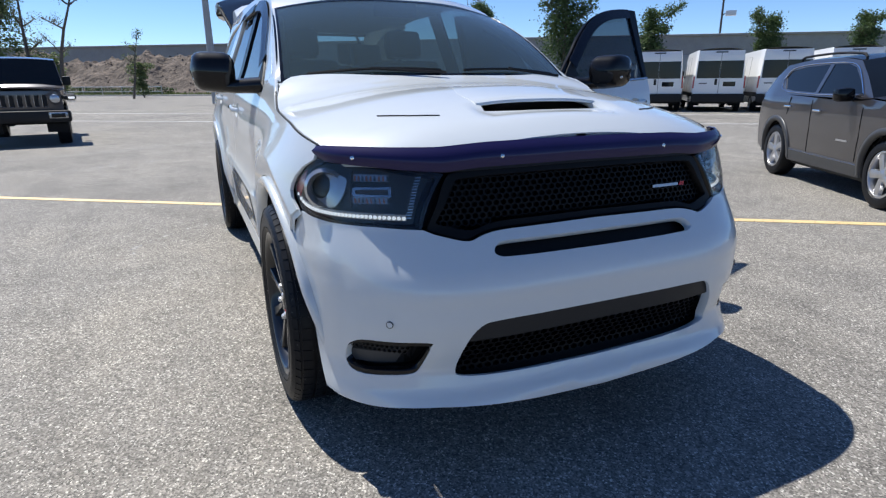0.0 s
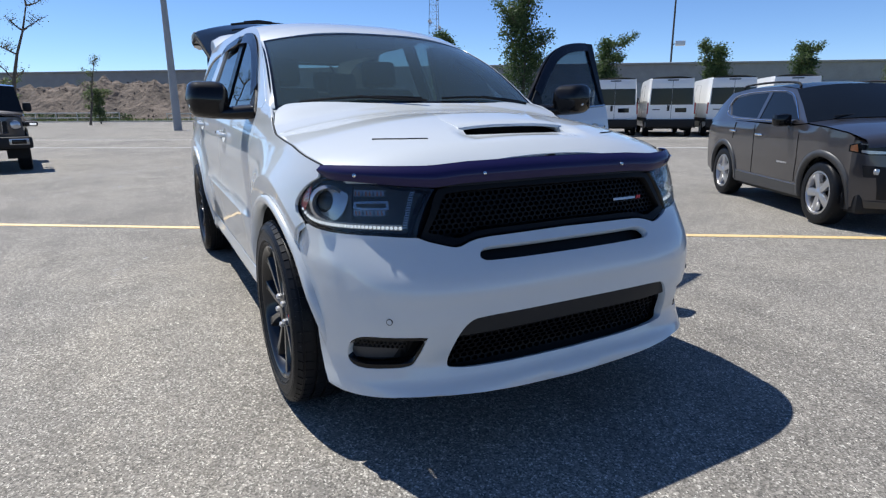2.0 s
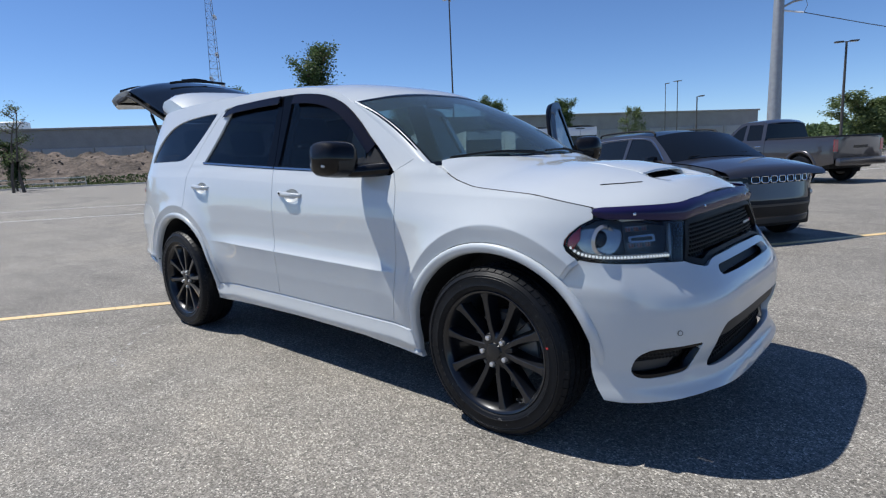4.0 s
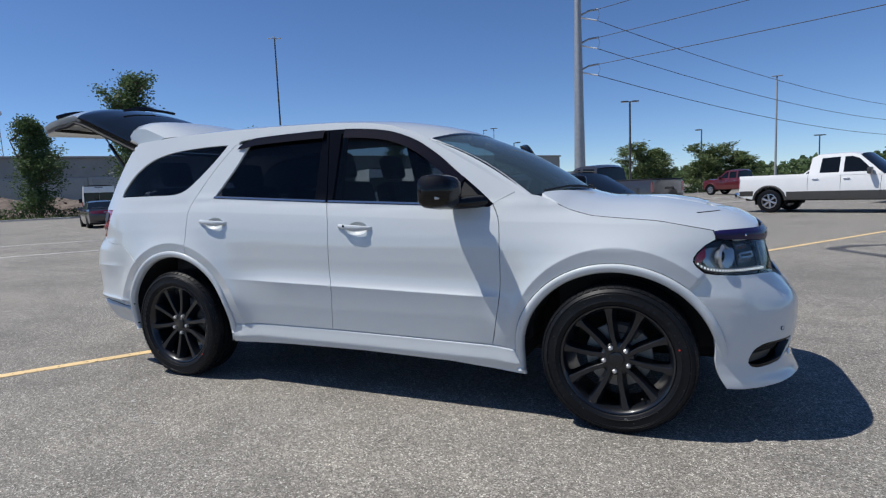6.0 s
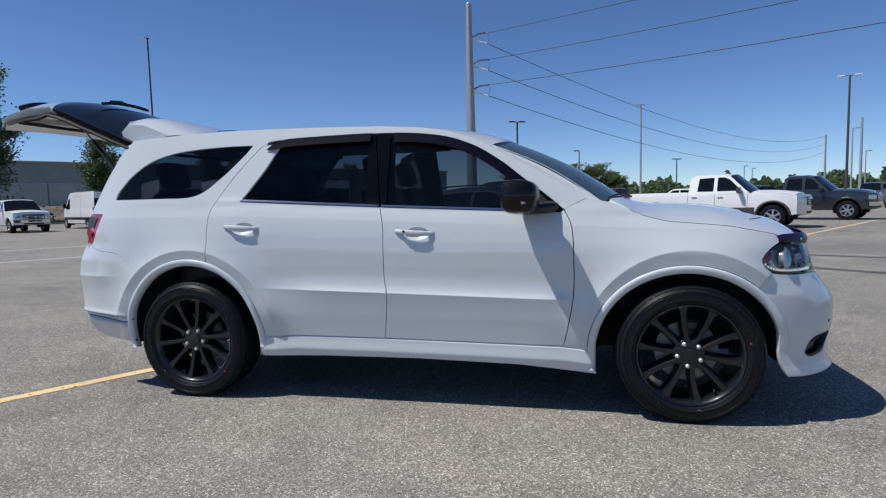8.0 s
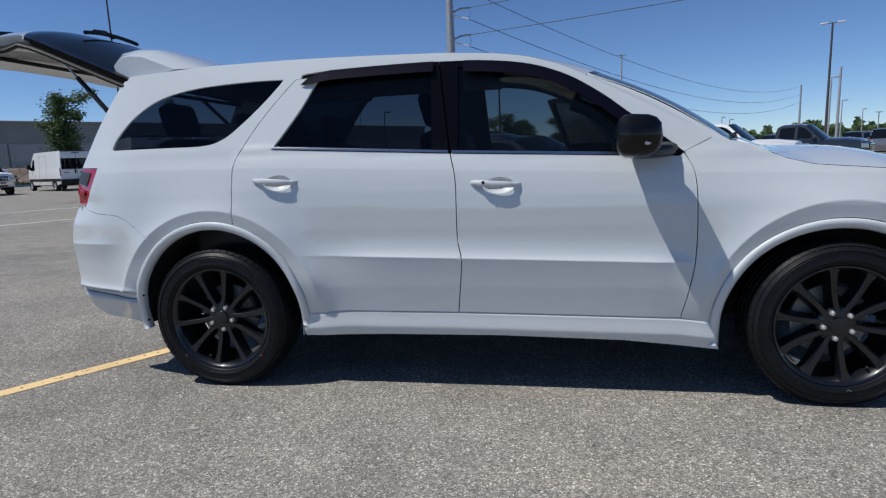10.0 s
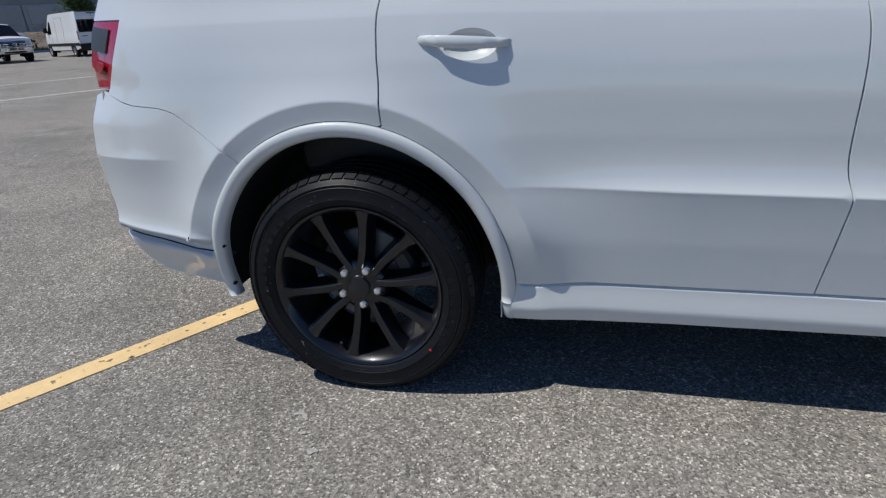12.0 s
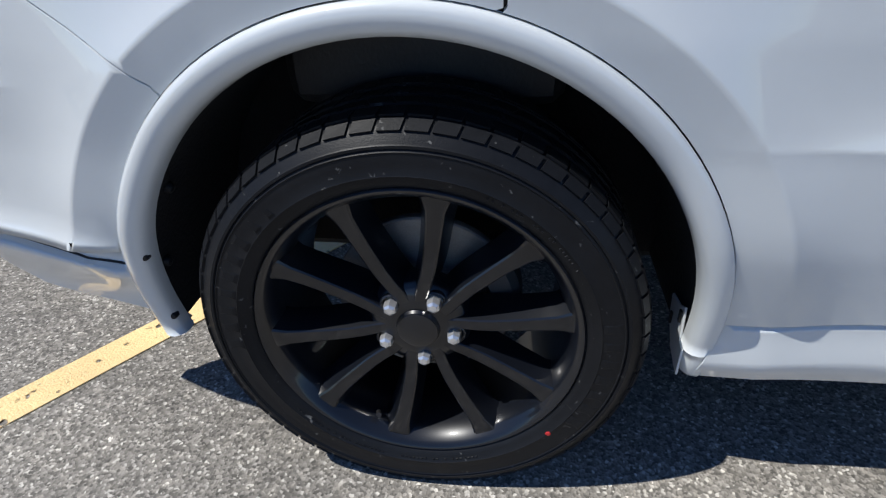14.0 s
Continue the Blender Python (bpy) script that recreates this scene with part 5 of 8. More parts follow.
    for pair in range(5):
        for sg in (-1, 1):
            c = 72 * pair + 90
            bm = bmesh.new()
            rings = []
            for t in np.linspace(0, 1, 9):
                r = .042 + .224 * t
                ang = radians(c + sg * (17 - 0 * t + 2.0 * t * t))
                if t < .3:
                    ang = radians(c + sg * (24 - 7 * (t / .3)))
                wd = float(np.interp(t, [0, .3, .7, .88, 1], [.044, .048, .054, .064, .098]))
                zt = float(np.interp(t, [0, .3, .8, 1], [-.012, -.008, -.001, .005]))
                zb = zt - float(np.interp(t, [0, .3, 1], [.064, .062, .046]))
                ca, sa = math.cos(ang), math.sin(ang)
                cen = Vector((r * ca, r * sa, 0))
                tan = Vector((-sa, ca, 0))
                ring = []
                for k, z in ((-.5, zb), (-.42, zt - .034), (-.24, zt - .002), (-.19, zt), (.19, zt), (.24, zt - .002), (.42, zt - .034), (.5, zb)):
                    ring.append(bm.verts.new(cen + tan * (wd * k) + Vector((0, 0, z))))
                rings.append(ring)
            for p, q in zip(rings, rings[1:]):
                for j in range(8):
                    bm.faces.new((p[j], p[(j + 1) % 8], q[(j + 1) % 8], q[j]))
            bm.faces.new(rings[0]); bm.faces.new(rings[-1])
            part("spoke", bm, RIM_BLACK, rim, angle=25)
    hub = part("hub", lathe_bm([(0, -.006), (.036, -.006), (.039, -.011), (.050, -.010), (.066, -.013), (.080, -.018), (.090, -.030), (.094, -.06)], Matrix.Identity(4), 48), RIM_BLACK, rim)
    part("centre_cap", lathe_bm([(0, -.001), (.030, -.0015), (.035, -.003), (.036, -.010)], Matrix.Identity(4), 40), RIM_BLACK, rim)
    for i in range(5):
        a = radians(72 * i + 90)
        m = Matrix.Translation((.0635 * math.cos(a), .0635 * math.sin(a), -.016))
        part("lug_pocket", lathe_bm([(.0150, .001), (.0185, .004), (.0205, .002), (.021, -.02)], m, 20), RIM_BLACK, rim)
        part("lug_nut", lathe_bm([(0, .022), (.007, .0215), (.0115, .018), (.0125, .012), (.0128, 0)], m, 6), LUG, rim, angle=0)
    brake = part("brake_disc", lathe_bm([(.075, -.10), (.165, -.10), (.168, -.103), (.168, -.118), (.075, -.118)], Matrix.Identity(4), 64), STEEL, root)
    part("disc_hat", lathe_bm([(.05, -.075), (.074, -.078), (.078, -.10)], Matrix.Identity(4), 40), STEEL, brake)
    cal = bmesh.new()
    rings = [[cal.verts.new((r * math.cos(radians(a)), r * math.sin(radians(a)), z)) for r, z in ((.118, -.14), (.118, -.085), (.128, -.072), (.165, -.072), (.178, -.085), (.178, -.14))] for a in range(20, 80, 6)]
    for p, q in zip(rings, rings[1:]):
        for j in range(6):
            cal.faces.new((p[j], p[(j + 1) % 6], q[(j + 1) % 6], q[j]))
    cal.faces.new(rings[0]); cal.faces.new(rings[-1])
    part("brake_caliper", cal, SATIN_GREY, brake)
    part("valve", rod_bm((.246 * math.cos(radians(-84)), .246 * math.sin(radians(-84)), -.02), (.226 * math.cos(radians(-84)), .226 * math.sin(radians(-84)), .004), .005), BLACK_PLASTIC, rim)
    return root


base_wheel = durango_wheel()
base_wheel.parent = suv
# outer face towards -y: z axis of the wheel to -y
RIGHT = Matrix(((1, 0, 0), (0, 0, -1), (0, 1, 0))).to_4x4()
LEFT = Matrix(((-1, 0, 0), (0, 0, 1), (0, 1, 0))).to_4x4()
base_wheel.matrix_basis = Matrix.Translation((-HUB_X, -.872, HUB_Z)) @ RIGHT @ Matrix.Rotation(radians(SPIN_R), 4, "Z")
for x, side, spin in ((HUB_X, -1, SPIN_F), (-HUB_X, 1, 20), (HUB_X, 1, 50)):
    copy_thing(base_wheel, Matrix.Translation((x, side * .872, HUB_Z)) @ (RIGHT if side < 0 else LEFT) @ Matrix.Rotation(radians(spin), 4, "Z"))

# ---- cabin
floor_bm = box_bm((1.94, 1.46, .06), Matrix.Translation((0, 0, .50)), .02, 1)
box_bm((3.2, .96, .25), Matrix.Translation((-.50, 0, .40)), .05, 1, floor_bm)
part("cabin_floor", floor_bm, INTERIOR, suv)
# unseen plate added to keep sun spots out of the car's shadow
part("underbody", box_bm((2.0, 1.60, .03), Matrix.Translation((0, 0, .30)), .01, 1), BLACK_PLASTIC, suv)
bulk = box_bm((.06, 1.45, .75), Matrix.Translation((1.02, 0, .78)), .02, 1)
part("bulkhead", bulk, INTERIOR, suv)
part("engine_bay", box_bm((.95, 1.15, .55), Matrix.Translation((1.60, 0, .62)), .05, 1), BLACK_PLASTIC, suv)
bm = bmesh.new()
prof = [(.30, .95), (.34, 1.10), (.42, 1.17), (.60, 1.19), (1.0, 1.20), (1.12, 1.17), (1.05, .95)]
a = [bm.verts.new((x, -.72, z)) for x, z in prof]
b = [bm.verts.new((x, .72, z)) for x, z in prof]
for i in range(len(prof)):
    bm.faces.new((a[i], a[(i + 1) % len(prof)], b[(i + 1) % len(prof)], b[i]))
bm.faces.new(a); bm.faces.new(b[::-1])
dash = part("dashboard", bm, INTERIOR, suv)
part("instrument_hood", box_bm((.26, .40, .08), Matrix.Translation((.52, .38, 1.21)), .03, 3), INTERIOR, dash)
wheel_m = Matrix.Translation((.22, .38, 1.06)) @ Matrix.Rotation(radians(-62), 4, "Y")
steer = part("steering_wheel", tube_bm([wheel_m @ Vector((.185 * math.cos(a), .185 * math.sin(a), 0)) for a in np.linspace(0, 2 * math.pi, 33)], .016, 8), GLOSS_BLACK, suv)
part("steering_boss", box_bm((.16, .30, .05), wheel_m, .02, 2), INTERIOR, steer)
part("rear_view_mirror", box_bm((.03, .24, .075), Matrix.Translation((.50, 0, 1.585)) @ Matrix.Rotation(radians(15), 4, "Y"), .012, 2), GLOSS_BLACK, suv)
part("headliner", box_bm((1.85, 1.10, .03), Matrix.Translation((-.98, 0, 1.665)), .01, 1), HEADLINER, suv)


def seat(x, y, w, back_h, tilt=14, base=.46):
    s = new("car_seat")
    s.parent = suv
    s.matrix_basis = Matrix.Translation((x, y, base))
    part("seat_cushion", box_bm((.50, w, .20), Matrix.Translation((.16, 0, .22)), .06, 3), SEAT, s)
    t = Matrix.Translation((-.10, 0, .30)) @ Matrix.Rotation(radians(-tilt), 4, "Y")
    part("seat_backrest", box_bm((.16, w, back_h), t @ Matrix.Translation((0, 0, back_h / 2)), .06, 3), SEAT, s)
    for sg in ((0,) if w < .7 else (-.35, .35)):
        h = part("headrest", box_bm((.10, .26, .19), t @ Matrix.Translation((0, sg, back_h + .12)), .045, 3), SEAT, s)
        for q in (-.05, .05):
            part("headrest_post", rod_bm(t @ Vector((0, sg + q, back_h - .03)), t @ Vector((0, sg + q, back_h + .06)), .006), CHROME, h)
    return s


seat(-.12, -.37, .50, .60)
seat(-.12, .37, .50, .60)
seat(-1.00, -.36, .50, .56)
seat(-1.00, .36, .50, .56)
seat(-1.69, -.42, .46, .50, base=.57)
seat(-1.69, .42, .46, .50, base=.57)
part("shade_visor", box_bm((.16, .40, .02), Matrix.Translation((.28, -.34, 1.635)) @ Matrix.Rotation(radians(20), 4, "Y"), .008, 2), HEADLINER, suv)

# ---------------------------------------------------------------- ground and markings
AX = Vector((math.cos(radians(56)), math.sin(radians(56)), 0))
NX = Vector((-AX.y, AX.x, 0))


def lot(a, d, z=0.0):
    """A place of the car park: a along its painted lines, d across them."""
    return AX * a + NX * d + Vector((0, 0, z))


_v, _f = [], []
_r = [0, 6, 14, 30, 60, 120, 300, 900, 2500]
for i, r in enumerate(_r[1:]):
    for k in range(32):
        _v.append((r * math.cos(2 * math.pi * k / 32), r * math.sin(2 * math.pi * k / 32), 0))
_v.append((0, 0, 0))
for i in range(len(_r) - 2):
    for k in range(32):
        _f.append((i * 32 + k, (i + 1) * 32 + k, (i + 1) * 32 + (k + 1) % 32, i * 32 + (k + 1) % 32))
for k in range(32):
    _f.append((len(_v) - 1, k, (k + 1) % 32))
ground = tagged(mesh_part("ground", _v, _f, ASPHALT, smooth=False), "sun-bleached grey asphalt of a large car park", "ground", kind="structure")


def stripe(name, a0, a1, d, width, mat, label, z=.004):
    bm = bmesh.new()
    n = max(2, int((a1 - a0) / .6))
    rows = [[bm.verts.new(lot(a0 + (a1 - a0) * i / n, d + s * width * (1 + .05 * noise.noise((a0 + i * .37, d, s))), zz)) for s, zz in ((-.5, .0005), (-.5, z), (.5, z), (.5, .0005))] for i in range(n + 1)]
    for p, q in zip(rows, rows[1:]):
        for j in range(3):
            bm.faces.new((p[j], p[j + 1], q[j + 1], q[j]))
    return tagged(part(name, bm, mat, angle=0), label, "road marking", kind="structure")


stripe("yellow_line", -14, 45, 1.64, .105, YELLOW, "worn yellow parking line painted on asphalt")
stripe("white_line", -60, 60, 14.6, .11, WHITE_LINE, "faded white parking line on asphalt")
stripe("white_line", -60, 60, 19.8, .11, WHITE_LINE, "faded white parking line on asphalt")



def scuff(line, width, mat, label):
    """A tyre mark: a thin uneven ribbon along a bent line."""
    P = [Vector((x, y, 0)) for x, y in spline(line, 8)]
    bm = bmesh.new()
    rows = []
    for i, p in enumerate(P):
        d = (P[min(i + 1, len(P) - 1)] - P[max(i - 1, 0)]).normalized()
        w = width * (.8 + .4 * noise.noise((p.x * 2, p.y * 2, 3))) / 2
        rows.append([bm.verts.new(p + Vector((-d.y, d.x, 0)) * sg * w + Vector((0, 0, .0035))) for sg in (-1, 1)])
    for p, q in zip(rows, rows[1:]):
        bm.faces.new((p[0], q[0], q[1], p[1]))
    return tagged(part("tyre_mark", bm, mat, angle=0), label, "tyre mark", kind="structure")


scuff([(7.6, 7.1), (5.6, 8.25), (5.0, 8.42), (4.5, 8.25), (4.15, 7.95), (4.06, 7.65), (4.2, 7.35), (4.45, 6.85), (5.0, 6.0), (6.2, 4.9)], .30, SKID, "dark curved tyre skid mark on asphalt")
scuff([(-1.72, -1.05), (-1.6, -1.22), (-1.41, -1.40), (-1.22, -1.54), (-1.06, -1.63), (-.92, -1.62)], .05, PALE_SCUFF, "faint pale curved scuff mark on asphalt")
scuff([(-8.0, -3.9), (-8.41, -3.25), (-8.76, -2.61), (-9.12, -2.06), (-9.5, -1.41), (-10.0, -.4)], .30, PALE_SCUFF, "broad pale worn streak on asphalt")
scuff([(-5.9, -3.1), (-6.28, -2.58), (-6.6, -2.12), (-7.0, -1.4)], .16, PALE_SCUFF, "faint pale worn streak on asphalt")

# ---------------------------------------------------------------- other vehicles


def plain_wheel(r, width, rim_r, rim_mat, spokes=5, spoke_w=.06):
    """A wheel about its own z axis, outer face up at z = 0."""
    root = new("wheel")
    w = width
    part("tyre", lathe_bm([(rim_r, -w), (r * .93, -w), (r, -w * .85), (r, -w * .15), (r * .965, -.012), (r * .90, 0), (rim_r + .01, -.004), (rim_r, -.02)], Matrix.Identity(4), 40), RUBBER, root)
    rim = part("rim", lathe_bm([(rim_r, -w * .9), (rim_r, -.012), (rim_r - .018, -.010), (rim_r - .03, -.03), (rim_r - .04, -w * .8), (0, -w * .8)], Matrix.Identity(4), 40), rim_mat if spokes else SATIN_GREY, root)
    for i in range(spokes):
        a = radians(360 / spokes * i + 90)
        bm = bmesh.new()
        rings = []
        for t in (0, .4, 1):
            rr = .03 + (rim_r - .045) * t
            wd = spoke_w * (.8 + .35 * t)
            c = Vector((rr * math.cos(a), rr * math.sin(a), 0))
            n = Vector((-math.sin(a), math.cos(a), 0))
            rings.append([bm.verts.new(c + n * wd * k + Vector((0, 0, z))) for k, z in ((-.5, -.06), (-.42, -.022), (0, -.014), (.42, -.022), (.5, -.06))])
        for p, q in zip(rings, rings[1:]):
            for j in range(5):
                bm.faces.new((p[j], p[(j + 1) % 5], q[(j + 1) % 5], q[j]))
        bm.faces.new(rings[0]); bm.faces.new(rings[-1])
        part("spoke", bm, rim_mat, rim, angle=25)
    part("hub", lathe_bm([(0, -.008), (.03, -.009), (.055, -.02), (.06, -.06)], Matrix.Identity(4), 24), rim_mat, rim)
    part("brake_disc", lathe_bm([(.05, -w * .6), (rim_r * .78, -w * .6), (rim_r * .78, -w * .7)], Matrix.Identity(4), 32), SATIN_GREY, root)
    return root


class Shell:
    """A simple vehicle body: flanks with arches, lofted hood, glass and roof, rounded ends."""

    def __init__(self, root, paint, xr, xf, w, belt, tumble, bow=.22, bow_r=.12, low=.24, taper=.07):
        self.root, self.paint, self.xr, self.xf, self.w, self.belt, self.tumble = root, paint, xr, xf, w, belt, tumble
        self.bow, self.bow_r, self.low, self.taper = bow, bow_r, low, taper

    def half(self, x, z):
        w = self.w - .05 * ((z - .80) / .55) ** 2 if z < self.belt else self.w - .05 * ((self.belt - .80) / .55) ** 2 - self.tumble * (z - self.belt)
        w -= self.taper * ease(self.xf - .8, self.xf - self.bow, x) + self.taper * .6 * ease(self.xr + .6, self.xr, x)
        return w

    def flank(self, side):
        return lambda x, z: Vector((x, side * self.half(x, z), z))

    def sides(self, shoulder, wheels, r, arch=None, mat=None, gaps=(), name="body_side", cladding=None):
        """shoulder: the upper edge of the lower body, from rear to front."""
        arch = arch or r + .07
        for side in (-1, 1):
            lowz = self.low
            poly = [(self.xr + self.bow_r, lowz + .12)]
            for wx in sorted(wheels):
                a = math.degrees(math.asin(max(-1, min(1, (lowz - r) / arch))))
                poly += arc(wx, r, arch, 180 - a, a, 16)
            poly += [(self.xf - self.bow, lowz + .03)] + list(shoulder[::-1])
            ob = panel(name, poly, self.flank(side), mat or self.paint, self.root, (0, side, .2), .11, .03)
            for wx in wheels:
                bm = bmesh.new()
                rg = [[bm.verts.new((wx + (arch - .01) * math.cos(radians(q)), side * y, r + (arch - .01) * math.sin(radians(q)))) for q in range(-15, 196, 15)] for y in (self.w - .06, self.w - .42)]
                for i in range(len(rg[0]) - 1):
                    bm.faces.new((rg[0][i], rg[0][i + 1], rg[1][i + 1], rg[1][i]))
                bm.faces.new(rg[1])
                part("wheel_liner", bm, LINER, self.root)
                if cladding:
                    V, F = [], []
                    for i in range(31):
                        q = radians(-8 + 196 * i / 30)
                        for rr, dy in ((arch + .065, .0), (arch + .06, .014), (arch - .005, .018), (arch - .01, -.03)):
                            x, z = min(max(wx + rr * math.cos(q), self.xr + self.bow_r), self.xf - self.bow), max(r + rr * math.sin(q), lowz - .02)
                            V.append((x, side * (self.half(x, max(z, .3)) + dy), z))
                    for i in range(30):
                        for j in range(3):
                            f = (i * 4 + j, i * 4 + j + 1, i * 4 + j + 5, i * 4 + j + 4)
                            F.append(f if side > 0 else f[::-1])
                    mesh_part("arch_moulding", V, F, cladding, self.root)
            for g in gaps:
                line = [self.flank(side)(x, z) + Vector((0, side * .001, 0)) for x, z in dense(g, .08, False)]
                part("door_gap", tube_bm(line, .005, 5), BLACK_PLASTIC, self.root, angle=60)

    def cabin(self, outline, panes, frame=None):
        """outline: the greenhouse seen from the side, from its rear foot over the roof to its front foot; panes: outlines of glass."""
        for side in (-1, 1):
            S = self.flank(side)
            panel("pillar_frame", outline, S, self.paint, self.root, (0, side, .3), .14, .03, holes=panes)
            for p in panes:
                panel("side_window", p, S, GLASS_FAR, self.root, (0, side, .3), .2, .01, lift=-.008)

    def strip(self, name, pts, mat, crown=.03, depth=.02, label="", inset_y=.0):
        """A skin across the vehicle along points (x, z) of its side outline."""
        bm = bmesh.new()
        rows = []
        fine = []
        for (xa, za), (xb, zb) in zip(pts, pts[1:]):
            n = max(1, int(math.hypot(xb - xa, zb - za) / .15))
            fine += [(xa + (xb - xa) * i / n, za + (zb - za) * i / n) for i in range(n)]
        fine.append(pts[-1])
        for i, (x, z) in enumerate(fine):
            a, b = fine[max(0, i - 1)], fine[min(len(fine) - 1, i + 1)]
            t = Vector((b[0] - a[0], 0, b[1] - a[1])).normalized()
            n = Vector((-t.z, 0, t.x))
            n = n if n.z > 0 or (abs(n.z) < 1e-6) else -n
            h = self.half(x, z) - inset_y
            rows.append([bm.verts.new(Vector((x, h * k, z)) + n * crown * (1 - abs(k) ** 2.4)) for k in np.linspace(-1, 1, 11)])
        for p, q in zip(rows, rows[1:]):
            for j in range(10):
                bm.faces.new((p[j], p[j + 1], q[j + 1], q[j]))
        bmesh.ops.recalc_face_normals(bm, faces=bm.faces)
        return part(name, bm, mat, self.root, label, 45)

    def cap(self, prof, front=True):
        """The surface of an end: prof is (x, z) down its middle."""
        xs, zs = [p[0] for p in prof][::-1], [p[1] for p in prof][::-1]
        bow = self.bow if front else self.bow_r
        sg = -1 if front else 1

        def f(y, z):
            x0 = float(np.interp(z, zs, xs))
            xe = (self.xf - self.bow) if front else (self.xr + self.bow_r)
            h = self.half(xe, z)
            k = min(1.0, abs(y) / h)
            return Vector((x0 + (xe - x0) * k ** 3.2, y, z))
        return f

    def end(self, name, prof, front=True, mat=None):
        f = self.cap(prof, front)
        xe = (self.xf - self.bow) if front else (self.xr + self.bow_r)
        z1, z0 = prof[0][1], prof[-1][1]
        right = [(self.half(xe, z), z) for z in np.linspace(z0, z1, 12)]
        poly = [(-y, z) for y, z in right] + [(y, z) for y, z in right[::-1]]
        panel(name, poly, f, mat or self.paint, self.root, (1 if front else -1, 0, .1), .10, .03)
        return f

    def wheels(self, xs, r, width, rim_r, rim_mat, spokes=5, sw=.06):
        base = plain_wheel(r, width, rim_r, rim_mat, spokes, sw)
        base.parent = self.root
        first = True
        for x in xs:
            for side in (-1, 1):
                m = Matrix.Translation((x, side * (self.w - .015), r)) @ (RIGHT if side < 0 else LEFT) @ Matrix.Rotation(x * 2 + side, 4, "Z")
                if first:
                    base.matrix_basis, first = m, False
                else:
                    copy_thing(base, m)

    def box(self, name, size, at, mat, bevel=.02, label="", rot=None):
        m = Matrix.Translation(at)
        if rot:
            m = m @ Euler([radians(a) for a in rot]).to_matrix().to_4x4()
        return part(name, box_bm(size, m, min(bevel, min(size) * .45), 2), mat, self.root, label)

    def mirrors(self, x, z, mat, size=(.12, .20, .15)):
        for side in (-1, 1):
            mir = self.box("door_mirror", size, (x, side * (self.half(x, z) + size[1] * .62), z), mat, .05)
            part("mirror_arm", rod_bm((x + .03, side * (self.half(x, z) - .02), z - size[2] * .4), (x + .02, side * (self.half(x, z) + .08), z - size[2] * .3), .02), BLACK_PLASTIC, mir)

    def handles(self, at, mat):
        for side in (-1, 1):
            for x, z in at:
                self.box("door_handle", (.19, .035, .03), (x, side * (self.half(x, z) + .014), z), mat, .012)

    def patch(self, name, poly, f, mat, front=True, lift=.006, depth=.012, label="", step=.08):
        return panel(name, poly, f, mat, self.root, (1 if front else -1, 0, .05), step, depth, lift=lift, label=label)


def put(x, y, heading):
    return pose(x, y, 0, 0, 0, heading)


def underbody(s, z=.30, h=.22):
    s.box("underbody", (s.xf - s.xr - .5, s.w * 1.7, h), ((s.xf + s.xr) / 2, 0, z), BLACK_PLASTIC, .05)


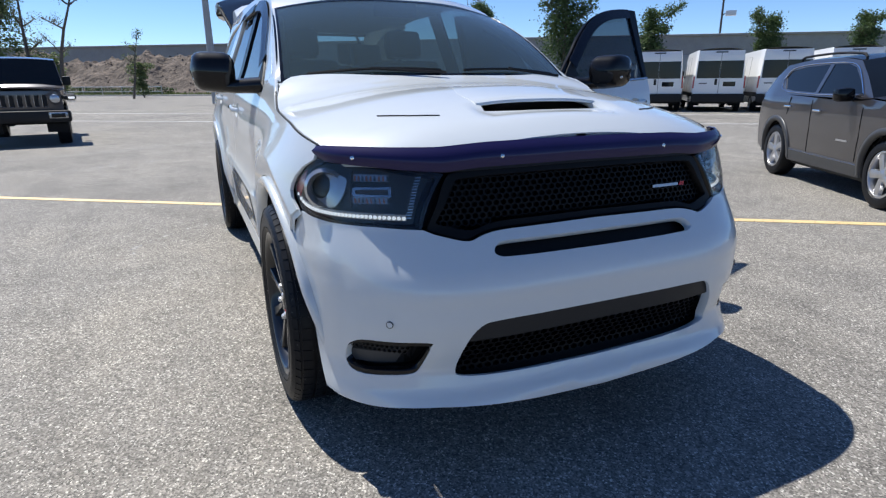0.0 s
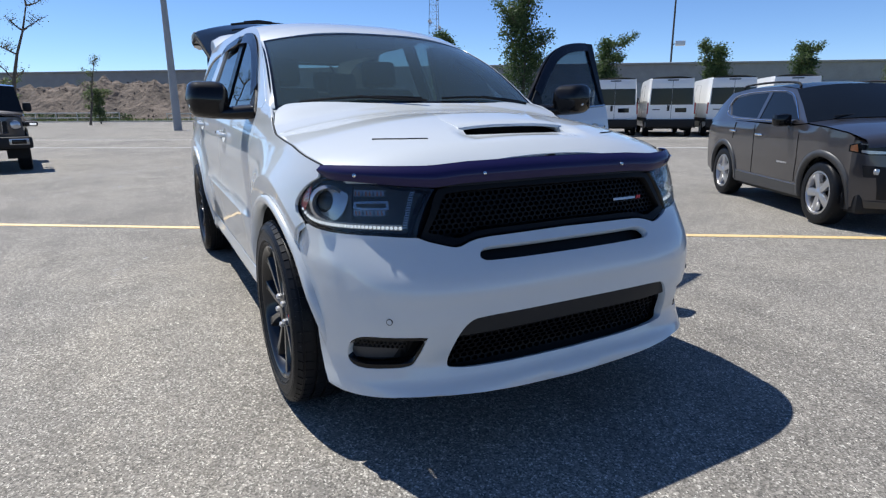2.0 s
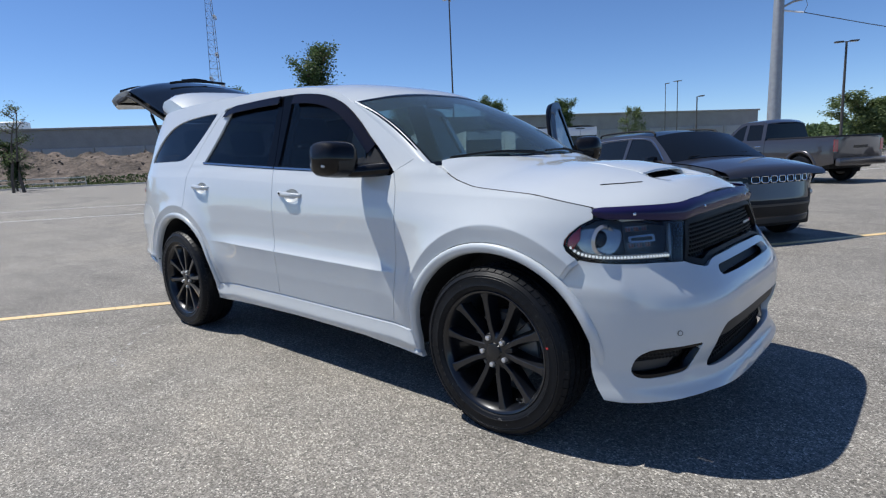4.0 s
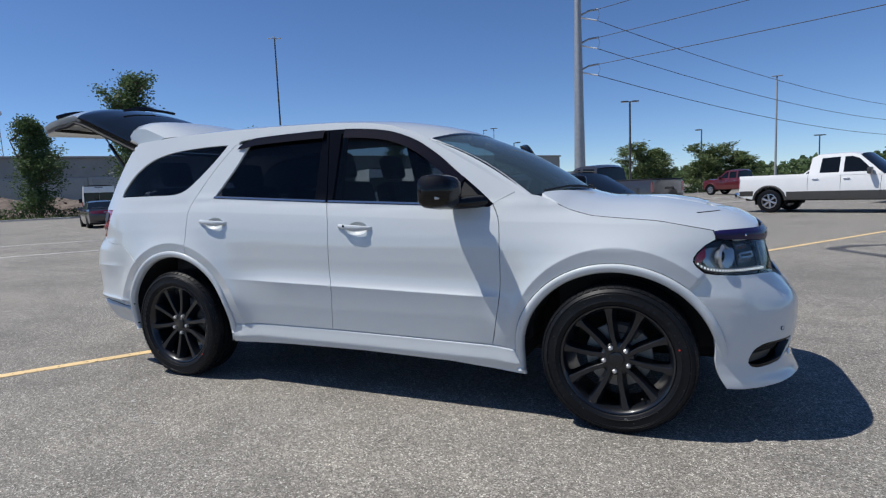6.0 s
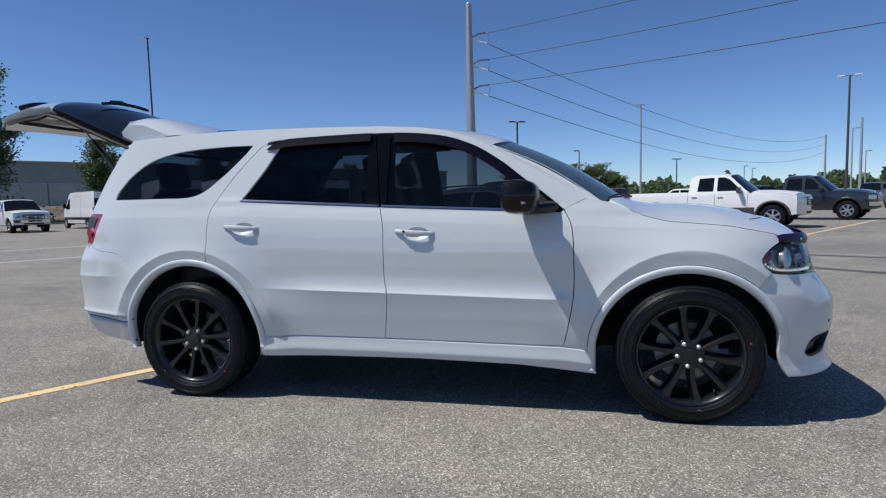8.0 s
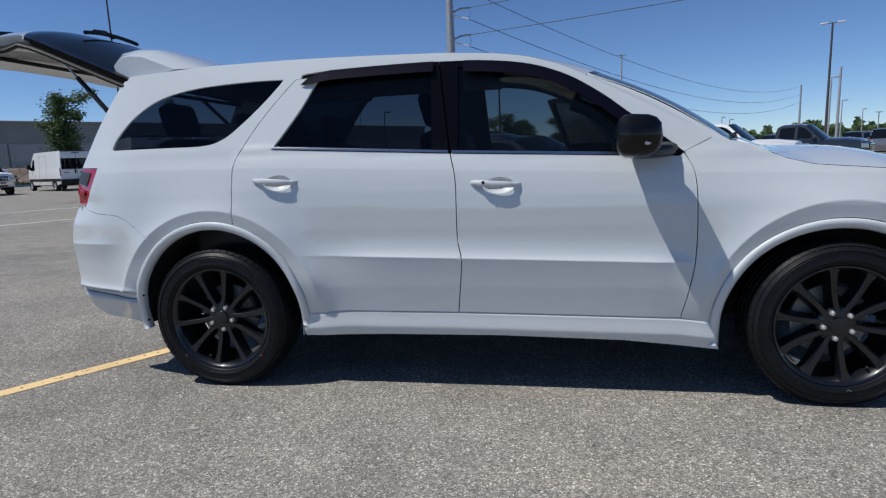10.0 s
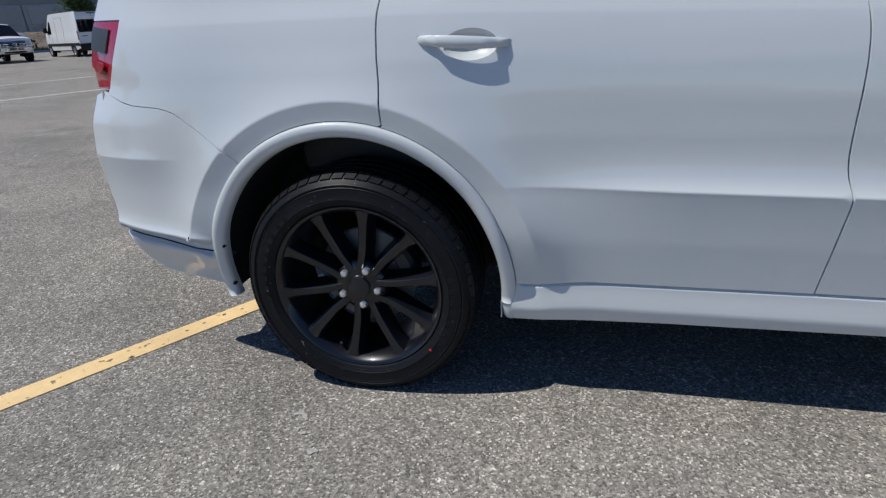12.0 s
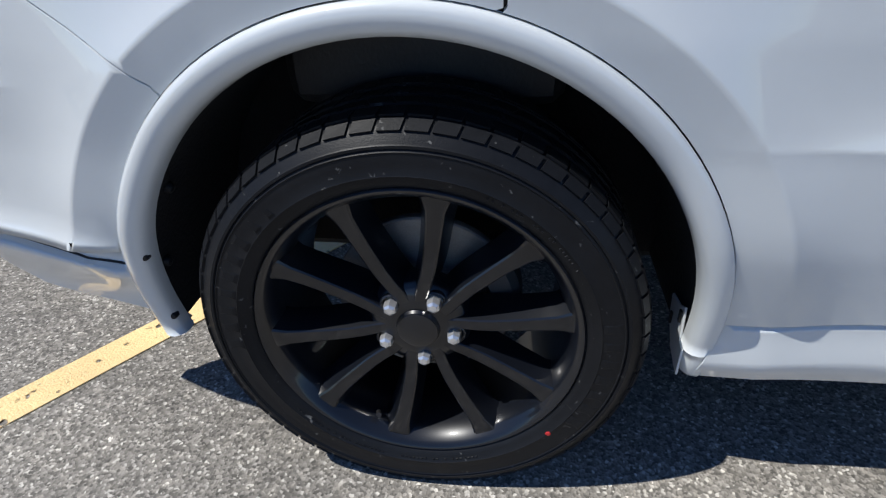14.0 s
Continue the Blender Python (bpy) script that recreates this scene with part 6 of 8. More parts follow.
def crossover(m):
    """The grey compact SUV in the next bay."""
    root = thing("compact_suv", "dark grey compact SUV with silver five-spoke wheels, parked facing outwards", "car", m)
    s = Shell(root, GREY_PAINT, -2.18, 2.10, .905, 1.08, .42, .34, .16, .26)
    sh = [(-2.02, .98), (-1.9, 1.10), (-1.0, 1.10), (0, 1.07), (.72, 1.07), (.92, 1.09), (1.35, 1.06), (1.66, 1.01), (1.76, .975)]
    gaps = [[(-.36, .42), (-.33, .7), (-.36, 1.05)], [(.78, .42), (.82, .7), (.80, 1.0)], [(-1.02, .85), (-.98, 1.08)]]
    s.sides(sh, (-1.32, 1.32), .345, .415, gaps=gaps, cladding=SATIN_GREY)
    out = [(-1.98, 1.08), (-1.84, 1.33), (-1.62, 1.49), (-1.0, 1.545), (-.2, 1.545), (.25, 1.50), (.60, 1.31), (.92, 1.105), (.70, 1.09), (0, 1.095), (-1.0, 1.105)]
    panes = [[(-1.02, 1.155), (-1.30, 1.18), (-1.48, 1.33), (-1.40, 1.415), (-1.0, 1.46), (-.42, 1.475), (-.40, 1.14)], [(-.32, 1.135), (-.33, 1.475), (0, 1.47), (.22, 1.425), (.48, 1.28), (.68, 1.14)]]
    s.cabin(out, panes)
    for side in (-1, 1):
        line = [s.flank(side)(x, z) + Vector((0, side * .008, 0)) for x, z in spline([(-1.50, 1.31), (-1.40, 1.435), (-1.0, 1.485), (-.3, 1.495), (.10, 1.475), (.30, 1.42), (.50, 1.295), (.72, 1.13)], 4)]
        part("chrome_strip", tube_bm(line, .006), CHROME, root)
        line = [s.flank(side)(x, z) + Vector((0, side * .008, 0)) for x, z in spline([(-1.50, 1.31), (-1.42, 1.20), (-1.25, 1.155), (-1.0, 1.138), (-.3, 1.122), (.72, 1.118)], 4)]
        part("chrome_strip", tube_bm(line, .005), CHROME, root)
        panel("corner_cladding", [(1.60, .235), (1.76, .235), (1.765, .44), (1.70, .44), (1.66, .36)], s.flank(side), SATIN_GREY, root, (0, side, 0), .05, .02, lift=.014)
        rail = part("roof_rail", tube_bm([Vector((x, side * .60, z)) for x, z in spline([(-1.5, 1.54), (-1.40, 1.59), (-.6, 1.61), (.0, 1.585), (.12, 1.54)], 4)], .016), BLACK_PLASTIC, root)
        panel("sill_cladding", [(-.90, .26), (.90, .26), (.90, .40), (-.90, .42)], s.flank(side), SATIN_GREY, root, (0, side, 0), .1, .02, lift=.012)
        tube = [s.flank(side)(x, z) + Vector((0, side * .004, 0)) for x, z in ((-.88, .405), (.88, .39))]
        part("sill_strip", tube_bm(tube, .010), DULL_CHROME, root)
        panel("nameplate", [(.36, .615), (.60, .615), (.60, .635), (.36, .635)], s.flank(side), BADGE_GREY, root, (0, side, 0), .1, .004, lift=.003, label="small chrome bar badge")
    s.strip("hood", [(2.015, .885), (2.0, .925), (1.95, .965), (1.80, .995), (1.66, 1.025), (1.35, 1.075), (1.0, 1.10), (.90, 1.108)], GREY_PAINT, .06)
    s.strip("windscreen", [(.92, 1.108), (.60, 1.31), (.27, 1.495)], GLASS_FAR, .075)
    s.strip("roof", [(.27, 1.495), (-.2, 1.545), (-1.0, 1.545), (-1.62, 1.49)], GLOSS_BLACK, .055, label="gloss black roof")
    s.strip("rear_window", [(-1.62, 1.49), (-1.84, 1.33), (-1.98, 1.08)], GLASS_FAR, .05)
    s.strip("tailgate", [(-1.98, 1.09), (-2.02, .98)], GREY_PAINT, .05)
    fp = [(1.78, .978), (1.92, .975), (2.0, .962), (2.045, .93), (2.07, .74), (2.10, .55), (2.08, .40), (2.0, .26)]
    f = s.end("front_bumper", fp)
    g = s.end("rear_bumper", [(-2.08, 1.0), (-2.14, .85), (-2.18, .60), (-2.12, .36)], False)
    s.patch("lower_intake", [(-.62, .36), (.62, .36), (.66, .58), (-.66, .58)], f, BLACK_PLASTIC)
    s.patch("intake_bar", [(-.58, .50), (.58, .50), (.58, .53), (-.58, .53)], f, SATIN_GREY, lift=.02)
    s.patch("chin", [(-.68, .27), (.68, .27), (.70, .34), (-.70, .34)], f, SATIN_GREY, lift=.012)
    band = s.patch("grille_band", [(-.50, .80), (.50, .80), (.52, .915), (-.52, .915)], f, GLOSS_BLACK)
    for i in range(7):
        y = -.42 + .14 * i
        ring = [f(y + .055 * math.copysign(abs(math.cos(a)) ** .5, math.cos(a)), .858 + .043 * math.copysign(abs(math.sin(a)) ** .5, math.sin(a))) + Vector((.016, 0, 0)) for a in np.linspace(0, 2 * math.pi, 25)]
        part("grille_ring", tube_bm(ring, .0075), CHROME, root)
    for sg in (-1, 1):
        s.patch("headlamp", [(sg * .505, .832), (sg * .56, .806), (sg * .72, .803), (sg * .868, .835), (sg * .868, .905), (sg * .79, .922), (sg * .52, .892)], f, GLASS_FAR, lift=.008, label="dark headlamp with amber corner")
        s.patch("amber_marker", [(sg * .795, .832), (sg * .860, .846), (sg * .860, .896), (sg * .805, .908)], f, MARKER_AMBER, lift=.014)
        s.patch("lamp_reflector", [(sg * .57, .818), (sg * .72, .815), (sg * .775, .830), (sg * .775, .852), (sg * .58, .842)], f, LENS_WHITE, lift=.014)
        s.patch("day_light", [(sg * .515, .880), (sg * .785, .911), (sg * .785, .918), (sg * .515, .889)], f, LED_WHITE, lift=.014)
        fg = s.patch("fog_recess", [(sg * .57, .58), (sg * .74, .58), (sg * .76, .70), (sg * .58, .69)], f, BLACK_PLASTIC)
        p = f(sg * .66, .64)
        part("fog_lamp", lathe_bm([(0, .02), (.03, .015), (.036, 0)], Matrix.Translation(p) @ Matrix.Rotation(radians(90), 4, "Y"), 20), LENS_WHITE, fg)
        s.patch("tail_lamp", [(sg * .55, .90), (sg * .82, .90), (sg * .82, .98), (sg * .55, .97)], g, LENS_RED, False)
    s.mirrors(.55, 1.13, GLOSS_BLACK, (.13, .20, .15))
    s.handles([(-.17, .93), (-1.00, .955)], CHROME)
    s.wheels((-1.32, 1.32), .352, .22, .243, RIM_SILVER, 5, .095)
    for y0, y1 in ((-.60, 0), (0, .55)):
        part("wiper", tube_bm([Vector((.93 - .09 * t, y0 + (y1 - y0) * t, 1.18 + .035 * t)) for t in np.linspace(0, 1, 6)], .009), BLACK_PLASTIC, root)
    underbody(s)
    return root


def offroader(m):
    """The dark boxy off-roader that faces the camera."""
    root = thing("off_road_suv", "dark grey boxy off-road SUV with seven-slot grille, facing the camera", "car", m)
    s = Shell(root, GREY_PAINT, -2.1, 1.85, .80, 1.22, .16, .06, .06, .50)
    s.sides([(-2.04, 1.22), (0, 1.22), (.62, 1.22), (.70, 1.16), (1.79, 1.10)], (-1.38, 1.40), .40, .50)
    s.cabin([(-2.02, 1.22), (-1.98, 1.76), (-1.5, 1.80), (.10, 1.80), (.30, 1.76), (.66, 1.22)], [[(-1.85, 1.28), (-1.82, 1.70), (-1.1, 1.72), (-1.1, 1.28)], [(-1.0, 1.28), (-1.0, 1.72), (-.35, 1.72), (-.35, 1.28)], [(-.27, 1.28), (-.27, 1.72), (.20, 1.70), (.48, 1.28)]])
    s.strip("hood", [(1.79, 1.11), (.70, 1.17), (.64, 1.22)], GREY_PAINT, .05)
    s.strip("windscreen", [(.66, 1.22), (.30, 1.77)], GLASS_FAR, .03)
    s.strip("roof", [(.30, 1.76), (.10, 1.80), (-1.5, 1.80), (-1.98, 1.76)], GREY_PAINT, .04)
    s.strip("rear_panel", [(-1.98, 1.76), (-2.02, 1.22), (-2.04, .62)], GREY_PAINT, .02)
    f = s.end("front_panel", [(1.84, 1.11), (1.85, 1.05), (1.83, .70)])
    for i in range(7):
        y = -.42 + .14 * i
        s.patch("grille_slot", [(y - .038, .80), (y + .038, .80), (y + .040, 1.02), (y - .040, 1.02)], f, BLACK_PLASTIC, lift=.006)
        ring = [f(y + a, z) + Vector((.016, 0, 0)) for a, z in ((-.042, .79), (.042, .79), (.044, 1.03), (-.044, 1.03), (-.042, .79))]
        part("slot_trim", tube_bm(ring, .009), DULL_CHROME, root)
    for sg in (-1, 1):
        lamp = part("headlamp", lathe_bm([(0, .03), (.05, .028), (.085, .015), (.095, 0), (.095, -.02)], Matrix.Translation((1.85, sg * .60, .95)) @ Matrix.Rotation(radians(90), 4, "Y"), 28), LENS_WHITE, root)
        fender = s.box("fender_flare", (.95, .24, .10), (1.42, sg * .87, .97), BLACK_PLASTIC, .05)
        part("marker_lamp", box_bm((.10, .12, .045), Matrix.Translation((1.88, sg * .90, .965)), .02, 2), RUNNING, fender, "lit fender lamp")
        s.box("rear_flare", (.95, .22, .10), (-1.40, sg * .87, .97), BLACK_PLASTIC, .05)
    bump = s.box("front_bumper", (.28, 1.70, .24), (1.98, 0, .60), BLACK_PLASTIC, .06)
    for sg in (-1, 1):
        part("fog_surround", box_bm((.05, .34, .13), Matrix.Translation((2.115, sg * .62, .62)), .024, 3), DULL_CHROME, bump)
        part("fog_lamp", box_bm((.05, .25, .085), Matrix.Translation((2.126, sg * .62, .62)), .02, 3), GLOSS_BLACK, bump)
    s.mirrors(.42, 1.32, BLACK_PLASTIC, (.10, .17, .20))
    s.wheels((-1.38, 1.40), .40, .25, .23, RIM_SILVER, 5, .08)
    part("wiper", tube_bm([Vector((.66, -.5, 1.27)), Vector((.60, .1, 1.33))], .01), BLACK_PLASTIC, root)
    underbody(s, .55, .25)
    return root


def cargo_van(m, group="white cargo vans"):
    """A high-roof white panel van."""
    root = thing("cargo_van", "white high-roof cargo van with dark rear windows and black bumper", "van", m, group)
    s = Shell(root, FLEET_WHITE, -3.0, 2.98, 1.02, 1.35, .07, .35, .05, .38, .10)
    s.sides([(-2.95, 2.36), (-2.85, 2.44), (1.1, 2.44), (1.35, 2.30), (1.95, 1.55), (2.55, 1.15), (2.63, 1.0)], (-1.95, 2.05), .345, .43, mat=FLEET_WHITE, gaps=[[(.35, .5), (.35, 2.2)], [(-.85, .5), (-.85, 2.2), (.35, 2.2)], [(1.15, .5), (1.15, 1.2)]])
    for side in (-1, 1):
        panel("cab_window", [(1.18, 1.32), (1.90, 1.32), (1.42, 2.02), (1.18, 2.02)], s.flank(side), GLASS_FAR, root, (0, side, 0), .2, .01, lift=.004)
        panel("side_moulding", [(-2.9, .62), (2.4, .62), (2.4, .78), (-2.9, .78)], s.flank(side), BLACK_PLASTIC, root, (0, side, 0), .25, .015, lift=.010)
        for k in range(4):
            x = -2.55 + .85 * k
            panel("pressed_rib", [(x, 1.30), (x + .55, 1.30), (x + .55, 1.34), (x, 1.34)], s.flank(side), FLEET_WHITE, root, (0, side, 0), .2, .01, lift=.006)
    s.strip("roof", [(-2.85, 2.44), (1.1, 2.44), (1.35, 2.30)], FLEET_WHITE, .07)
    s.strip("windscreen", [(1.35, 2.30), (1.95, 1.55), (2.25, 1.32)], GLASS_FAR, .08)
    s.strip("hood", [(2.25, 1.32), (2.55, 1.15), (2.63, 1.0)], FLEET_WHITE, .07)
    f = s.end("front_bumper", [(2.88, 1.05), (2.96, .80), (2.98, .55), (2.90, .35)], True, SATIN_GREY)
    g = s.end("rear_door_skin", [(-2.95, 2.42), (-3.0, 2.2), (-3.0, .62)], False, FLEET_WHITE)
    s.box("rear_bumper", (.12, 1.98, .34), (-3.03, 0, .56), BLACK_PLASTIC, .04)
    for sg in (-1, 1):
        s.patch("rear_window", [(sg * .012, 1.34), (sg * .86, 1.34), (sg * .84, 2.02), (sg * .012, 2.02)], g, GLASS_FAR, False, .006)
        s.patch("tail_lamp", [(sg * .93, .95), (sg * .99, .95), (sg * .98, 1.42), (sg * .92, 1.42)], g, LENS_RED, False, .012)
        s.patch("headlamp", [(sg * .60, .86), (sg * .90, .92), (sg * .85, 1.04), (sg * .58, 1.0)], f, LENS_WHITE)
    s.patch("door_seam", [(-.008, .74), (.008, .74), (.008, 2.36), (-.008, 2.36)], g, SATIN_GREY, False, .002)
    s.patch("plate_recess", [(-.62, 1.02), (-.16, 1.02), (-.16, 1.20), (-.62, 1.20)], g, GLASS_FAR, False, .004, label="dark number plate recess")
    s.patch("door_latch", [(.07, 1.08), (.17, 1.08), (.17, 1.32), (.07, 1.32)], g, BLACK_PLASTIC, False, .01)
    s.patch("model_badge", [(.45, 1.12), (.75, 1.12), (.75, 1.16), (.45, 1.16)], g, SATIN_GREY, False, .004, label="small grey badge bar")
    s.patch("brake_light", [(-.22, 2.33), (.22, 2.33), (.22, 2.38), (-.22, 2.38)], g, SATIN_GREY, False, .006)
    s.mirrors(1.75, 1.55, BLACK_PLASTIC, (.12, .22, .32))
    s.wheels((-1.95, 2.05), .345, .22, .21, RIM_SILVER, 6, .06)
    underbody(s, .42, .2)
    return root


def pickup(m, paint, lower, label, cab_rear=-.55, length=(-2.95, 2.95), rim=RIM_SILVER, group="", canopy=False, mega=False):
    """A crew-cab pickup truck."""
    root = thing("pickup_truck", label, "truck", m, group)
    xr, xf = length
    s = Shell(root, paint, xr, xf, 1.0, 1.25, .30, .30, .06, .46, .06)
    wr, wf, r = xr + 1.12, xf - 1.02, .41
    bed = 1.33
    sh = [(xr + .06, bed), (cab_rear - .02, bed), (cab_rear, 1.27), (1.25, 1.22), (1.45, 1.26), (2.1, 1.24), (xf - .34, 1.16), (xf - .30, 1.02)]
    s.sides(sh, (wr, wf), r, .51, gaps=[[(cab_rear - .01, .55), (cab_rear - .01, 1.3)], [((cab_rear + 1.2) / 2 - .05, .58), ((cab_rear + 1.2) / 2 - .05, 1.25)], [(1.22, .58), (1.25, 1.2)]], cladding=lower)
    if lower is not paint:
        for side in (-1, 1):
            panel("lower_trim", [(wr + .56, .46), (wf - .56, .46), (wf - .56, .74), (wr + .56, .74)], s.flank(side), lower, root, (0, side, 0), .2, .02, lift=.004)
            panel("lower_trim", [(xr + .08, .60), (wr - .56, .60), (wr - .54, .78), (xr + .08, .78)], s.flank(side), lower, root, (0, side, 0), .2, .02, lift=.004)
    top = 1.95
    cr = cab_rear
    out = [(cr, 1.27), (cr + .06, top - .10), (cr + .25, top), (.35, top), (.62, top - .06), (1.32, 1.23)]
    mid = (cr + 1.2) / 2 - .05
    panes = [[(cr + (.32 if mega else .14), 1.34), (cr + (.36 if mega else .20), 1.83), (mid - .06, 1.85), (mid - .06, 1.34)], [(mid + .06, 1.34), (mid + .06, 1.85), (.42, 1.85), (.62, 1.77), (1.05, 1.34)]]
    s.cabin(out, panes)
    s.strip("roof", [(cr + .06, top - .10), (cr + .25, top), (.35, top), (.62, top - .06)], paint, .05)
    s.strip("windscreen", [(.62, top - .06), (1.36, 1.23)], GLASS_FAR, .09)
    s.strip("hood", [(1.32, 1.235), (1.45, 1.265), (2.1, 1.245), (xf - .34, 1.165), (xf - .30, 1.02)], paint, .09)
    s.strip("rear_cab_glass", [(cr + .06, top - .10), (cr, 1.27)], GLASS_FAR, .02)
    f = s.end("front_fascia", [(xf - .04, 1.14), (xf, 1.0), (xf, .60), (xf - .05, .48)])
    g = s.end("tailgate", [(xr, bed), (xr, .70)], False)
    s.patch("grille", [(-.56, .80), (.56, .80), (.58, 1.08), (-.58, 1.08)], f, GLOSS_BLACK)
    for k in range(3):
        s.patch("grille_bar", [(-.54, .845 + .08 * k), (.54, .845 + .08 * k), (.54, .875 + .08 * k), (-.54, .875 + .08 * k)], f, CHROME, lift=.02)
    s.patch("lower_grille", [(-.50, .50), (.50, .50), (.50, .58), (-.50, .58)], f, BLACK_PLASTIC)
    s.patch("front_bumper", [(-.90, .60), (.90, .60), (.92, .76), (-.92, .76)], f, CHROME if paint is not GREY_PAINT else paint, lift=.03)
    for sg in (-1, 1):
        s.patch("headlamp", [(sg * .60, .86), (sg * .92, .88), (sg * .92, 1.06), (sg * .60, 1.06)], f, LENS_WHITE)
        s.patch("tail_lamp", [(sg * .84, .92), (sg * .985, .92), (sg * .985, 1.26), (sg * .84, 1.26)], g, LENS_RED, False)
    s.patch("gate_badge", [(-.28, 1.0), (.28, 1.0), (.28, 1.08), (-.28, 1.08)], g, GLOSS_BLACK, False, .004)
    s.box("rear_bumper", (.16, 1.86, .22), (xr - .04, 0, .62), CHROME if paint is not GREY_PAINT else GREY_PAINT, .05)
    s.box("bed_floor", (cr - xr - .1, 1.6, .05), ((cr + xr) / 2, 0, .85), SATIN_GREY, .01)
    s.mirrors(.98, 1.36, lower if lower is not paint else paint, (.13, .26, .22))
    s.handles([(mid + .18, 1.13), (cr + .22, 1.14)], CHROME)
    if canopy:
        s.box("bed_cover", (cr - xr - .05, 1.80, .06), ((cr + xr) / 2, 0, bed + .02), BLACK_PLASTIC, .03)
    s.wheels((wr, wf), r, .27, .255, rim, 6, .075)
    underbody(s, .55, .25)
    return root


def coupe(m, paint, label):
    """A wide two-door coupe seen from behind."""
    root = thing("coupe", label, "car", m)
    s = Shell(root, paint, -2.5, 2.5, .95, .92, .50, .28, .10, .22)
    s.sides([(-2.40, 1.0), (-1.5, 1.02), (0, .95), (.95, .93), (2.2, .80)], (-1.48, 1.48), .35, .42)
    s.cabin([(-1.75, 1.01), (-1.05, 1.36), (-.5, 1.43), (.1, 1.42), (1.0, .93), (0, .95), (-1.2, .99)], [[(-.95, 1.06), (-.70, 1.34), (.05, 1.36), (.70, 1.0), (-.3, 1.0)]])
    s.strip("trunk", [(-2.42, 1.0), (-1.75, 1.01)], paint, .06)
    s.strip("rear_window", [(-1.75, 1.01), (-1.05, 1.36)], GLASS_FAR, .05)
    s.strip("roof", [(-1.05, 1.36), (-.5, 1.43), (.1, 1.42)], paint, .04)
    s.strip("windscreen", [(.1, 1.42), (1.0, .93)], GLASS_FAR, .05)
    s.strip("hood", [(1.0, .93), (2.2, .80)], paint, .07)
    s.end("front_bumper", [(2.45, .82), (2.5, .6), (2.42, .3)])
    g = s.end("rear_bumper", [(-2.44, 1.03), (-2.46, .88), (-2.5, .72), (-2.48, .45), (-2.38, .30)], False)
    s.patch("tail_lamp", [(-.82, .78), (.82, .78), (.84, .94), (-.84, .94)], g, LENS_RED, False, label="full-width red tail lamp")
    s.patch("lamp_panel", [(-.22, .83), (.22, .83), (.22, .87), (-.22, .87)], g, BADGE_GREY, False, .012)
    s.patch("plate_bar", [(-.16, .52), (.16, .52), (.16, .66), (-.16, .66)], g, FLEET_WHITE, False, .01, label="pale plate without characters")
    s.box("rear_spoiler", (.14, 1.5, .04), (-2.34, 0, 1.09), paint, .015)
    s.mirrors(.62, 1.02, paint)
    s.wheels((-1.48, 1.48), .35, .25, .24, GLOSS_BLACK, 5)
    underbody(s, .30)
    return root


def wagon(m, paint, label, group=""):
    """A large SUV or sedan far off."""
    root = thing("parked_car", label, "car", m, group)
    s = Shell(root, paint, -2.5, 2.5, .98, 1.18, .30, .25, .08, .32)
    s.sides([(-2.42, 1.20), (0, 1.18), (1.2, 1.14), (2.25, 1.05)], (-1.5, 1.55), .39, .47, cladding=BLACK_PLASTIC)
    s.cabin([(-2.40, 1.20), (-2.25, 1.80), (-1.9, 1.86), (.2, 1.84), (.5, 1.76), (1.25, 1.15)], [[(-2.15, 1.28), (-2.05, 1.74), (-1.35, 1.76), (-1.35, 1.28)], [(-1.25, 1.28), (-1.25, 1.76), (-.4, 1.76), (-.4, 1.28)], [(-.3, 1.28), (-.3, 1.76), (.35, 1.72), (.9, 1.28)]])
    s.strip("hood", [(1.25, 1.15), (2.25, 1.05)], paint, .06)
    s.strip("windscreen", [(1.25, 1.15), (.5, 1.76)], GLASS_FAR, .06)
    s.strip("roof", [(.5, 1.76), (.2, 1.84), (-1.9, 1.86), (-2.25, 1.80)], paint, .04)
    s.strip("rear_window", [(-2.25, 1.80), (-2.40, 1.20)], GLASS_FAR, .03)
    f = s.end("front_bumper", [(2.46, 1.06), (2.5, .8), (2.42, .40)])
    g = s.end("rear_bumper", [(-2.46, 1.22), (-2.5, .8), (-2.42, .40)], False)
    for sg in (-1, 1):
        s.patch("tail_lamp", [(sg * .78, .95), (sg * .92, .95), (sg * .92, 1.18), (sg * .78, 1.18)], g, LENS_RED, False)
        s.patch("headlamp", [(sg * .62, .82), (sg * .90, .84), (sg * .90, .98), (sg * .62, .96)], f, LENS_WHITE)
    s.mirrors(.9, 1.25, paint)
    s.wheels((-1.5, 1.55), .39, .25, .25, RIM_SILVER, 6)
    underbody(s, .42)
    return root


crossover(put(-.10, 6.14, -30.4) @ Matrix.Diagonal((.86, .935, .935, 1)))
offroader(put(-12.6, -4.38, 8))
wagon(put(-28.0, -8.6, 75), DARK_PAINT, "dark car parked behind the off-roader")
van = cargo_van(put(-17.53, 19.34, 138))
for x, y, h in ((-15.96, 21.08, 138), (-14.35, 22.87, 138), (-31.2, 29.0, 153), (-36.0, 22.6, 146), (-12.78, 24.60, 138)):
    copy_thing(van, put(x, y, h))
pickup(put(6.5, 19.5, -28), FLEET_WHITE, GREY_TRIM, "white long crew-cab pickup with grey lower trim and flares", -.80, (-3.15, 3.05), RIM_SILVER, "", False, True)
pickup(put(-1.5, 19.0, 150), GREY_PAINT, GREY_PAINT, "dark grey pickup with black bed cover, tailgate towards the camera", -.50, (-2.9, 2.9), GLOSS_BLACK, "", True)
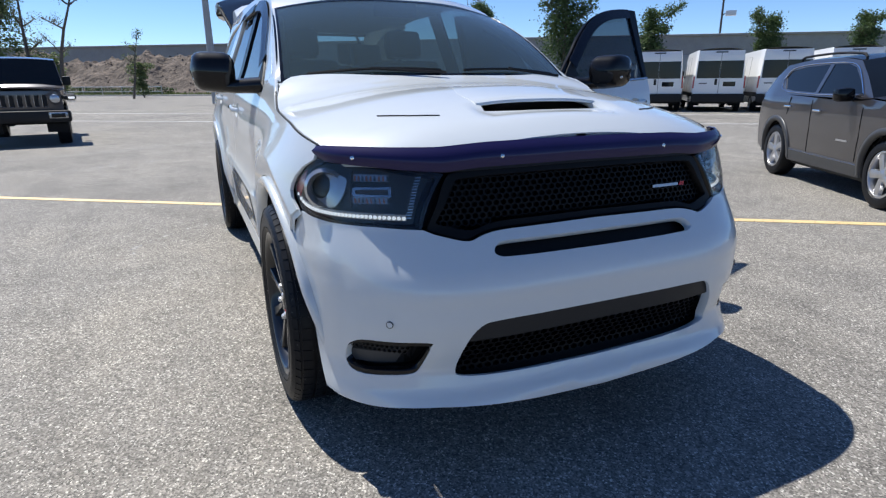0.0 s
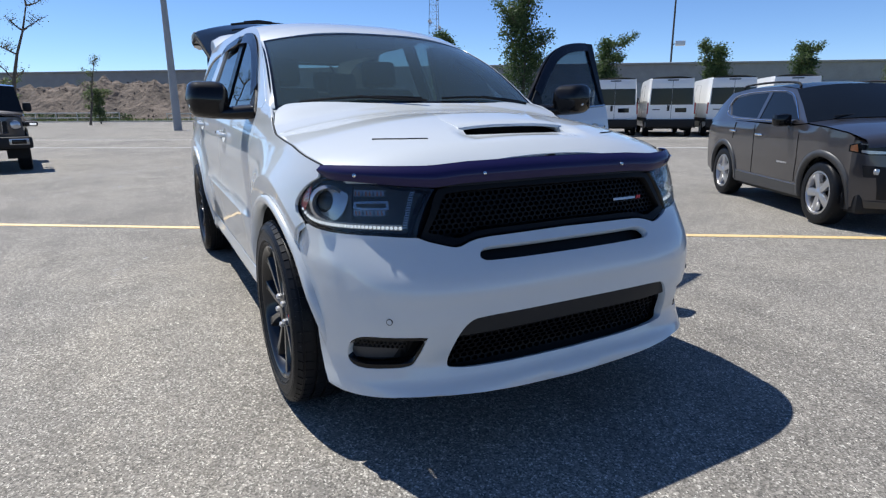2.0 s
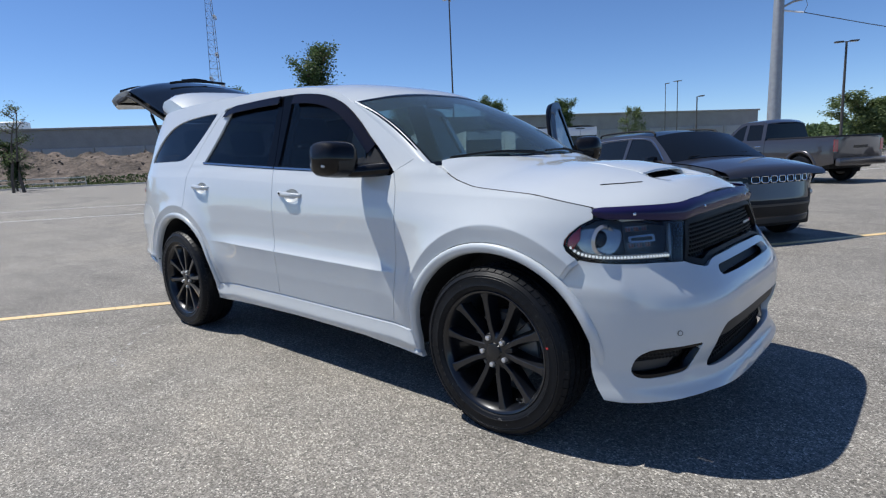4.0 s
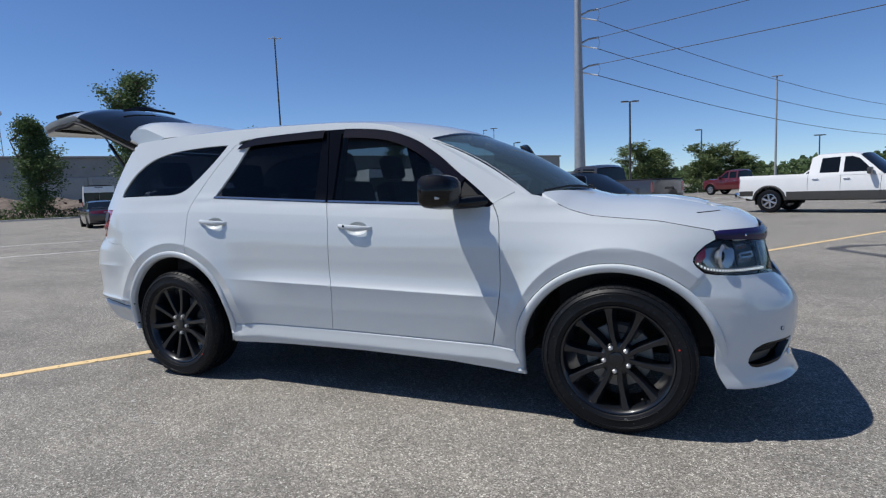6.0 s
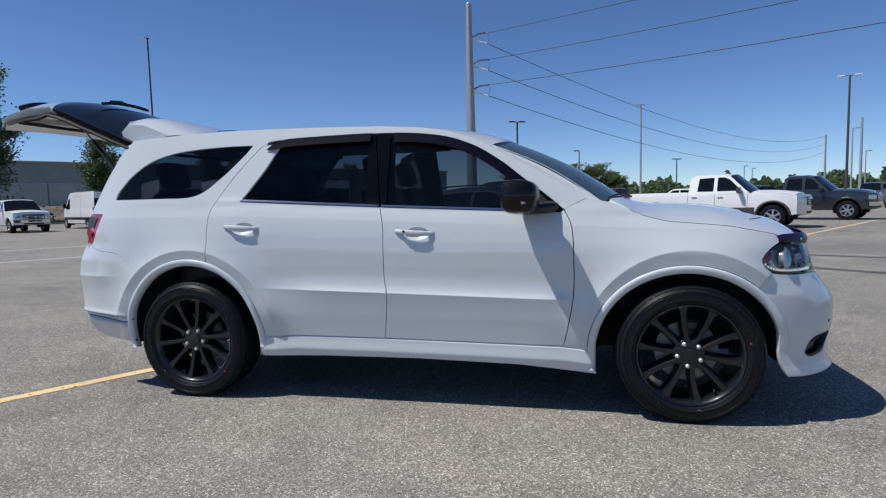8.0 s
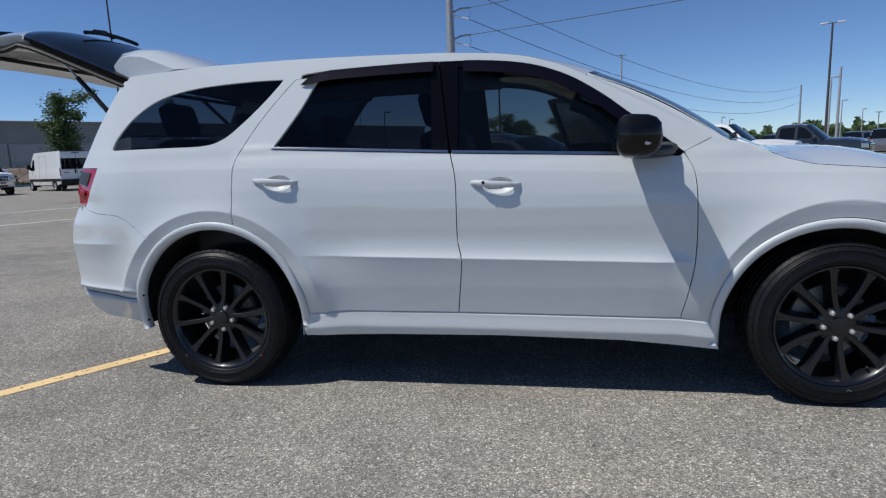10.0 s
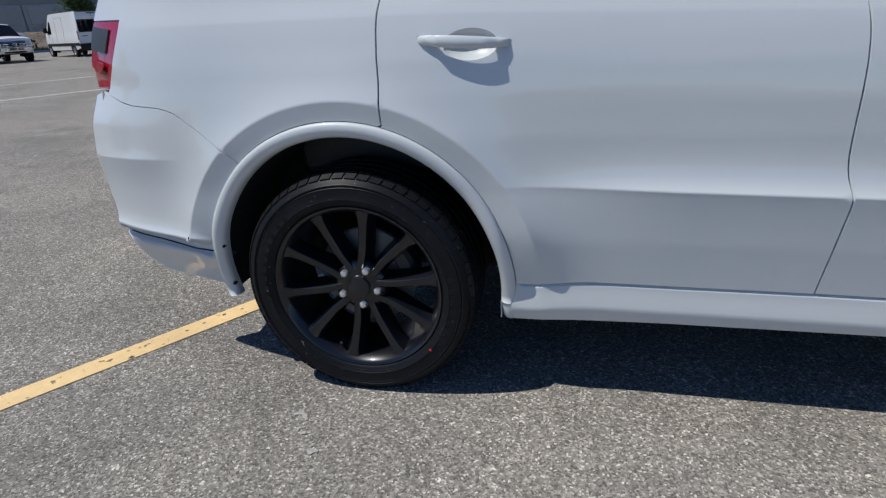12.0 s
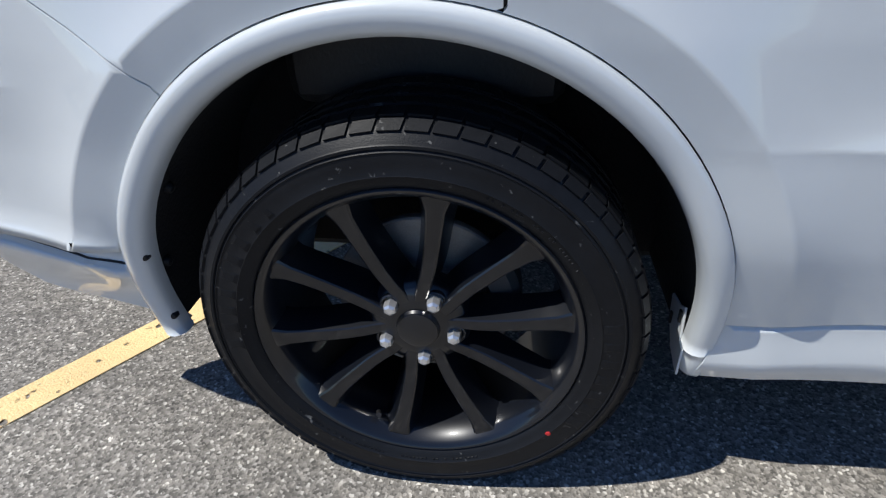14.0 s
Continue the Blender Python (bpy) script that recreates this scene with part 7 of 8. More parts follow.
pickup(put(11.43, 25.13, -34), DARK_PAINT, DARK_PAINT, "black crew-cab pickup with chrome bumper and wheels", -.55)
pickup(put(-32.5, 24.6, -25), FLEET_WHITE, FLEET_WHITE, "white crew-cab pickup with chrome grille facing the camera", -.55)
coupe(put(-28.8, 17.7, 152), GREY_PAINT, "dark grey two-door coupe with full-width red tail lamp")
wagon(put(23.5, 41.0, 62), SILVER_PAINT, "silver SUV parked at the far end of the lot")
pickup(put(5.0, 47.8, 140), RED_PAINT, RED_PAINT, "dark red pickup parked far across the lot")
for x, y, h, pt in ((18, 52, 20, DARK_PAINT), (27, 50, 30, SILVER_PAINT), (12, 58, 150, FLEET_WHITE), (33, 55, 60, DARK_PAINT), (20, 47, 20, GREY_PAINT)):
    wagon(put(x, y, h), pt, "car parked far across the lot", "distant parked cars")

# ---------------------------------------------------------------- landscape


def tree(at, height, spread, seed, leaf_mat, leaves=2600, bare=0.25, lean=0.0, leaf=.16, name="tree", label="", dense_foot=False):
    """A tapered trunk with forking limbs and a crown of single leaves."""
    rng = random.Random(seed)
    root = thing(name, label or "young leafy tree with open crown on a verge", "tree", pose(*at, 0, 0, rng.random() * 360))
    bm = bmesh.new()
    tips = []

    def limb(p, d, length, r, depth):
        n = 5
        pts = [p]
        for i in range(n):
            d = (d + Vector((rng.uniform(-.16, .16), rng.uniform(-.16, .16), .05))).normalized()
            p = p + d * (length / n)
            pts.append(p)
            if depth < 3 and i >= 1:
                for _ in range(rng.choice((1, 1, 2)) if depth else 2):
                    az = rng.random() * 2 * math.pi
                    up = rng.uniform(.25, .75)
                    q = Vector((math.cos(az), math.sin(az), up)).normalized()
                    limb(p, q, length * rng.uniform(.32, .52) * (spread if depth == 0 else 1), r * .42, depth + 1)
            if depth >= 1:
                tips.append((p, length))
        rings = []
        for i, q in enumerate(pts):
            t = (pts[min(i + 1, n)] - pts[max(i - 1, 0)]).normalized().to_track_quat("Z", "Y")
            rr = r * (1 - .75 * i / n)
            rings.append([bm.verts.new(q + t @ Vector((rr * math.cos(2 * math.pi * k / 5), rr * math.sin(2 * math.pi * k / 5), 0))) for k in range(5)])
        for a, b in zip(rings, rings[1:]):
            for k in range(5):
                bm.faces.new((a[k], a[(k + 1) % 5], b[(k + 1) % 5], b[k]))

    limb(Vector((0, 0, -.05)), Vector((lean, 0, 1)).normalized(), height * .86, height * .016 + .02, 0)
    part("trunk", bm, BARK, root)
    if leaves:
        V, F = [], []
        tips = [t for t in tips if t[0].z > height * (.05 if dense_foot else bare)]
        # clumps of leaves fill a tall uneven crown round the limbs
        clumps = []
        low = .06 if dense_foot else bare
        for _ in range(int((46 + height * 5) * (2.2 if spread > .9 else 1))):
            h = low + (.97 - low) * rng.random() ** .9
            wide = (.20 + .13 * spread) * height * (math.sin(math.pi * min(.97, .30 + .70 * h)) ** .8) * (1.05 if spread > .9 else .6 if dense_foot else .8)
            az, rr = rng.random() * 6.283, wide * rng.random() ** .6
            clumps.append((Vector((rr * math.cos(az) + lean * h * height, rr * math.sin(az), h * height)), rng.uniform(.028, .055) * height))
        for n_leaf in range(int(leaves * (4.0 if spread > .9 else 2.4))):
            s = leaf * rng.uniform(.55, 1.25)
            if (n_leaf % 3 == 0 or name == "bare_tree") and tips:
                p, ln = tips[int(rng.random() * len(tips))]
                c = p + Vector((rng.gauss(0, 1), rng.gauss(0, 1), rng.gauss(0, .8))) * (.022 * height + .06)
            else:
                p, ln = clumps[int(rng.random() * len(clumps))]
                c = p + Vector((rng.gauss(0, 1), rng.gauss(0, 1), rng.gauss(0, .8))) * ln
            c.z = max(c.z, .1)
            u = Vector((rng.gauss(0, 1), rng.gauss(0, 1), rng.gauss(0, .6))).normalized()
            w = u.cross(Vector((rng.gauss(0, 1), rng.gauss(0, 1), rng.gauss(0, 1)))).normalized()
            k = len(V)
            V += [c - u * s * .5, c + w * s * .28 + u * s * .05, c + u * s * .5, c - w * s * .28 + u * s * .05]
            F.append((k, k + 1, k + 2, k + 3))
        ob = mesh_part("crown", V, F, leaf_mat, root, "", False)
        ob["kind"] = "stuff"
    return root


def foliage(name, a, b):
    m = material(name, a, .6, var=.3, scale=.9)
    nt = m.node_tree
    bs = nt.nodes["Principled BSDF"]
    geo = nt.nodes.new("ShaderNodeNewGeometry")
    mx = nt.nodes.new("ShaderNodeMix")
    mx.data_type = "RGBA"
    mx.inputs[6].default_value, mx.inputs[7].default_value = (*a, 1), (*b, 1)
    nt.links.new(geo.outputs["Random Per Island"], mx.inputs[0])
    nt.links.new(mx.outputs[2], bs.inputs["Base Color"])
    tr = nt.nodes.new("ShaderNodeBsdfTranslucent")
    nt.links.new(mx.outputs[2], tr.inputs[0])
    ms = nt.nodes.new("ShaderNodeMixShader")
    ms.inputs[0].default_value = .35
    nt.links.new(bs.outputs[0], ms.inputs[1])
    nt.links.new(tr.outputs[0], ms.inputs[2])
    nt.links.new(ms.outputs[0], nt.nodes["Material Output"].inputs[0])
    return m


LEAF_A = foliage("tree_leaves", (.040, .072, .024), (.115, .175, .062))
LEAF_B = foliage("pale_tree_leaves", (.075, .115, .038), (.19, .24, .10))
HEDGE = foliage("hedge_leaves", (.020, .042, .012), (.06, .10, .03))
GRASS = foliage("grass_blades", (.06, .10, .025), (.19, .22, .08))
BARK = material("bark", (.10, .085, .07), .9, var=.3, scale=6, bump=.6, bump_scale=40)
DIRT = material("red_brown_dirt", (.118, .092, .074), .95, var=.5, scale=.35, bump=.8, bump_scale=1.1)
_d = DIRT.node_tree
for _q in _d.nodes:
    if _q.bl_idname == "ShaderNodeBump":
        _q.inputs["Distance"].default_value, _q.inputs["Strength"].default_value = .5, 1.0
    elif _q.bl_idname == "ShaderNodeMapRange":
        _q.inputs[1].default_value, _q.inputs[2].default_value = .62, .98
TURF = material("dry_turf", (.14, .15, .07), .95, var=.3, scale=1.2, bump=.6, bump_scale=30)
CONCRETE = material("kerb_concrete", (.42, .40, .36), .9, var=.15, scale=3, bump=.3, bump_scale=60)
PANEL_A = material("precast_panel", (.42, .41, .40), .85, var=.10, scale=.8, obj_random=.10)
PANEL_B = material("weathered_parapet", (.32, .31, .30), .85, var=.12, scale=.6)
GALV = material("galvanised_steel", (.36, .37, .38), .55, metal=.6, var=.12, scale=3)
POLE_GREY = material("painted_pole", (.30, .31, .32), .55, var=.10, scale=2)
POLE_DARK = material("bronze_pole", (.06, .055, .05), .5, var=.1, scale=2)
FENCE = material("grey_fence_paint", (.42, .43, .42), .6, var=.15, scale=4)
WIRE = material("power_line", (.05, .05, .055), .5)
SIGN_RED = material("sign_red", (.42, .03, .03), .5, var=.1, scale=8)

# warehouse: precast facade along the far side of the lot, with a roof
D_WALL, H_WALL = 100.0, 8.7
house = tagged(thing("warehouse", "long low grey precast concrete warehouse beyond the car park", "building", Matrix.Translation(lot(0, D_WALL)) @ Matrix.Rotation(radians(56), 4, "Z")))
bm = box_bm((204, 30, H_WALL - .3), Matrix.Translation((-5, 15.3, (H_WALL - .3) / 2)))
part("wall", bm, PANEL_B, house, angle=0)
part("roof", box_bm((204.6, 30.6, .35), Matrix.Translation((-5, 15.3, H_WALL - .15)), .05, 1), PANEL_B, house, "flat roof with dark parapet edge", angle=0)
pm = bpy.data.meshes.new("facade_panel")
_b = box_bm((7.3, .16, 5.4), Matrix.Identity(4), .04, 1)
_b.to_mesh(pm); _b.free()
pm.materials.append(PANEL_A)
wm = bpy.data.meshes.new("facade_inset")
_b = box_bm((2.9, .10, 2.3), Matrix.Identity(4), .03, 1)
_b.to_mesh(wm); _b.free()
wm.materials.append(PANEL_A)
for i in range(27):
    p = new("facade_panel", pm)
    p.parent = house
    p.matrix_basis = Matrix.Translation((-103 + 7.5 * i, .20, 2.75))
    for k in range(2):
        for j in range(2):
            q = new("facade_inset", wm)
            q.parent = house
            q.matrix_basis = Matrix.Translation((-103 + 7.5 * i - 1.7 + 3.4 * k, .07, 1.45 + 2.6 * j))
part("rooftop_unit", box_bm((6, 3, 1.6), Matrix.Translation((-46, 6, H_WALL + .7)), .1, 1), FLEET_WHITE, house)

# verge: kerb, turf, heap of dirt
bm = bmesh.new()
for a0, a1 in ((-120, 90),):
    n = 60
    rows = [[bm.verts.new(lot(a0 + (a1 - a0) * i / n, d, z)) for d, z in ((61.8, .0), (61.85, .15), (62.2, .16), (62.2, .0))] for i in range(n + 1)]
    for p, q in zip(rows, rows[1:]):
        for j in range(3):
            bm.faces.new((p[j], p[j + 1], q[j + 1], q[j]))
tagged(part("kerb", bm, CONCRETE), "pale concrete kerb along the grass verge", "kerb", kind="structure")
bm = bmesh.new()
rows = [[bm.verts.new(lot(a, d, .12 + .05 * noise.noise((a * .2, d * .2, 0)))) for d in np.linspace(62.2, 101, 14)] for a in np.linspace(-120, 90, 50)]
for p, q in zip(rows, rows[1:]):
    for j in range(13):
        bm.faces.new((p[j], p[j + 1], q[j + 1], q[j]))
tagged(part("verge", bm, TURF), "dry mown grass verge between lot and warehouse", "grass", kind="structure")


def berm_height(a, d):
    body = float(np.interp(a, [-120, -95, -60, -35, -22, -14, -6, 2, 20, 34], [5.6, 6.0, 5.6, 4.8, 3.6, 2.6, 2.0, 1.6, 1.7, .2]))
    k = ease(70, 79, d) * (1 - ease(86, 93, d))
    n = noise.fractal((a * .16, d * .22, 3.1), .8, 2.2, 6) * 1.3
    ridge = sum((1 - abs(noise.noise((a * f + d * f * .7, d * f * .5, 7.0 + f)))) ** 4 * g for f, g in ((.09, 1.0), (.23, .7), (.55, .4), (1.3, .25)))
    return max(.1, body * k * (.60 + .10 * n + .26 * ridge) + .12)


bm = bmesh.new()
rows = [[bm.verts.new(lot(a, d, berm_height(a, d))) for d in np.linspace(69, 94, 60)] for a in np.linspace(-120, 34, 330)]
for p, q in zip(rows, rows[1:]):
    for j in range(59):
        bm.faces.new((p[j], p[j + 1], q[j + 1], q[j]))
tagged(part("dirt_heap", bm, DIRT, angle=20), "long heap of red-brown excavated dirt and rubble", "dirt", kind="stuff")
# rubble on the heap
V, F = [], []
rng = random.Random(12)
for _ in range(900):
    a, d = rng.uniform(-110, 30), rng.uniform(70, 86)
    z = berm_height(a, d)
    s = rng.uniform(.08, .34)
    c = lot(a, d, z + s * .1)
    k = len(V)
    ax = [Vector((rng.gauss(0, 1), rng.gauss(0, 1), rng.gauss(0, .6))).normalized() for _ in range(3)]
    ax[1] = ax[0].cross(ax[1]).normalized()
    ax[2] = ax[0].cross(ax[1])
    V += [c + ax[j] * s * sg * rng.uniform(.4, 1.0) for j in range(3) for sg in (1, -1)]
    F += [(k, k + 2, k + 4), (k + 2, k + 1, k + 4), (k + 1, k + 3, k + 4), (k + 3, k, k + 4), (k + 2, k, k + 5), (k + 1, k + 2, k + 5), (k + 3, k + 1, k + 5), (k, k + 3, k + 5)]
tagged(mesh_part("rubble", V, F, DIRT, None, "", False), "loose clods and broken stones on the dirt heap", "rubble", kind="stuff")
# grass tufts along the kerb
V, F = [], []
for _ in range(7000):
    a, d = rng.uniform(-110, 80), 62.3 + abs(rng.gauss(0, 2.2))
    c = lot(a, d, .13)
    h = rng.uniform(.12, .4)
    az = rng.random() * 6.28
    w = Vector((math.cos(az), math.sin(az), 0)) * .06
    k = len(V)
    V += [c - w, c + w, c + Vector((rng.gauss(0, .08), rng.gauss(0, .08), h))]
    F.append((k, k + 1, k + 2))
tagged(mesh_part("grass", V, F, GRASS, None, "", False), "patchy dry grass along the kerb", "grass", kind="stuff")


def hedge(a0, a1, d, h, w, seed, label):
    rng = random.Random(seed)
    V, F = [], []
    n = int((a1 - a0) * 130)
    for _ in range(n):
        a = rng.uniform(a0, a1)
        u = rng.random() * 2 * math.pi
        r = rng.random() ** .35
        top = h * (.85 + .25 * noise.noise((a * .6, seed, 0)))
        c = lot(a, d + w * .5 * r * math.cos(u), top * .5 + top * .5 * r * math.sin(u))
        s = rng.uniform(.08, .18)
        x = Vector((rng.gauss(0, 1), rng.gauss(0, 1), rng.gauss(0, 1))).normalized()
        y = x.cross(Vector((rng.gauss(0, 1), rng.gauss(0, 1), rng.gauss(0, 1)))).normalized()
        k = len(V)
        V += [c - x * s, c + y * s * .5, c + x * s, c - y * s * .5]
        F.append((k, k + 1, k + 2, k + 3))
    return tagged(mesh_part("hedge", V, F, HEDGE, None, "", False), label, "hedge", kind="stuff")


hedge(-24, 8, 64.5, 1.25, 1.3, 3, "low dark green clipped hedge along the verge")
hedge(-62, -46, 65.5, 1.2, 1.6, 5, "dark green hedge behind a pale railing")
hedge(40, 75, 64.5, 1.2, 1.3, 8, "low dark green hedge along the verge")
hedge(48.6, 54.1, 32.0, .85, 1.0, 11, "low dark hedge round the foot of spreading trees")


def rail_fence(a0, a1, d, h, rails, step):
    root = thing("rail_fence", "pale grey steel railing along the verge", "fence", Matrix.Identity(4))
    for k in range(rails):
        z = h * (k + 1) / rails
        part("rail", box_bm(((lot(a1, d) - lot(a0, d)).length, .07, .12), Matrix.Translation(lot((a0 + a1) / 2, d, z - .05)) @ Matrix.Rotation(radians(56), 4, "Z"), .015, 1), FENCE, root)
    n = int((a1 - a0) / step)
    for i in range(n + 1):
        part("post", box_bm((.09, .09, h + .05), Matrix.Translation(lot(a0 + (a1 - a0) * i / n, d + .08, (h + .05) / 2)), .012, 1), FENCE, root)
    return root


rail_fence(-60, -46, 62.9, 1.15, 2, 2.4)
rail_fence(-40, -22, 63.2, 1.0, 2, 3.0)

# trees: (a, d, height, spread, leaves)
for i, (x, y, h, sp, lv, mat, df) in enumerate((
        (-53.0, 39.3, 14.6, .50, 6400, LEAF_A, True), (-47.8, 47.1, 8.9, .56, 5200, LEAF_A, True), (-40.9, 57.4, 8.0, .50, 4600, LEAF_A, True), (-35.7, 65.2, 8.0, .55, 4600, LEAF_A, True),
        (-29.5, 74.2, 6.9, .45, 2200, LEAF_B, False), (-58.1, 31.9, 9.4, .86, 7400, LEAF_A, True),
        (-2.5, 65.5, 4.9, .95, 5200, LEAF_B, True), (2.9, 73.0, 4.7, .95, 4600, LEAF_B, True), (6.6, 75.0, 4.4, .95, 3600, LEAF_B, True),
        (-60.5, -14.5, 10.2, .88, 3400, LEAF_B, False), (-63.5, -18.5, 11.2, .89, 3600, LEAF_B, False), (-60.0, 10.2, 4.2, .7, 2200, HEDGE, True), (-66, -4.4, 3.4, .8, 1600, LEAF_B, True), (-57.5, -10.6, 3.6, .9, 1800, LEAF_B, True))):
    t = tree((x, y, 0.05), h, sp, 20 + i, mat, lv, .22, .03 * (i % 3 - 1), .32 if h > 12 else .25 if h > 7 else .19, dense_foot=df)
    if sp == .95:
        t.scale = (1.5, 1.5, 1)
for i, (x, y, h) in enumerate(((-55.4, -10.0, 11.5), (-57.6, -12.2, 12.0), (-61.0, -5.1, 6.6), (-53.0, 9.2, 7.4), (-53.6, 8.6, 7.0))):
    t = tree((x, y, 0), h, .35, 60 + i, LEAF_B, 260, .15, .05 * (i % 2), .14, "bare_tree", "thin nearly bare tree with dead upper branches")

# tree line far off
V, F = [], []
for _ in range(26000):
    az = radians(rng.uniform(40, 100))
    D = rng.uniform(230, 330)
    top = 6.5 + 4 * noise.noise((math.degrees(az) * .35, 0, 2)) + 4 * noise.noise((math.degrees(az) * 1.4, 5, 2))
    c = Vector((D * math.cos(az), D * math.sin(az), max(.5, top) * rng.random() ** .6))
    s = rng.uniform(.5, 1.3)
    x = Vector((rng.gauss(0, 1), rng.gauss(0, 1), rng.gauss(0, 1))).normalized()
    y = x.cross(Vector((rng.gauss(0, 1), rng.gauss(0, 1), rng.gauss(0, 1)))).normalized()
    k = len(V)
    V += [c - x * s, c + y * s * .6, c + x * s, c - y * s * .6]
    F.append((k, k + 1, k + 2, k + 3))
tagged(mesh_part("distant_trees", V, F, LEAF_A, None, "", False), "line of distant green trees on the horizon", "trees", kind="stuff")


def light_pole(at, h, heads, mat=POLE_GREY, r=.10, az=0.0, base=False, arm=.75, head=None):
    root = thing("light_pole", "tall car-park light pole with flat lamp heads", "street lamp", pose(*at, 0, 0, az), "light poles")
    part("pole", rod_bm((0, 0, 0), (0, 0, h), r, r * .62, 12), mat, root)
    if base:
        part("pole_base", rod_bm((0, 0, 0), (0, 0, .7), .30, .30, 20), CONCRETE, root)
    for i in range(heads):
        a = 2 * math.pi * i / max(1, heads)
        d = Vector((math.cos(a), math.sin(a), 0))
        hd = part("lamp_head", box_bm((.70, .34, .13), Matrix.Translation(d * arm + Vector((0, 0, h))) @ Matrix.Rotation(a, 4, "Z"), .04, 2), head or mat, root)
        part("lamp_arm", rod_bm((0, 0, h - .05), d * (arm - .2) + Vector((0, 0, h)), .04, .04, 8), mat, hd)
        part("lamp_lens", box_bm((.5, .24, .02), Matrix.Translation(d * arm + Vector((0, 0, h - .075))) @ Matrix.Rotation(a, 4, "Z"), .005, 1), LENS_WHITE, hd)
    return root


light_pole((-37.6, 1.1, 0), 9.5, 4, POLE_GREY, .26, 20, False, .62)
high_mast = light_pole((-68.2, 81.3, 0), 29.9, 4, POLE_DARK, .19, 30, arm=.85, head=FLEET_WHITE)
low_head = part("lamp_head", box_bm((1.6, .8, .8), Matrix.Translation((1.25, .25, 11.9)) @ Matrix.Rotation(radians(11), 4, "Z"), .12, 2), FLEET_WHITE, high_mast, "pale floodlight head")
part("lamp_arm", rod_bm((0, 0, 11.7), (.6, .12, 11.9), .08, .08, 8), POLE_DARK, low_head)
light_pole((-4.45, 58.6, 0), 9.6, 2, POLE_DARK, .14, 20, arm=.55)
light_pole((2.4, 76.0, 0), 7.6, 1, POLE_DARK, .11, 160, arm=.4)
light_pole((12.9, 97.5, 0), 16.5, 2, POLE_GREY, .18, 0, arm=.4)
light_pole((30.4, 65.8, 0), 13.55, 2, POLE_DARK, .15, 340, arm=.75, head=FLEET_WHITE)
light_pole((39.5, 86.0, 0), 9.9, 1, POLE_GREY, .13, -20, arm=.6)
light_pole((41.5, 88.0, 0), 11.5, 0, POLE_GREY, .22, 0)
light_pole((49.9, 105.4, 0), 7.9, 1, POLE_GREY, .12, 0, arm=.5)
light_pole((17.6, 91.6, 0), 6.9, 2, POLE_DARK, .12, 20, arm=.4)
light_pole((40.9, 140.7, 0), 7.6, 1, POLE_DARK, .12, 0, arm=.5)
light_pole((42.5, 140.3, 0), 7.0, 1, POLE_DARK, .12, 0, arm=.5)
light_pole((-36.1, 102.2, 0), 12.6, 1, POLE_DARK, .08, 0, arm=.3)
light_pole((-34.7, 104.2, 0), 13.0, 2, POLE_DARK, .09, 0, arm=.35)
light_pole((-20.5, 70.5, 0), 7.2, 1, POLE_DARK, .11, 330, arm=.7)
light_pole((65.6, 131.1, 0), 7.5, 1, POLE_GREY, .13, 20, arm=.5)
light_pole((68.1, 130.0, 0), 6.7, 2, POLE_GREY, .13, 20, arm=.5)

# power pole with arms and lines
pp = thing("power_pole", "tall grey steel power pole with short davit arms and insulators", "utility pole", pose(-8.62, 53.2, 0, 0, 0, 20))
part("shaft", rod_bm((0, 0, 0), (0, 0, 20.6), .58, .28, 16), GALV, pp)
part("pole_cap", rod_bm((0, 0, 20.6), (0, 0, 20.75), .30, .22, 16), GALV, pp)
tips = []
for i, z in enumerate((17.5, 14.9, 12.4)):
    armp = part("davit_arm", tube_bm([(0.25, 0, z - .1), (1.0, -.05, z + .25), (1.9, -.1, z + .35)], .09), GALV, pp)
    part("insulator", rod_bm((.30, -.1, z - .35), (1.75, -.35, z - .75), .075, .065, 8), FLEET_WHITE, armp)
    part("jumper", tube_bm([(1.75, -.35, z - .75), (2.0, -.3, z - .2), (1.9, -.1, z + .3)], .02), WIRE, armp)
    tips.append(pp.matrix_basis @ Vector((1.75, -.35, z - .75)))
for i, t in enumerate(tips):
    for end, sag in ((Vector((83, 205, 19.2 - 2.5 * i)), 5.0),):
        pts = [t.lerp(end, k / 24) - Vector((0, 0, sag * 4 * (k / 24) * (1 - k / 24))) for k in range(25)]
        tagged(part("power_line", tube_bm(pts, .035, 4), WIRE), "sagging dark overhead power line", "cable")
for z0 in (12.75, 15.25, 17.85):
    t = pp.matrix_basis @ Vector((1.9, -.1, z0))
    pts = [t + Vector((87, -49, .5)) * (k / 16) - Vector((0, 0, 1.2 * 4 * (k / 16) * (1 - k / 16))) for k in range(17)]
    tagged(part("power_line", tube_bm(pts, .03, 4), WIRE), "sagging dark overhead power line", "cable")
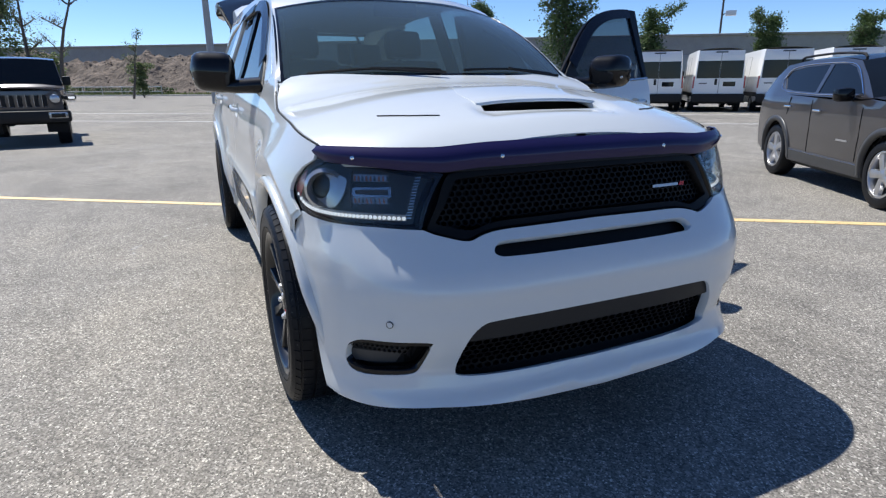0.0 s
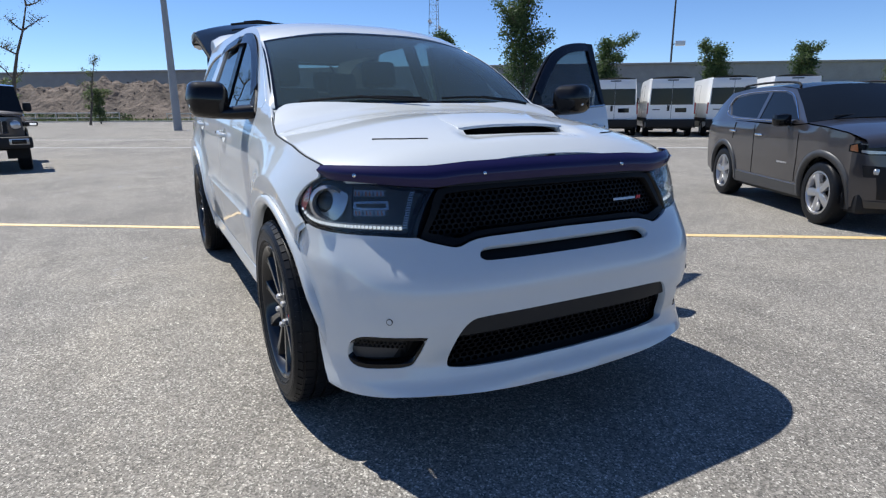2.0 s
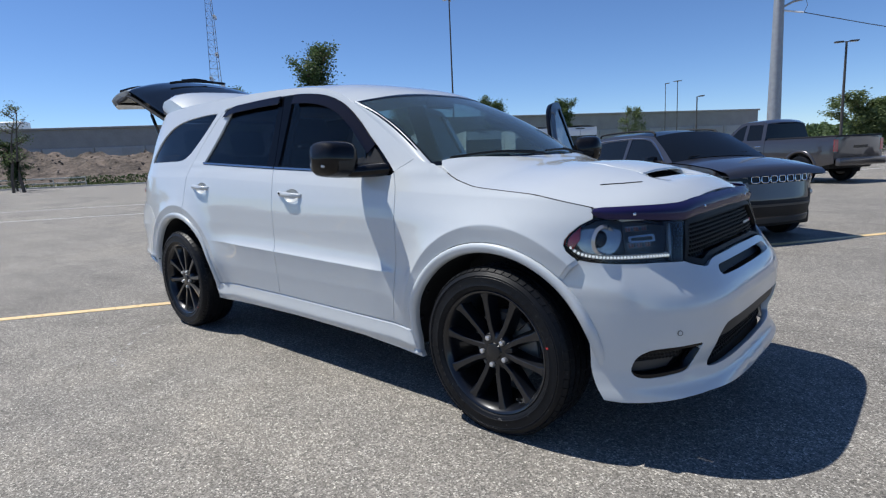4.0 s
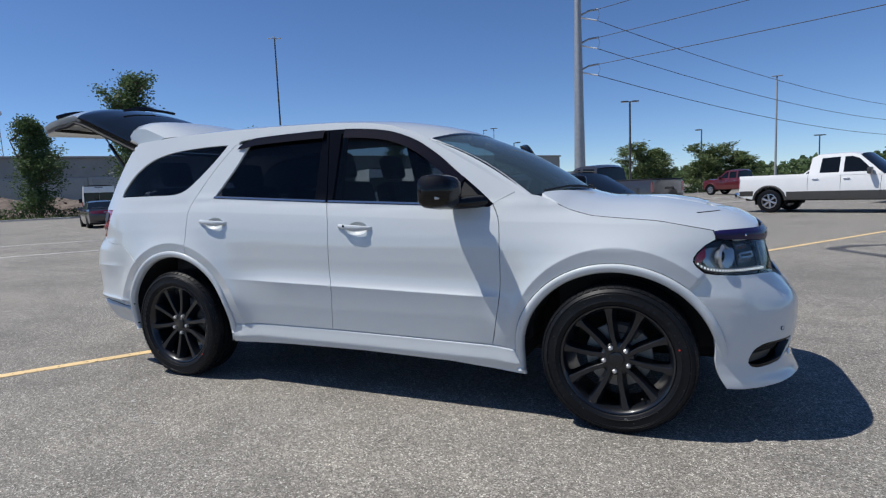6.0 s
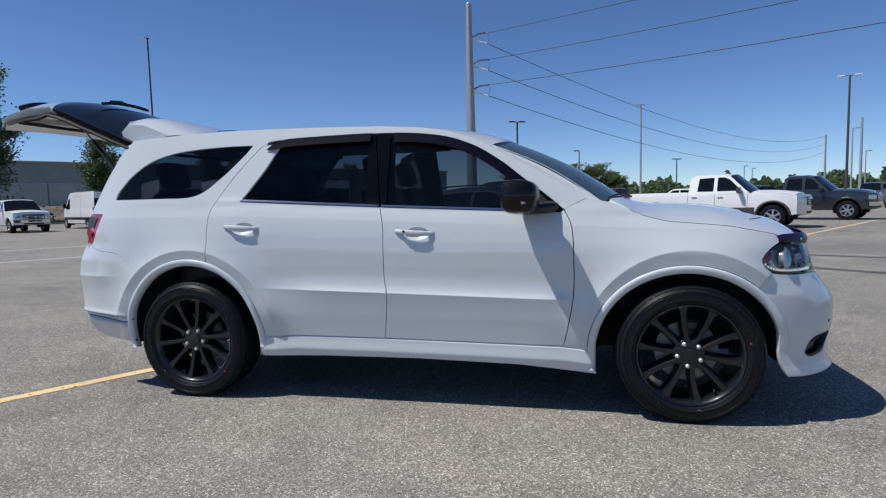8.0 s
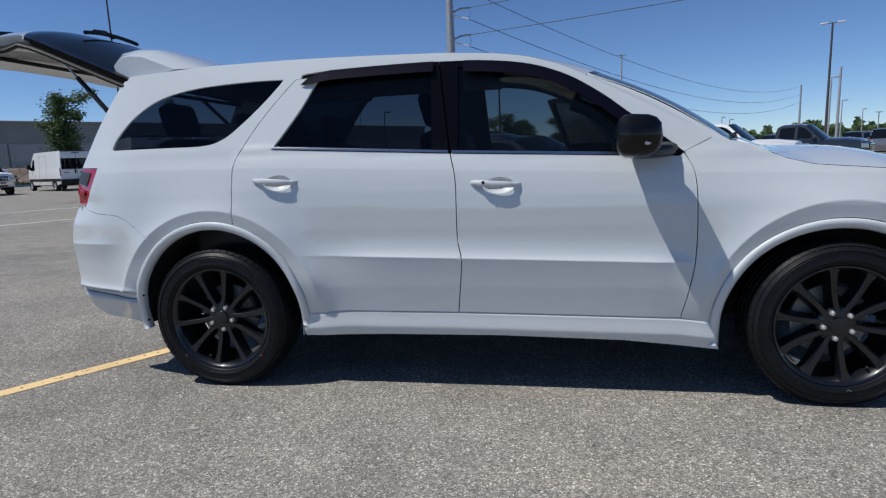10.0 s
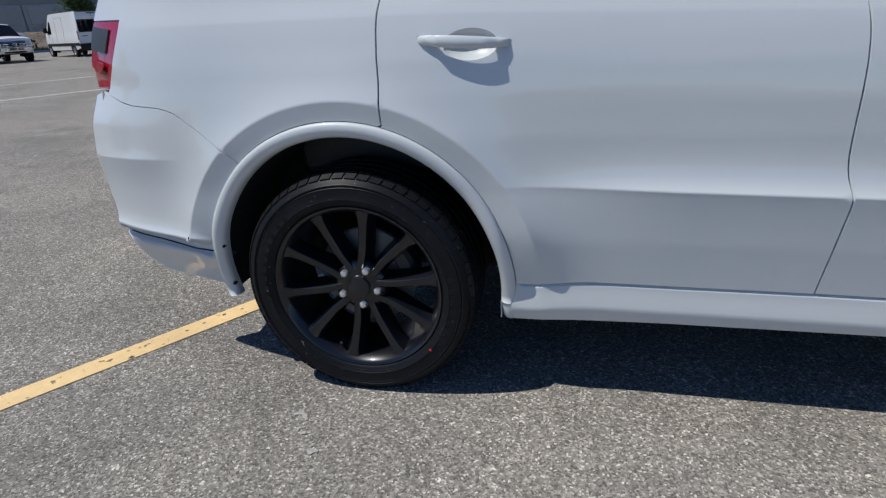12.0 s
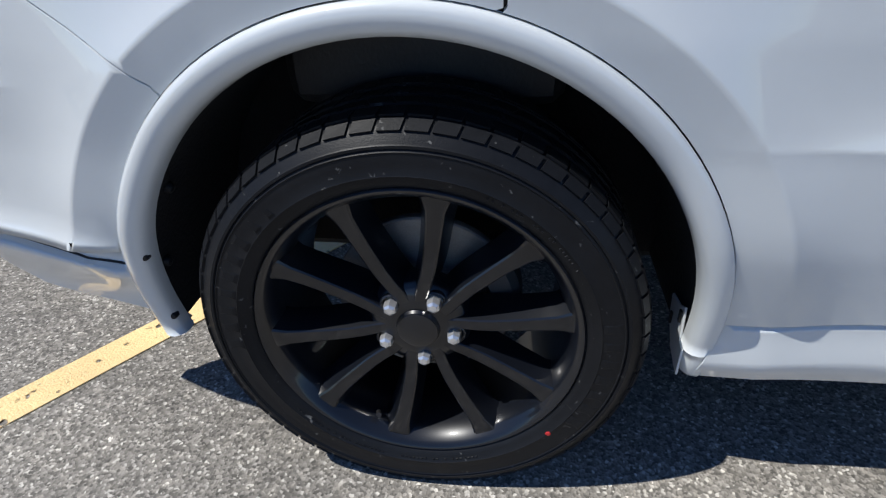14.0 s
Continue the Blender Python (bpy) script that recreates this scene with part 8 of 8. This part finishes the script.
far_pole = thing("power_pole", "distant slender grey steel power pole", "utility pole", pose(83, 205.4, 0))
part("shaft", rod_bm((0, 0, 0), (0, 0, 19.6), .40, .22, 10), GALV, far_pole)
part("pole_cap", rod_bm((0, 0, 19.6), (0, 0, 19.75), .24, .18, 10), GALV, far_pole)
for z in (19.2, 16.7, 14.2):
    part("davit_arm", rod_bm((0, 0, z - .2), (0, -.6, z + .1), .07, .05, 6), GALV, far_pole)

# lattice mast
mast = thing("lattice_mast", "tall slender steel lattice radio mast with small dishes", "mast", pose(-160, 83, 0, 0, 0, 15))
bm = bmesh.new()
H = 62.0
leg = lambda k, z: Vector((math.cos(2.094 * k) * (2.6 - 1.9 * z / H), math.sin(2.094 * k) * (2.6 - 1.9 * z / H), z))
for k in range(3):
    rod_bm(leg(k, 0), leg(k, H), .085, .06, 5, bm)
zs = np.linspace(0, H, 32)
for z0, z1 in zip(zs, zs[1:]):
    for k in range(3):
        rod_bm(leg(k, z0), leg((k + 1) % 3, z1), .030, .030, 4, bm)
        rod_bm(leg(k, z1), leg((k + 1) % 3, z1), .030, .030, 4, bm)
part("lattice", bm, POLE_DARK, mast)
for z, k in ((44, 0), (34, 1), (27, 2), (25, 0)):
    part("dish", lathe_bm([(0, 0), (.5, .12), (.8, .4)], Matrix.Translation(leg(k, z)) @ Matrix.Rotation(radians(80), 4, "Y"), 16), FLEET_WHITE, mast)

# stop sign and a marker cone at the kerb
sg_ = thing("stop_sign", "red octagonal traffic sign on a thin post", "sign", pose(-62.0, 10.3, 0, 0, 0, -12))
part("sign_post", rod_bm((0, 0, 0), (0, 0, 3.4), .04), GALV, sg_)
part("sign_plate", lathe_bm([(0, .012), (.46, .012), (.46, -.012), (0, -.012)], Matrix.Translation((.06, 0, 3.2)) @ Matrix.Rotation(radians(90), 4, "Y") @ Matrix.Rotation(radians(22.5), 4, "Z"), 8), SIGN_RED, sg_, angle=20)
part("sign_bar", box_bm((.01, .56, .16), Matrix.Translation((.08, 0, 3.2)), .002, 1), FLEET_WHITE, sg_)
